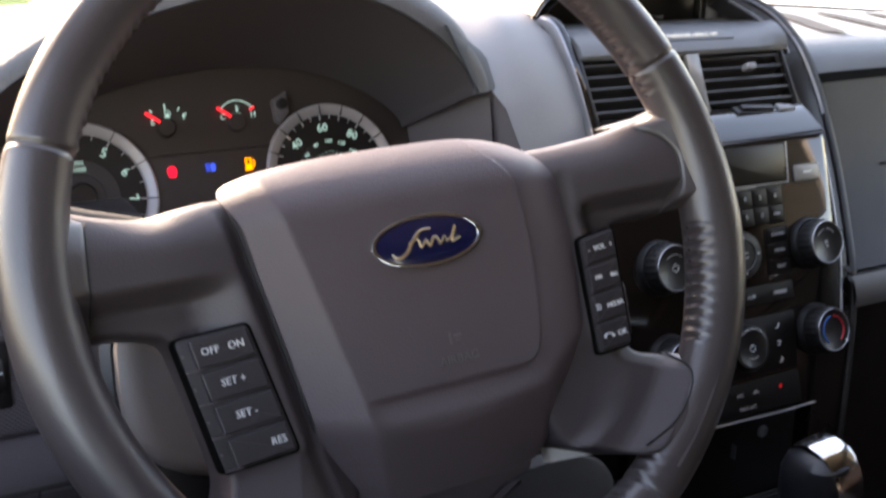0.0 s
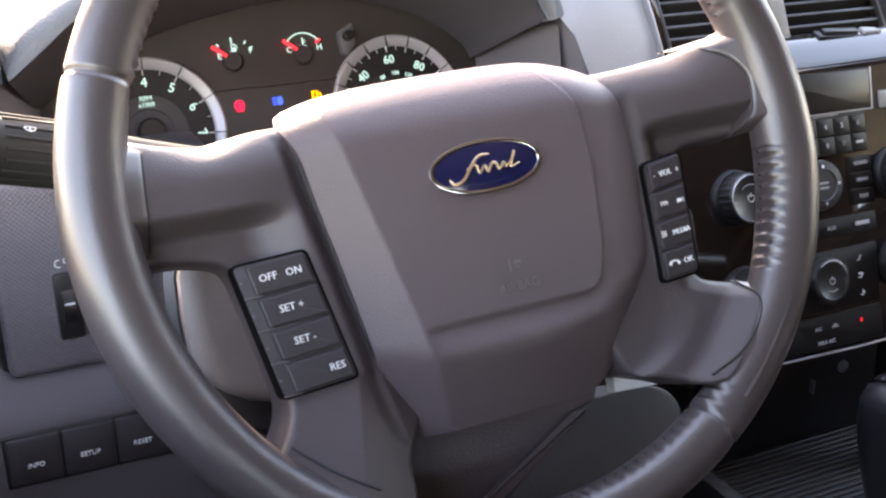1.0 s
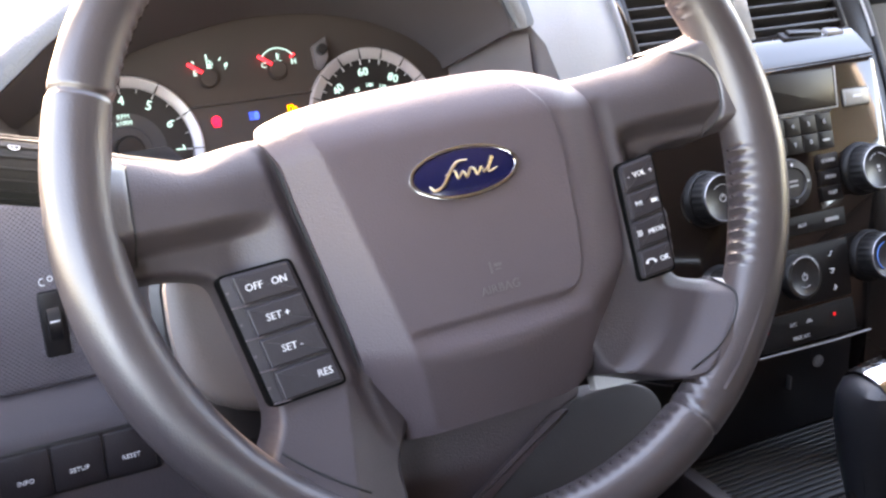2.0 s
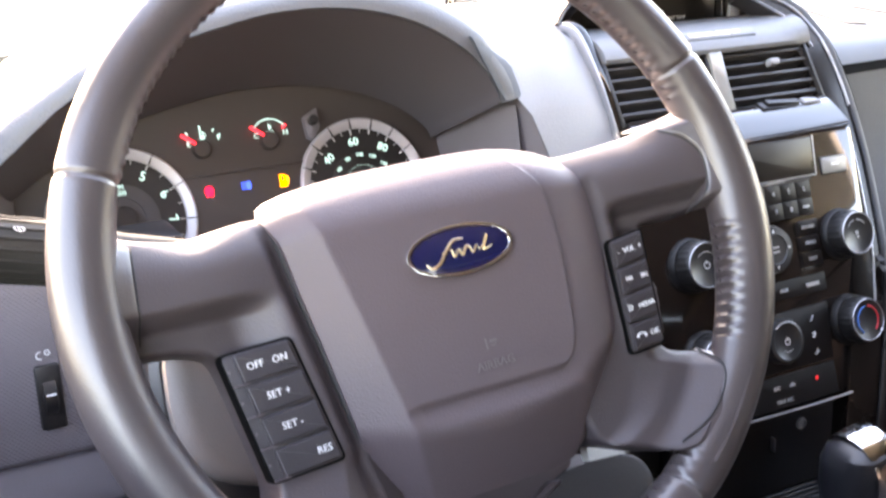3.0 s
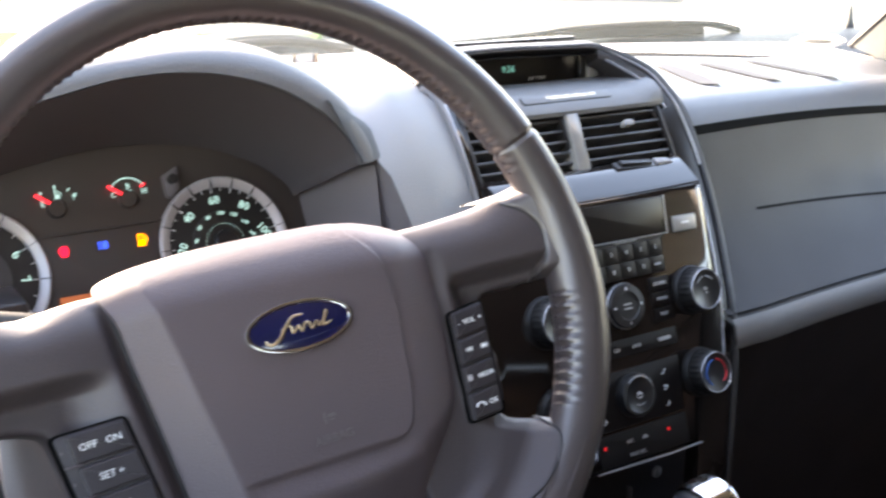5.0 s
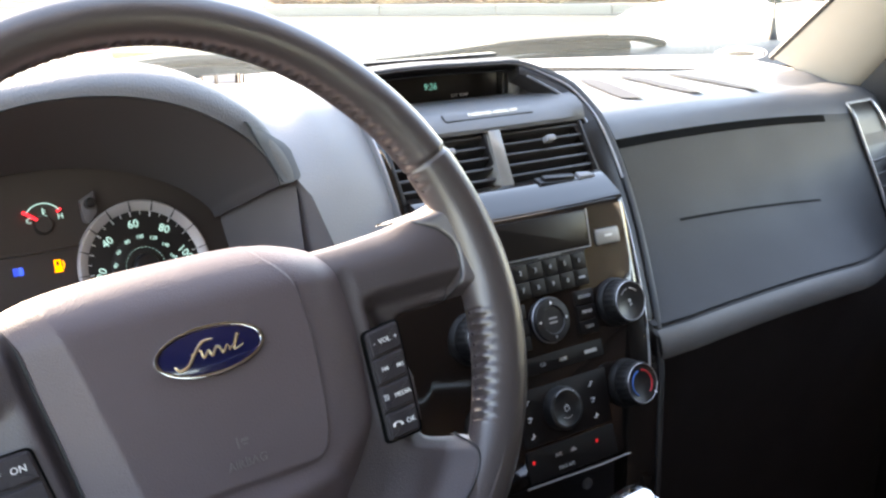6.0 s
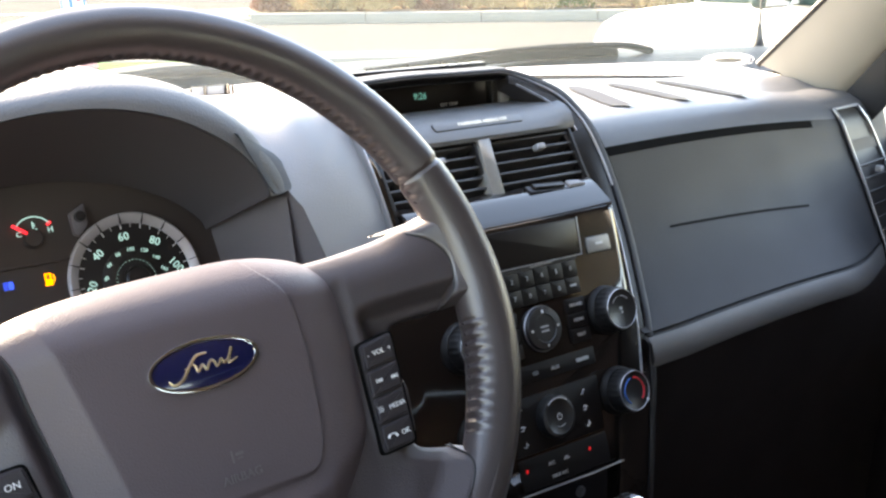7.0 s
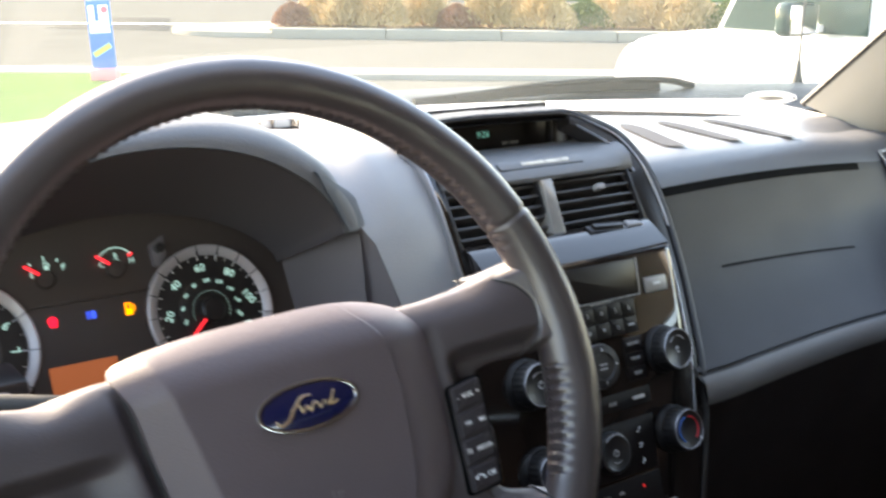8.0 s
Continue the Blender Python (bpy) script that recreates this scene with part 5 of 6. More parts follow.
            part("scale_arc", moved(arc_bar(0.0105, 45, 135, 0.0205, 0.0003), at(x, y, 0)), GREY_INK, k)
        else:
            part("scale_arc", moved(merge(arc_bar(0.0115, 40, 85, 0.0205, 0.0006), arc_bar(0.0115, 100, 145, 0.0205, 0.0004)), at(x, y, 0)), GREY_INK, k)
            part("note_symbol", moved(merge(box(-0.0022, 0.0008, -0.001, 0.0018, 0.0198, 0.0205), plate([(-0.001, -0.0045), (0.0022, -0.003), (-0.001, -0.0018)], 0.0198, 0.0205, 0, 0.0001)), at(x, y, 0)), GREY_INK, k)
    return c


EJECT = mat("grey_button", (0.3, 0.29, 0.27), 0.35)
centre_stack()


def stack_surround():
    d = thing("stack_surround", Matrix.Translation((0.4, 0.72, 1.2)), "gloss black and grey surround framing the vents and clock display", "dash trim")
    inv = Matrix.Translation((-0.4, -0.72, -1.2))

    def put(name, bm, material, label="", smooth=40, parent=None):
        return part(name, moved(bm, inv), material, parent or d, label, smooth)
    # ledge below the vents
    prof = [(0.72, 1.2), (0.703, 1.2085), (0.696, 1.2088), (0.689, 1.2075), (0.682, 1.2042), (0.674, 1.1992), (0.6655, 1.1935), (0.6615, 1.1905), (0.6605, 1.1888), (0.662, 1.1872), (0.70, 1.185)]
    rows = [[Vector((x, y + 0.25 * (x - 0.41) ** 2, z)) for y, z in prof] for x in lin(0.294, 0.5135, 20)]
    put("gloss_ledge", loft(rows), GLOSS, "gloss black ledge below the vents")
    tilt = Matrix.Translation((0.4555, 0.6895, 1.2075)) @ pose(0, 0, 0, 18, 3.5)
    lever = put("ledge_lever", moved(merge(plate([(-0.0235, -0.0055), (0.024, -0.0055), (0.0245, 0.0055), (-0.0235, 0.0055)], -0.003, 0.0006, 0.0015, 0.0004), box(-0.018, 0.0195, -0.0032, 0.0035, 0.0, 0.0042, 0.0012)), tilt), BLACK, "black rocker lever")
    put("lever_tip", moved(plate([(0.0255, -0.004), (0.0455, -0.003), (0.042, 0.0045), (0.0262, 0.0055)], -0.003, 0.0036, 0.0015, 0.0012), tilt), PLASTIC_LIGHT, "pale lever tip", parent=lever)
    # sill over the vents
    prof = [(0.735, 1.25), (0.7225, 1.2525), (0.7215, 1.2565), (0.726, 1.263), (0.736, 1.2695), (0.752, 1.2735), (0.785, 1.2745), (0.80, 1.27)]
    rows = [[Vector((x, y + 0.25 * (x - 0.41) ** 2, z + (0.004 * max(0, (x - 0.49) / 0.03) if z > 1.26 else 0))) for y, z in prof] for x in lin(0.294, 0.522, 20)]
    put("vent_sill", loft(rows), SILL_M, "grey sill over the vents")
    m = Matrix.Translation((0.408, 0.7315, 1.2677)) @ pose(0, 0, 0, 38)
    win = put("airbag_indicator", moved(plate([(-0.05, -0.005), (0.052, -0.005), (0.052, 0.005), (-0.05, 0.005)], -0.002, 0.0, 0.003, 0.0005), m), SEAM_M, "dark outline of the indicator")
    put("window", moved(plate([(-0.0495, -0.0045), (0.0515, -0.0045), (0.0515, 0.0047), (-0.0495, 0.0047)], -0.002, 0.00035, 0.0028, 0.0002), m), SILL_M, "grey indicator window", parent=win)
    put("lettering", moved(lettering("PASSENGER AIRBAG OFF", 0.0052, at(0.006, 0, 0.0008)), m), LIT_TEXT, "pale lit lettering", parent=win)
    # clock display behind the sill
    disp = put("clock_display", box(0.305, 0.475, 0.80, 0.81, 1.262, 1.313, 0.002), SCREEN, "dark clock display")
    put("clock_figures", moved(lettering("9:26", 0.0088, Matrix.Identity(4), 0.0001), Matrix.Translation((0.3935, 0.7995, 1.286)) @ pose(0, 0, 0, 90)), CLOCK_M, "green clock figures", parent=disp)
    put("lettering", moved(lettering("EXT TEMP", 0.0046, Matrix.Identity(4)), Matrix.Translation((0.428, 0.7995, 1.2755)) @ pose(0, 0, 0, 90)), GREY_INK, "pale lettering", parent=disp)
    put("temperature_bars", merge(box(0.424, 0.437, 0.7992, 0.7998, 1.268, 1.2715)), GREY_INK, "pale marking", parent=disp)
    put("display_post", box(0.4748, 0.4768, 0.7915, 0.802, 1.258, 1.304, 0.0006), CHROME, "bright upright edge")
    w = bmesh.new()
    w.faces.new([w.verts.new(v) for v in ((0.476, 0.80, 1.258), (0.538, 0.772, 1.252), (0.515, 0.78, 1.284), (0.476, 0.80, 1.304))])
    bmesh.ops.solidify(w, geom=w.faces[:], thickness=0.003)
    put("display_cheek", w, TAUPE, "grey side of the display recess")
    put("cheek_panel", box(0.4795, 0.492, 0.785, 0.79, 1.264, 1.288, 0.002), PLASTIC_LIGHT)
    # one sweep: the display's hood running down into the right-hand trim
    sweep = smooth_path([(0.278, 0.776, 1.284), (0.287, 0.773, 1.299), (0.305, 0.7705, 1.308), (0.36, 0.770, 1.3105), (0.41, 0.7697, 1.3097), (0.446, 0.7697, 1.309), (0.474, 0.7695, 1.308), (0.5, 0.7636, 1.3), (0.5295, 0.7533, 1.2855), (0.5445, 0.7391, 1.266), (0.5505, 0.724, 1.2459), (0.5532, 0.7063, 1.2172), (0.5528, 0.6903, 1.1888),
                         (0.5472, 0.6673, 1.152), (0.5355, 0.6396, 1.1098), (0.5257, 0.6196, 1.0778), (0.5155, 0.603, 1.04), (0.5075, 0.5944, 1.0172), (0.4955, 0.5828, 0.9746), (0.486, 0.574, 0.92), (0.48, 0.57, 0.86)], 110)
    facing = Vector((0, -0.87, 0.5))

    def inward(path, i):
        d = (path[min(i + 1, len(path) - 1)] - path[max(i - 1, 0)]).normalized()
        return d.cross(facing).normalized() * (1 if path is sweep else -1)

    def band(path, d0, d1, lift, deep, i0=0, i1=None, crown=0.0008):
        """A rounded strip beside a path, between two distances from it."""
        rings = []
        for i in range(i0, len(path) if i1 is None else i1):
            slim = 0.42 + 0.58 * min(1.0, max(0.0, (i - turn_at + 4) / 16)) if path is sweep else 1.0
            q, w = inward(path, i) * slim, d1 - d0
            rings.append([path[i] + q * (d0 + w * f) + facing * h for f, h in ((0, -deep), (0, lift - crown), (0.12, lift), (0.5, lift + crown * 0.5), (0.88, lift), (1, lift - crown), (1, -deep))])
        return loft(rings)
    turn_at = min(range(len(sweep)), key=lambda i: (sweep[i] - Vector((0.474, 0.7695, 1.308))).length)
    join_at = min(range(len(sweep)), key=lambda i: (sweep[i] - Vector((0.5528, 0.6903, 1.1888))).length)
    put("side_trim", band(sweep, 0.0, 0.0062, 0.001, 0.02, 0, join_at + 19), SIDE_M, "dark slate side trim")
    # same trim further down, coloured black for the shade there
    put("side_trim", band(sweep, 0.0, 0.0062, 0.0008, 0.02, join_at + 18), BLACK, "lower side trim with shade put into its black colour")
    put("gloss_strip", band(sweep, 0.0066, 0.04, -0.001, 0.02, join_at - 12), STRIP_M, "gloss black side strip")
    put("gloss_strip", band(sweep, 0.0066, 0.024, -0.001, 0.02, turn_at, join_at - 11), BLACK_TRIM, "gloss black side strip")
    put("bright_line", band(sweep, 0.0062, 0.0082, 0.0004, 0.008, 0, join_at, 0.0004), SATIN, "thin bright line")
    # satin strips stand in for the white reflection along the gloss edge
    put("inner_glint", band(sweep, 0.0215, 0.0232, 0.0004, 0.008, join_at - 30, join_at - 11, 0.0004), SATIN, "thin bright line")
    put("inner_glint", band(sweep, 0.0165, 0.0185, 0.0004, 0.008, join_at + 2, join_at + 24, 0.0004), SATIN, "thin bright line")
    put("hood_lip", band(sweep, 0.0066, 0.0105, -0.001, 0.012, 0, turn_at + 1), BLACK, "black inner lip of the hood")
    rows = []
    for i, p in enumerate(sweep[:join_at + 1]):
        f = min(1.0, max(0.0, (p.z - 1.2) / 0.1))
        rows.append([p + facing * 0.001, p + Vector((0, 0.012, 0.0015)), p + Vector((0, 0.03, 0.0)), p + Vector((0, 0.07, -0.008 * f - 0.002)), p + Vector((0, 0.13, -0.026 * f - 0.004)), p + Vector((0, 0.2, -0.05 * f - 0.01))])
    put("display_hood", loft(rows, closed=False), DASH_SLATE, "slate grey display hood")
    rows = [[p + inward(sweep, i) * 0.01, p + inward(sweep, i) * 0.012 + Vector((0, 0.045, -0.002)), p + inward(sweep, i) * 0.012 + Vector((0, 0.09, -0.006))] for i, p in enumerate(sweep[:turn_at + 14])]
    put("hood_lining", loft(rows, closed=False), BLACK)
    left = smooth_path([(0.278, 0.766, 1.284), (0.281, 0.7545, 1.2815), (0.2835, 0.7432, 1.2714), (0.2848, 0.722, 1.2433), (0.2857, 0.7063, 1.2171), (0.287, 0.692, 1.19), (0.288, 0.677, 1.165)], 34)
    put("side_trim", band(left, 0.0, 0.0085, 0.001, 0.02), GLOSS, "gloss black side trim")
    put("bright_line", band(left, -0.0012, 0.0006, 0.0018, 0.01, 0, None, 0.0004), SATIN, "thin bright line")
    # shelf below the stack
    put("under_panel", box(0.30, 0.52, 0.635, 0.65, 0.86, 0.97, 0.003), BLACK, "black panel below the stack")
    sock = put("power_socket", lathe([(0.0055, 0.0), (0.0055, 0.002), (0.0042, 0.0026), (0.004, 0.0004), (0.0005, 0.0)], 28, Matrix.Translation((0.452, 0.635, 0.925)) @ pose(0, 0, 0, 90)), SATIN, "satin ringed power socket")
    put("socket_cap", box(0.4165, 0.418, 0.63, 0.636, 0.907, 0.92, 0.0005), SATIN, "thin bright slot edge")
    return d


STRIP_M = mat("satin_black_strip", (0.0085, 0.0065, 0.006), 0.28, spec=0.25)
BLACK_TRIM = mat("black_trim", (0.03, 0.027, 0.028), 0.45, grain=0.1, spec=0.3)
SILL_M = mat("slate_sill", (0.15, 0.153, 0.16), 0.45, grain=0.3)
SIDE_M = mat("dark_slate_trim", (0.05, 0.052, 0.056), 0.5, grain=0.2)
CLOCK_M = mat("clock_print", (0.08, 0.22, 0.2), 0.5, emit=(0.2, 0.75, 0.7), power=0.04)
LIT_TEXT = mat("pale_lit_print", (0.35, 0.37, 0.39), 0.5, emit=(0.8, 0.95, 1.0), power=0.06)
stack_surround()

# ---- centre air vents ----
VENT = Matrix.Translation((0.4045, 0.7125, 1.2295)) @ pose(0, 0, 0, 58)


def air_vent():
    v = thing("air_vent", VENT @ at(0.0585, 0, 0), "black slatted dashboard air vent", "air vent", "centre air vents")
    part("housing", box(-0.0515, 0.0515, -0.027, 0.027, -0.05, -0.03), BLACK, v)
    part("frame", merge(box(-0.0525, 0.0525, 0.0258, 0.0285, -0.04, 0.002, 0.0006), box(-0.0525, 0.0525, -0.0285, -0.0262, -0.04, 0.002, 0.0006), box(-0.0545, -0.0515, -0.0285, 0.0285, -0.04, 0.001, 0.0006), box(0.0515, 0.0545, -0.0285, 0.0285, -0.04, 0.001, 0.0006)), BLACK, v, "black vent frame")
    for k in range(5):
        y = 0.0205 - k * 0.0102
        part("slat", moved(box(-0.0512, 0.0512, -0.0014, 0.0014, -0.011, 0.011, 0.0009), Matrix.Translation((0, y, -0.012)) @ pose(0, 0, 0, -14)), VENT_M, v)
    for x in lin(-0.042, 0.042, 7):
        part("vane", box(x - 0.0008, x + 0.0008, -0.025, 0.025, -0.034, -0.024), BLACK, v)
    tab = merge(box(-0.0055, 0.0055, -0.003, 0.0035, -0.002, 0.0075, 0.0022))
    part("tab", moved(tab, at(0.006, 0.0105, 0)), PLASTIC_LIGHT, v, "grey thumb tab")
    return v


VENT_M = mat("vent_slat", (0.04, 0.036, 0.036), 0.38)
first_vent = air_vent()
copy_thing(first_vent, VENT @ at(-0.0585, 0, 0))
# strong blotches paint the dark and bright reflections into the strip
GLOSS_GREY = mat("reflection_blotched_strip", (0.3, 0.29, 0.27), 0.22, metal=0.35, blotch=0.3, blotch_scale=60)
strip = thing("vent_divider", VENT, "bright satin strip between the two air vents", "dash trim")
part("strip", plate([(-0.0035, 0.028), (0.0105, 0.0285), (0.0045, -0.028), (-0.0095, -0.0285)], -0.03, 0.0045, 0.001, 0.0006), GLOSS_GREY, strip)


# ---- passenger side vent ----
def side_vent():
    v = thing("air_vent", Matrix.Translation((0.965, 0.7, 1.13)), "tall slatted air vent in a chrome frame at the dashboard's end", "air vent")
    inv = Matrix.Translation((-0.965, -0.7, -1.13))

    def edge_x(z, s):
        mid = 1.089 - 1.38 * max(0.0, z - 1.03) ** 2
        half = 0.0375 - 0.9 * (z - 1.12) ** 2
        return mid + s * half
    zs = lin(1.03, 1.217, 24)
    loop = [on_face(edge_x(z, -1), z, 0.004, True) for z in zs] + [on_face(edge_x(z, 1), z, 0.004, True) for z in zs[::-1]]
    part("chrome_frame", moved(tube(loop + [loop[0]], 0.0022, 8), inv), SATIN, v, "chrome frame")
    part("recess", moved(loft([[on_face(edge_x(z, s), z, 0.0015, True) for s in (-1, -0.3, 0.3, 1)] for z in zs], closed=False), inv), BLACK, v, "black recess")
    for k in range(7):
        z = 1.046 + k * 0.0165
        a, b = on_face(edge_x(z, -0.95), z, 0.005, True), on_face(edge_x(z, 0.95), z + 0.001, 0.005, True)
        part("slat", moved(ribbon([a, (a + b) / 2, b], 0.004, 0.0022, (0, -0.3, 1)), inv), VENT_M, v)
    part("upper_panel", moved(loft([[on_face(edge_x(z, s), z, 0.004, True) for s in (-0.85, 0.85)] for z in lin(1.164, 1.178, 4)], closed=False), inv), DASH_DARK, v, "dark panel")
    part("tab", moved(box(-0.004, 0.004, -0.006, 0.003, -0.004, 0.004, 0.002), inv @ Matrix.Translation(on_face(1.075, 1.137, 0.008, True))), PLASTIC_LIGHT, v, "grey thumb tab")
    return v


side_vent()


# ---- gear lever and console ----
def gear_lever():
    g = thing("gear_lever", Matrix.Translation((0.403, 0.51, 0.825)) @ pose(0, 0, 0, 0, -10, 0) @ Matrix.Diagonal((0.76, 0.76, 1, 1)), "black leather gear lever with a chrome strip", "gear lever")

    def ring(z, rx, ry, cx=0.0, cy=0.0, n=32):
        return [Vector((cx + rx * math.copysign(abs(math.cos(a)) ** 0.8, math.cos(a)), cy + ry * math.copysign(abs(math.sin(a)) ** 0.8, math.sin(a)), z)) for a in [2 * math.pi * k / n for k in range(n)]]
    part("knob", loft([ring(0.02, 0.02, 0.022), ring(0.05, 0.024, 0.026, 0, 0.002), ring(0.09, 0.029, 0.032, 0, 0.003), ring(0.125, 0.032, 0.036, 0, 0.0), ring(0.145, 0.031, 0.036, 0, -0.003), ring(0.157, 0.026, 0.031, 0, -0.005), ring(0.163, 0.015, 0.019, 0, -0.006), ring(0.1645, 0.004, 0.006, 0, -0.006)]), LEVER, g, "smooth black leather knob")
    strip_p = [(0.0, 0.030, 0.13), (0.0, 0.027, 0.152), (0.0, 0.013, 0.1645), (0.0, -0.006, 0.1675), (0.0, -0.026, 0.162), (0.0, -0.0385, 0.145), (0.0, -0.0375, 0.12), (0.0, -0.033, 0.08), (0.0, -0.026, 0.04)]
    part("chrome_strip", ribbon(smooth_path([(0.006, y, z) for _, y, z in strip_p], 30), 0.034, 0.004, (1, 0, 0)), CHROME, g, "chrome strip over the knob")
    part("release_button", lathe([(0.007, 0.0), (0.007, 0.003), (0.0055, 0.0045), (0.0005, 0.005)], 20, Matrix.Translation((-0.0245, 0.004, 0.055)) @ pose(0, 0, 0, 0, -90, 0)), BLACK, g, "black release button")
    part("seam_line", tube(smooth_path([(-0.0285, 0.018, 0.12), (-0.0295, 0.004, 0.125), (-0.0275, -0.01, 0.1), (-0.024, -0.012, 0.06)], 16), 0.0006, 5), SEAM_M, g)
    part("boot", loft([ring(-0.005, 0.05, 0.06), ring(0.008, 0.04, 0.048), ring(0.02, 0.03, 0.034), ring(0.03, 0.021, 0.023)]), LEVER, g, "black leather boot")
    return g


LEVER = mat("black_leather", (0.022, 0.022, 0.026), 0.36, grain=0.2)
gear_lever()


def centre_tunnel():
    c = thing("center_tunnel", Matrix.Translation((0.4, 0.4, 0.65)), "dark plastic tunnel console with a ribbed rubber tray mat", "console")
    inv = Matrix.Translation((-0.4, -0.4, -0.65))
    part("body", moved(box(0.27, 0.535, -0.4, 0.72, 0.45, 0.852, 0.012), inv), DASH_DARK, c)
    mat_ = part("tray_mat", moved(box(0.285, 0.52, 0.545, 0.72, 0.851, 0.856, 0.002), inv), RUBBER, c, "black ribbed rubber mat")
    for k in range(26):
        y = 0.55 + k * 0.0065
        part("rib", moved(box(0.29, 0.515, y, y + 0.0032, 0.856, 0.8585, 0.0008, 1), inv), RIB, mat_)
    part("tray_wall", moved(box(0.272, 0.286, 0.54, 0.72, 0.85, 0.885, 0.003), inv), DASH_DARK, c)
    return c


RIB = mat("rubber_rib", (0.03, 0.03, 0.031), 0.5)
centre_tunnel()

# ---- car shell, windscreen and pillars ----
solo("floor", box(-0.45, 1.2, -1.6, 1.1, 0.40, 0.448), CARPET, "dark carpeted car floor", "floor", "structure")
solo("ceiling", box(-0.45, 1.2, -1.6, 0.36, 1.72, 1.76, 0.01), BEIGE, "pale beige headliner", "ceiling", "structure")
# unseen; the slot's height sets how much fill light reaches the wheel
solo("wall_back", merge(box(-0.45, 1.2, -1.64, -1.6, 0.4, 1.47), box(-0.45, 1.2, -1.64, -1.6, 1.6, 1.72), box(-0.45, -0.3, -1.638, -1.602, 1.47, 1.6), box(0.5, 1.2, -1.638, -1.602, 1.47, 1.6)), DASH_DARK, "unseen dark rear of the cabin, its slot sized for fill light", "wall", "structure")
# out of view; the dark upper part and slot shape the fascia's reflections
solo("wall_passenger_side", merge(box(1.15, 1.19, -1.6, 1.0, 0.4, 1.17, 0.004), box(1.13, 1.17, -1.6, -0.05, 1.172, 1.66), box(1.13, 1.17, -0.05, 0.28, 1.172, 1.262), box(1.12, 1.16, 0.282, 0.4, 1.62, 1.74)), DASH_DARK, "dark passenger door panel", "wall", "structure")
# unseen beige panel, added so that the gloss fascia reflects it
solo("wall_passenger_reflector", merge(box(1.13, 1.17, -1.6, -0.05, 1.66, 1.72), box(1.13, 1.17, -0.05, 0.28, 1.305, 1.72)), BEIGE, "unseen beige panel added for its reflection in the fascia", "wall", "structure")
# unseen behind the driver; the side opening is cut to limit frontal fill
solo("wall_driver_side", merge(box(-0.43, -0.39, -1.6, 0.62, 0.4, 1.2), box(-0.43, -0.37, -1.6, -0.16, 1.2, 1.72), box(-0.43, -0.37, -0.16, 0.36, 1.64, 1.74), box(-0.40, -0.302, 0.62, 1.1, 0.4, 1.24)), DASH_DARK, "dark door side of the cabin", "wall", "structure")
solo("firewall", box(-0.40, 1.2, 1.1, 1.13, 0.40, 1.2), BLACK, "black firewall", "wall", "structure")


def pillar_mesh(side):
    """A raked pillar; side 1 on the passenger's side, -1 on the driver's."""
    rings = []
    for f in lin(0, 1, 10):
        g = Vector((1.05, 0.911, 1.262)).lerp(Vector((0.965, 0.36, 1.725)), f)
        s = Vector((1.1, 0.815, 1.205)).lerp(Vector((1.045, 0.33, 1.725)), f ** 0.9)
        mid = g.lerp(s, 0.5) + Vector((-0.012, -0.012, 0.004))
        mid2 = g.lerp(s, 0.25) + Vector((-0.008, -0.006, 0.004))
        mid3 = g.lerp(s, 0.78) + Vector((-0.008, -0.01, 0.002))
        ring = [g, mid2, mid, mid3, s, s + Vector((0.06, 0.02, 0)), g + Vector((0.07, 0.04, 0))]
        rings.append([Vector((p.x if side > 0 else 0.74 - p.x, p.y, p.z)) for p in ring])
    return loft(rings)


solo("pillar_passenger_side", pillar_mesh(1), BEIGE, "pale beige windscreen pillar trim", "pillar", "structure", smooth=60)
solo("pillar_driver_side", pillar_mesh(-1), BEIGE, "pale beige windscreen pillar trim", "pillar", "structure", smooth=60)
seal = [Vector((1.102, 0.812, 1.2)).lerp(Vector((1.05, 0.325, 1.725)), f ** 0.9) + Vector((0.004, -0.012, 0)) for f in lin(0, 1, 10)]
solo("door_seal", ribbon(seal, 0.022, 0.05, (1, 0.4, 0)), RUBBER, "black rubber door seal", "seal", "structure")
solo("windscreen_seal", tube([Vector((1.053, 0.915, 1.262)).lerp(Vector((0.968, 0.364, 1.725)), f) for f in lin(0, 1, 8)], 0.005, 8), RUBBER, "black windscreen seal", "seal", "structure")


def screen_point(x, v):
    base = Vector((x, glass_base(x), 1.234))
    topx = 0.37 + (x - 0.37) * 0.86
    return base.lerp(Vector((topx, 0.42 - 0.12 * (topx - 0.37) ** 2, 1.73)), v)


glass = solo("window_1", sheet(screen_point, lin(-0.33, 1.14, 24), lin(0, 1, 8)), GLASS, "clear windscreen glass", "windscreen", "structure")
glass.visible_shadow = False


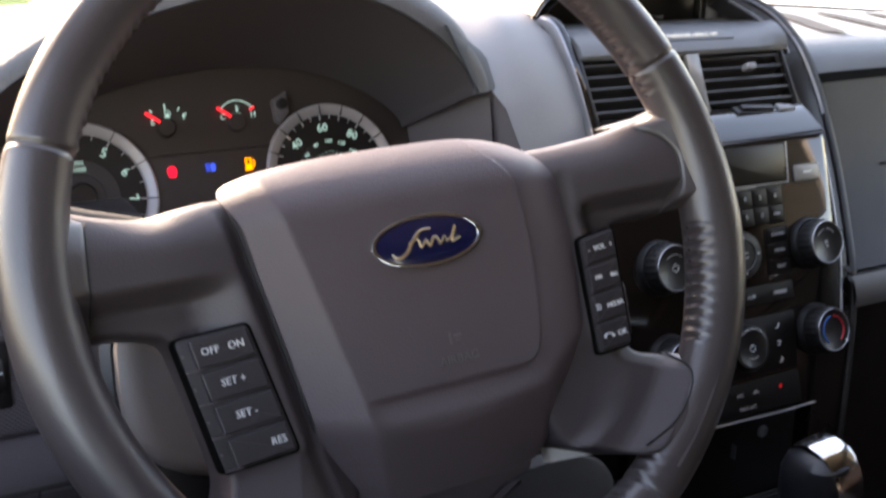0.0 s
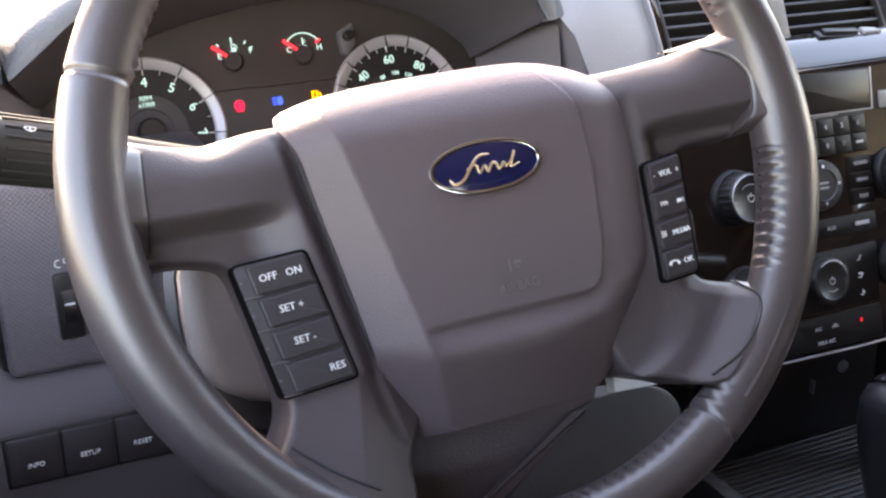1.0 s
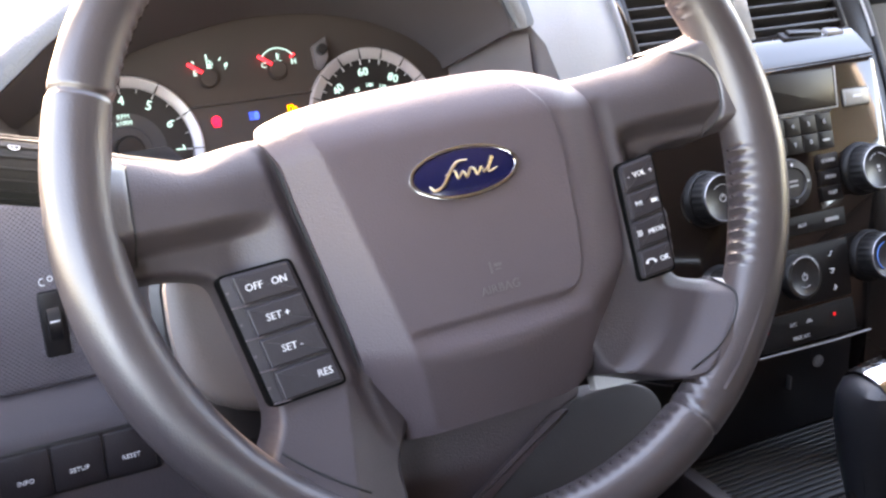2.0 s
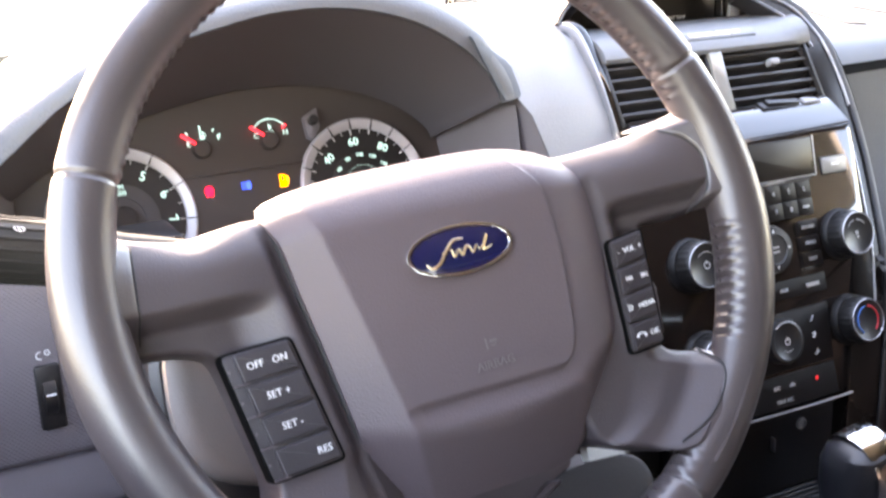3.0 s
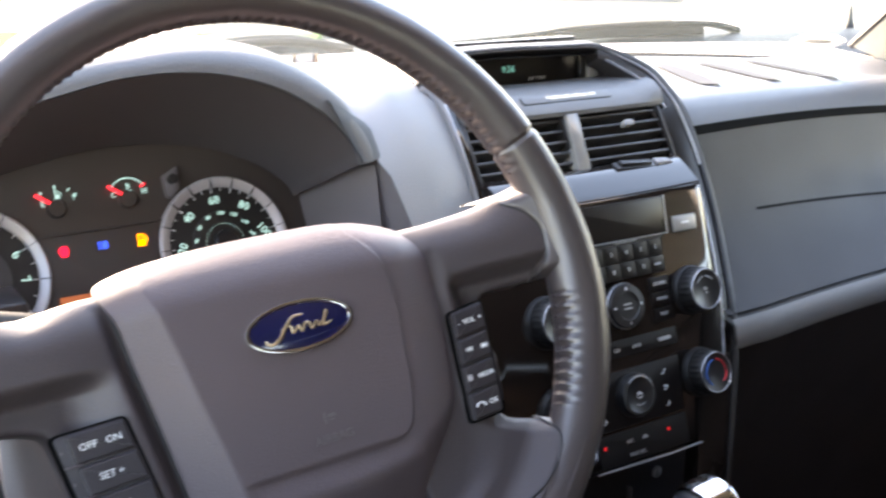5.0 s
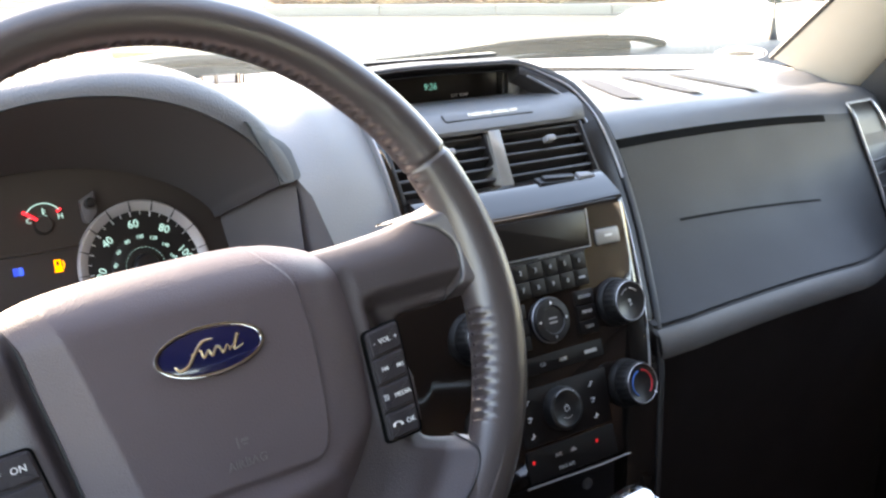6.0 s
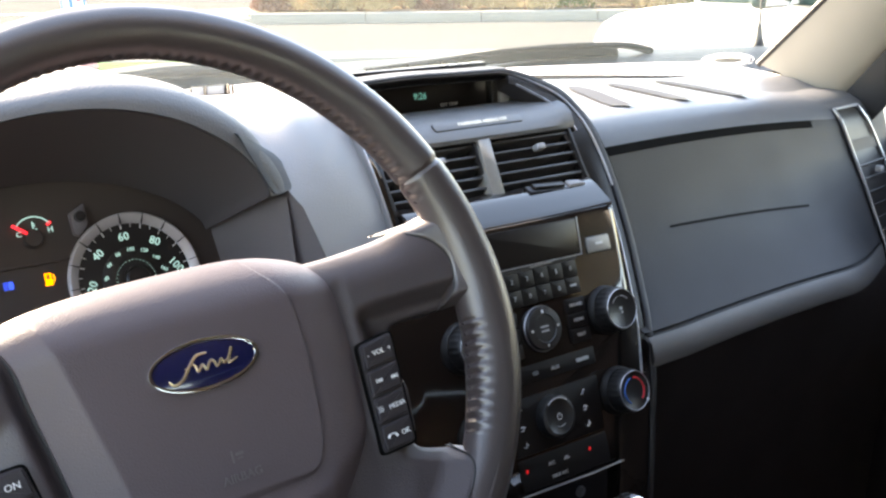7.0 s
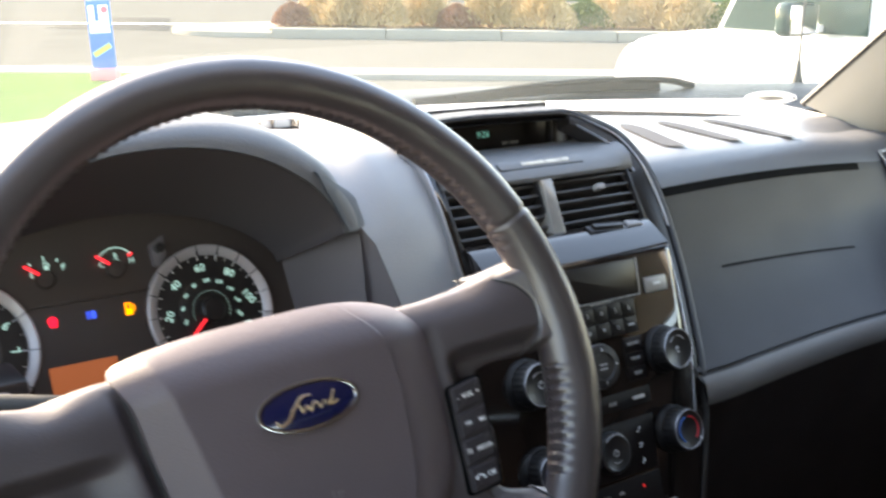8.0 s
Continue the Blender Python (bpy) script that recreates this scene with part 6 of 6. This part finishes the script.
def cowl():
    c = thing("cowl", Matrix.Translation((0.4, 1.35, 1.2)), "black plastic cowl at the windscreen's foot", "cowl")
    part("grille", moved(sheet(lambda x, v: Vector((x, glass_base(x) + 0.004 + (1.52 - 0.35 * (x - 0.6) ** 2 - glass_base(x)) * v, 1.234 + 0.018 * math.sin(math.pi * 0.9 * v))), lin(-0.4, 1.5, 40), lin(0, 1, 6), 0.01), Matrix.Translation((-0.4, -1.35, -1.2))), COWL_M, c)
    rows = []
    for x in lin(0.08, 0.56, 24):
        h = interp(x, [(0.08, 1.242), (0.14, 1.257), (0.22, 1.27), (0.3407, 1.2772), (0.3718, 1.2785), (0.4279, 1.2765), (0.4853, 1.2605), (0.5195, 1.25), (0.56, 1.238)])
        y = glass_base(x) + 0.02
        rows.append([Vector((x, y, 1.236)), Vector((x, y + 0.004, h - 0.012)), Vector((x, y + 0.012, h - 0.002)), Vector((x, y + 0.022, h)), Vector((x, y + 0.05, h - 0.001)), Vector((x, y + 0.1, 1.24))])
    part("cowl_ridge", moved(loft(rows), Matrix.Translation((-0.4, -1.35, -1.2))), RIDGE_M, c, "grey-green ridge with windscreen reflection in its colour")
    for k in range(9):
        x = 0.12 + 0.045 * k
        y = glass_base(x) + 0.022
        part("rib", moved(box(x - 0.002, x + 0.002, y - 0.004, y + 0.006, 1.24, 1.25, 0.001), Matrix.Translation((-0.4, -1.35, -1.2))), COWL_M, c)
    return c


# ridge colour lifted to grey-green to include the reflection in the windscreen
RIDGE_M = mat("reflecting_cowl_plastic", (0.026, 0.031, 0.029), 0.6, grain=0.3, spec=0.1, blotch=0.5, blotch_scale=9)
COWL_M = mat("weathered_black_plastic", (0.006, 0.0075, 0.0075), 0.5, grain=0.3, spec=0.08)
cowl()


def wiper(pts, blade, name="wiper"):
    w = thing("windscreen_wiper", Matrix.Translation(pts[0]), "black windscreen wiper resting at the glass", "wiper", "windscreen wipers")
    inv = Matrix.Translation(-Vector(pts[0]))
    part("arm", moved(tube(smooth_path(pts, 16), [0.003 + 0.0035 * k / 15 for k in range(16)], 8), inv), WIPER_M, w)
    part("blade", moved(ribbon(smooth_path(blade, 14), 0.018, 0.009, (0, 0.3, 1)), inv), WIPER_M, w, "rubber blade")


WIPER_M = mat("wiper_black", (0.005, 0.006, 0.006), 0.55, spec=0.08)
wiper([(0.72, 1.28, 1.256), (0.86, 1.275, 1.2655), (1.0, 1.25, 1.269), (1.11, 1.225, 1.266), (1.17, 1.22, 1.254)], [(0.66, 1.3, 1.247), (0.85, 1.285, 1.256), (1.0, 1.26, 1.258), (1.1, 1.23, 1.258)])
wiper([(-0.02, 1.235, 1.2455), (0.15, 1.27, 1.262), (0.3, 1.295, 1.27), (0.42, 1.3, 1.268), (0.5, 1.3, 1.254)], [(-0.25, 1.145, 1.2385), (-0.155, 1.186, 1.2365), (-0.1, 1.208, 1.2365), (-0.04, 1.228, 1.2385), (0.02, 1.245, 1.242), (0.2, 1.28, 1.256), (0.4, 1.295, 1.256)])

PALE_BLUE = mat("pale_blue_print", (0.16, 0.21, 0.29), 0.5)


def paper():
    m = bpy.data.materials.new("thin_white_paper")
    m.use_nodes = True
    nt = m.node_tree
    b = nt.nodes["Principled BSDF"]
    b.inputs["Base Color"].default_value, b.inputs["Roughness"].default_value = (0.8, 0.8, 0.8, 1), 0.6
    back, mix = nt.nodes.new("ShaderNodeBsdfTranslucent"), nt.nodes.new("ShaderNodeMixShader")
    back.inputs[0].default_value = (0.75, 0.77, 0.8, 1)
    nt.links.new(b.outputs[0], mix.inputs[1])
    nt.links.new(back.outputs[0], mix.inputs[2])
    nt.links.new(mix.outputs[0], nt.nodes["Material Output"].inputs[0])
    return m


def sticker():
    p = screen_point(1.128, 0.045)
    along, rise = (screen_point(1.138, 0.045) - p).normalized(), (screen_point(1.128, 0.2) - p).normalized()
    out = along.cross(rise)
    m = Matrix((along, rise, out)).transposed().to_4x4()
    m.translation = p - out * 0.0012 if out.y > 0 else p + out * 0.0012
    s = thing("inspection_sticker", m, "small oval white label stuck on the windscreen", "sticker")
    part("disc", lathe([(0.0005, 0), (0.042, 0), (0.042, 0.0003), (0.0005, 0.0003)], 36, Matrix.Diagonal((1.0, 0.46, 1, 1))), paper(), s)
    part("centre_mark", lathe([(0.0005, 0.0003), (0.024, 0.0003), (0.024, 0.0006), (0.0005, 0.0006)], 24, Matrix.Diagonal((1.0, 0.3, 1, 1))), TAG, s, "white oval centre")
    part("ring_mark", loft([[Vector(((0.038 + 0.0022 * math.cos(p)) * math.cos(a), (0.038 + 0.0022 * math.cos(p)) * 0.44 * math.sin(a), 0.0004 + 0.0003 * math.sin(p))) for p in (0, 1.57, 3.14, 4.71)] for a in [2 * math.pi * k / 40 for k in range(40)]], loop=True), PALE_BLUE, s, "pale blue ring")


sticker()

def serial_plaque():
    p = thing("serial_plaque", Matrix.Translation((0.2535, 0.95, 1.2855)) @ pose(0, 0, 0, 0, 0, -3), "pale upright plate between dark posts on the dashboard top", "plaque")
    part("holder", plate([(-0.0225, -0.001), (-0.013, -0.007), (0.0, -0.006), (0.0225, -0.0005), (0.0225, 0.004), (-0.0225, 0.004)], -0.0055, 0.0006, 0.001, 0.0004), DASH_DARK, p, "dark plastic holder")
    for x0, x1 in ((-0.0205, -0.0085), (-0.0068, 0.0125)):
        part("plate", box(x0, x1, 0.0, 0.0012, 0.0004, 0.0088, 0.0004), TAG, p, "pale plate")
        part("top_edge", box(x0, x1, -0.0004, 0.0016, 0.0088, 0.0096), BLACK, p, "dark top edge")
    for x, w, h in ((-0.0222, 0.0014, 0.0082), (-0.0089, 0.0011, 0.0095), (-0.0066, 0.0009, 0.009), (0.0125, 0.0026, 0.0085), (0.0165, 0.0018, 0.0092), (0.0205, 0.0022, 0.0078)):
        part("post", box(x, x + w, -0.001, 0.003, 0.0, h, 0.0004), BLACK, p, "dark post")


serial_plaque()


# ---- outside ----
STREET = pose(0, 0, 0, 0, 0, -35)     # local x along the street, local y away from the car
GRASS_M = mat("grass", (0.058, 0.095, 0.034), 1.0, grain=0.6, grain_scale=60, blotch=0.4, blotch_scale=1.5, spec=0.0)
ASPHALT = mat("asphalt", (0.076, 0.076, 0.07), 1.0, grain=0.4, grain_scale=120, blotch=0.15, blotch_scale=0.8, spec=0.0)
ASPHALT_DARK = mat("dark_asphalt", (0.058, 0.058, 0.054), 1.0, grain=0.4, grain_scale=120, blotch=0.15, blotch_scale=0.8, spec=0.0)
CONCRETE = mat("concrete", (0.2, 0.19, 0.165), 1.0, grain=0.3, grain_scale=90, blotch=0.12, blotch_scale=2, spec=0.0)
WHITE_PAINT = mat("white_paint", (0.5, 0.5, 0.49), 0.4, coat=0.15)
MULCH = mat("planting_bed", (0.12, 0.09, 0.06), 1.0, grain=0.6, grain_scale=40, blotch=0.3, blotch_scale=3, spec=0.0)
solo("ground", box(-400, 400, -400, 400, -0.3, -0.02), ASPHALT, "grey asphalt ground", "ground", "structure")
solo("lawn_strip", moved(box(-60, -2.2, 4, 14.6, -0.1, 0.05, 0.02), STREET), GRASS_M, "mown grass strip beside the street", "grass", "structure")
solo("pavement", moved(box(-60, 60, 14.65, 15.5, -0.1, 0.06, 0.02), STREET), CONCRETE, "pale concrete pavement strip", "pavement", "structure")
solo("far_lawn", moved(box(-60, 60, 52, 90, -0.1, 0.1, 0.02), STREET), GRASS_M, "grass across the far roadway", "grass", "structure")
solo("road_patch", plate([(7.75, 26.8), (9.83, 24.39), (12.27, 30.18), (11.09, 31.53)], -0.018, -0.011, 0, 0.001), ASPHALT_DARK, "darker asphalt strip across the road", "road", "structure")
solo("road_line", moved(box(-60, 1.5, 28.5, 28.7, -0.1, -0.005), STREET), WHITE_PAINT, "worn white road line", "road line", "structure")


def island():
    i = thing("traffic_island", STREET @ at(1.2, 25, 0, -3), "planted traffic island with a pale concrete kerb", "traffic island", kind="structure")
    out = [(-7.2, 0.0), (-6.2, -1.6), (-4.5, -1.95), (30, -1.95), (30, 3.5), (-4.5, 3.0), (-6.5, 1.8)]
    part("kerb_base", plate(out, -0.1, 0.1, 1.2, 0.03), CONCRETE, i, "pale concrete nose")
    part("bed", plate([(-4.6, -1.6), (29, -1.6), (29, 3.1), (-4.6, 2.6)], 0.05, 0.16, 0.5, 0.05), MULCH, i, "brown planting bed")
    for k in range(14):
        x0 = -4.4 + k * 2.4
        part("kerbstone", box(x0 + 0.01, x0 + 2.39, -2.0, -1.68, -0.1, 0.19, 0.02), CONCRETE, i)


island()


def blades(seed, r, h, count, wide, lean):
    """A rounded clump of many fine leaves, denser inside, with loose ends outside."""
    rnd = random.Random(seed)
    bm = bmesh.new()
    for _ in range(count):
        a, q = rnd.uniform(0, 2 * math.pi), rnd.random() ** 0.5
        lift = rnd.random() ** 0.8
        out = Vector((math.cos(a), math.sin(a), 0))
        wav = 1 + 0.22 * math.sin(3 * a + seed) + 0.12 * math.sin(7 * a + 2 * seed)
        c = out * r * q * wav * math.sqrt(max(0.05, 1 - lift * lift * 0.9)) + Vector((0, 0, h * (0.08 + 0.85 * lift) * (1 - 0.25 * q)))
        d = (out * lean * rnd.uniform(0.2, 1.0) + Vector((rnd.uniform(-0.5, 0.5), rnd.uniform(-0.5, 0.5), rnd.uniform(0.3, 1.2)))).normalized() * rnd.uniform(0.07, 0.2) * (0.6 + 0.6 * lean)
        side = d.cross(Vector((rnd.uniform(-1, 1), rnd.uniform(-1, 1), rnd.uniform(-1, 1)))).normalized() * wide * rnd.uniform(0.6, 1.3)
        v = [bm.verts.new(p) for p in (c - d * 0.5, c + side, c + d * 0.6 + Vector((0, 0, -0.02)), c - side)]
        bm.faces.new(v)
    return bm


TAN = mat("dry_grass_leaf", (0.42, 0.31, 0.17), 0.8, blotch=0.35, blotch_scale=5, spec=0.0)
OLIVE = mat("olive_leaf", (0.12, 0.14, 0.055), 0.7, blotch=0.4, blotch_scale=6, spec=0.0)
RUSSET = mat("russet_leaf", (0.25, 0.14, 0.095), 0.7, blotch=0.4, blotch_scale=6, spec=0.0)


def shrub(seed, r, h, leaf, lean, label):
    s = thing("shrub", at(0, 0, 0.15), label, "shrub", "island shrubs")
    part("stems", merge(*[tube([(0, 0, 0), (0.25 * r * math.cos(a), 0.25 * r * math.sin(a), 0.3 * h), (0.4 * r * math.cos(a + 0.4), 0.4 * r * math.sin(a + 0.4), 0.6 * h)], [0.02, 0.014, 0.006], 6) for a in (0.3, 1.7, 2.9, 4.1, 5.4)]), RUSSET, s)
    part("foliage", blades(seed, r, h, 2600, 0.016, lean), leaf, s, smooth=0)
    return s


kinds = [shrub(1, 0.75, 0.95, TAN, 1.0, "clump of dry tan ornamental grass"), shrub(2, 0.7, 0.7, OLIVE, 0.5, "low olive green shrub"), shrub(3, 0.5, 0.6, RUSSET, 0.5, "small russet brown shrub")]
rnd = random.Random(11)
spots = []
for k in range(22):
    spots.append((-4.2 + k * 0.72 + rnd.uniform(-0.2, 0.2), -0.7 + rnd.uniform(-0.5, 0.9), rnd.choice((0, 0, 1, 2)) if 12 > k else rnd.choice((0, 1, 2, 2))))
used = set()
for x, y, kd in spots:
    m = STREET @ at(1.2, 25, 0, -3) @ at(x, y, 0.15, rnd.uniform(0, 360))
    if kd in used:
        copy_thing(kinds[kd], m)
    else:
        kinds[kd].matrix_basis = m
        used.add(kd)


def aerial():
    a = thing("aerial", Matrix.Translation((1.447, 1.215, 1.243)), "thin black whip aerial standing on the car's front wing", "aerial")
    part("base", lathe([(0.012, -0.03), (0.011, 0.0), (0.006, 0.02), (0.0035, 0.04), (0.0005, 0.04)], 20), RUBBER, a, "black rubber base")
    part("whip", tube([(0, 0, 0.03), (0.004, 0, 0.25), (0.01, 0, 0.62)], [0.0022, 0.0016, 0.0012], 8), RUBBER, a)


aerial()
solo("front_wing", sheet(lambda x, v: Vector((x, 1.0 + 0.75 * v, 1.212 - 0.05 * v - 0.35 * max(0.0, x - 1.35) ** 2)), lin(1.16, 1.6, 10), lin(0, 1, 8), 0.01), COWL_M, "dark front wing of the car", "wing", "structure")


def sign():
    s = thing("pavement_sign", Matrix.Translation((4.52, 13.62, 0.05)) @ pose(0, 0, 0, 0, -3, -35) @ Matrix.Diagonal((0.94, 1, 0.96, 1)), "narrow blue and white upright advertising sign on the grass", "sign")
    board = part("board", box(-0.155, 0.155, -0.02, 0.02, 0.08, 1.015, 0.01), SIGN_BLUE, s, "blue board")
    part("white_panel", box(-0.13, 0.13, -0.0235, -0.0205, 0.6, 0.95), TAG, board, "white panel")
    part("blue_bars", merge(box(-0.05, 0.0, -0.026, -0.0236, 0.75, 0.95)), SIGN_BLUE, board)
    part("green_bar", moved(box(-0.13, 0.13, -0.0236, -0.0205, -0.035, 0.035), Matrix.Translation((0, 0, 0.38)) @ pose(0, 0, 0, 0, -28, 0)), SIGN_GREEN, board, "yellow-green slanted bar")
    part("red_mark", lathe([(0.0005, 0), (0.045, 0), (0.045, 0.003), (0.0005, 0.003)], 24, Matrix.Translation((0.08, -0.0237, 0.89)) @ pose(0, 0, 0, 90)), LAMP_PINK, board, "red round mark")
    part("foot", box(-0.17, 0.17, -0.12, 0.12, -0.02, 0.15, 0.02), SIGN_RED, s, "faded red foot")
    return s


SIGN_BLUE = mat("sign_blue", (0.03, 0.13, 0.5), 0.5)
SIGN_GREEN = mat("sign_green", (0.35, 0.5, 0.08), 0.5)
SIGN_RED = mat("sign_red", (0.5, 0.2, 0.2), 0.6)
LAMP_PINK = mat("sign_pink", (0.6, 0.12, 0.16), 0.5)
sign()


def parked_car():
    c = thing("parked_car", Matrix.Translation((6.0, 3.9, -0.02)), "white parked car with tinted windows", "car")
    prof = [(2.28, 0.35), (2.33, 0.5), (2.33, 0.7), (2.3, 0.82), (2.24, 0.9), (2.12, 0.96), (1.9, 1.0), (1.65, 1.03), (1.5, 1.045), (-2.1, 1.06), (-2.3, 0.9), (-2.32, 0.4), (-2.2, 0.28), (2.2, 0.28)]
    rings = []
    for x, k in ((0.0, 0.93), (0.04, 0.97), (0.14, 0.995), (0.9, 1.0), (1.68, 0.995), (1.78, 0.97), (1.82, 0.93)):
        rings.append([Vector((x, y * (0.97 + 0.03 * k), 0.28 + (z - 0.28) * (k if z > 0.7 else 1.0))) for y, z in prof])
    part("body", loft(rings), WHITE_PAINT, c, "white painted body")
    gh = [(1.5, 1.0), (1.2, 1.58), (0.95, 1.66), (-1.6, 1.6), (-2.15, 1.02)]
    part("roof", loft([[Vector((x, y * k, 1.0 + (z - 1.0) * k)) for y, z in gh] for x, k in ((0.1, 0.96), (0.2, 0.985), (0.9, 1.0), (1.62, 0.985), (1.72, 0.96))]), WHITE_PAINT, c, "white roof")
    glass_o = [(1.36, 1.06), (1.13, 1.5), (0.2, 1.54), (0.2, 1.06)]
    part("side_window", loft([[Vector((x, y, z)) for y, z in glass_o] for x in (0.088, 0.1)]), CAR_GLASS, c, "green tinted window")
    part("side_window", loft([[Vector((x, y - 1.36 if y > 0 else y - 1.2, z)) for y, z in ((-0.0, 1.06), (0.9, 1.06), (0.9, 1.5), (-0.0, 1.5))] for x in (0.088, 0.1)]), CAR_GLASS, c, "green tinted window")
    ws = [Vector((x, y, z)) for x, y, z in ((0.2, 1.47, 1.04), (1.6, 1.47, 1.04), (1.52, 1.21, 1.56), (0.28, 1.21, 1.56))]
    bm = bmesh.new()
    bm.faces.new([bm.verts.new(v + Vector((0, 0.02, 0.012))) for v in ws])
    bmesh.ops.solidify(bm, geom=bm.faces[:], thickness=0.01)
    part("windscreen", bm, CAR_GLASS, c, "green tinted windscreen")
    m = part("door_mirror", box(-0.34, -0.03, 0.48, 0.61, 1.05, 1.27, 0.05, 4), CAR_GLASS, c, "dark door mirror")
    part("mirror_glass", box(-0.32, -0.05, 0.472, 0.482, 1.07, 1.25, 0.01), CHROME, m, "mirror glass")
    part("mirror_arm", box(-0.06, 0.09, 0.52, 0.58, 1.07, 1.12, 0.01), WHITE_PAINT, m)
    part("headlamp", box(0.03, 0.4, 2.1, 2.3, 0.66, 0.8, 0.03, 3), LAMP_GLASS, c, "clear headlamp")
    part("bumper", box(0.0, 1.82, 2.15, 2.36, 0.3, 0.55, 0.04, 3), WHITE_PAINT, c, "white bumper")
    for x in (-0.005, 1.6):
        for y in (1.45, -1.4):
            ax = Matrix.Translation((x, y, 0.34)) @ pose(0, 0, 0, 0, 90, 0)
            w = part("wheel", lathe([(0.22, 0.0), (0.33, 0.0), (0.345, 0.03), (0.345, 0.19), (0.33, 0.22), (0.22, 0.22)], 36, ax), RUBBER, c, "black tyre")
            part("rim", lathe([(0.0005, 0.03), (0.1, 0.02), (0.21, 0.01), (0.222, 0.0), (0.222, 0.2), (0.0005, 0.2)], 24, ax), SATIN, w, "silver rim")
    return c


CAR_GLASS = mat("tinted_car_glass", (0.03, 0.05, 0.047), 0.12, spec=0.25)
LAMP_GLASS = mat("headlamp_glass", (0.12, 0.13, 0.13), 0.15, coat=0.8)
parked_car()
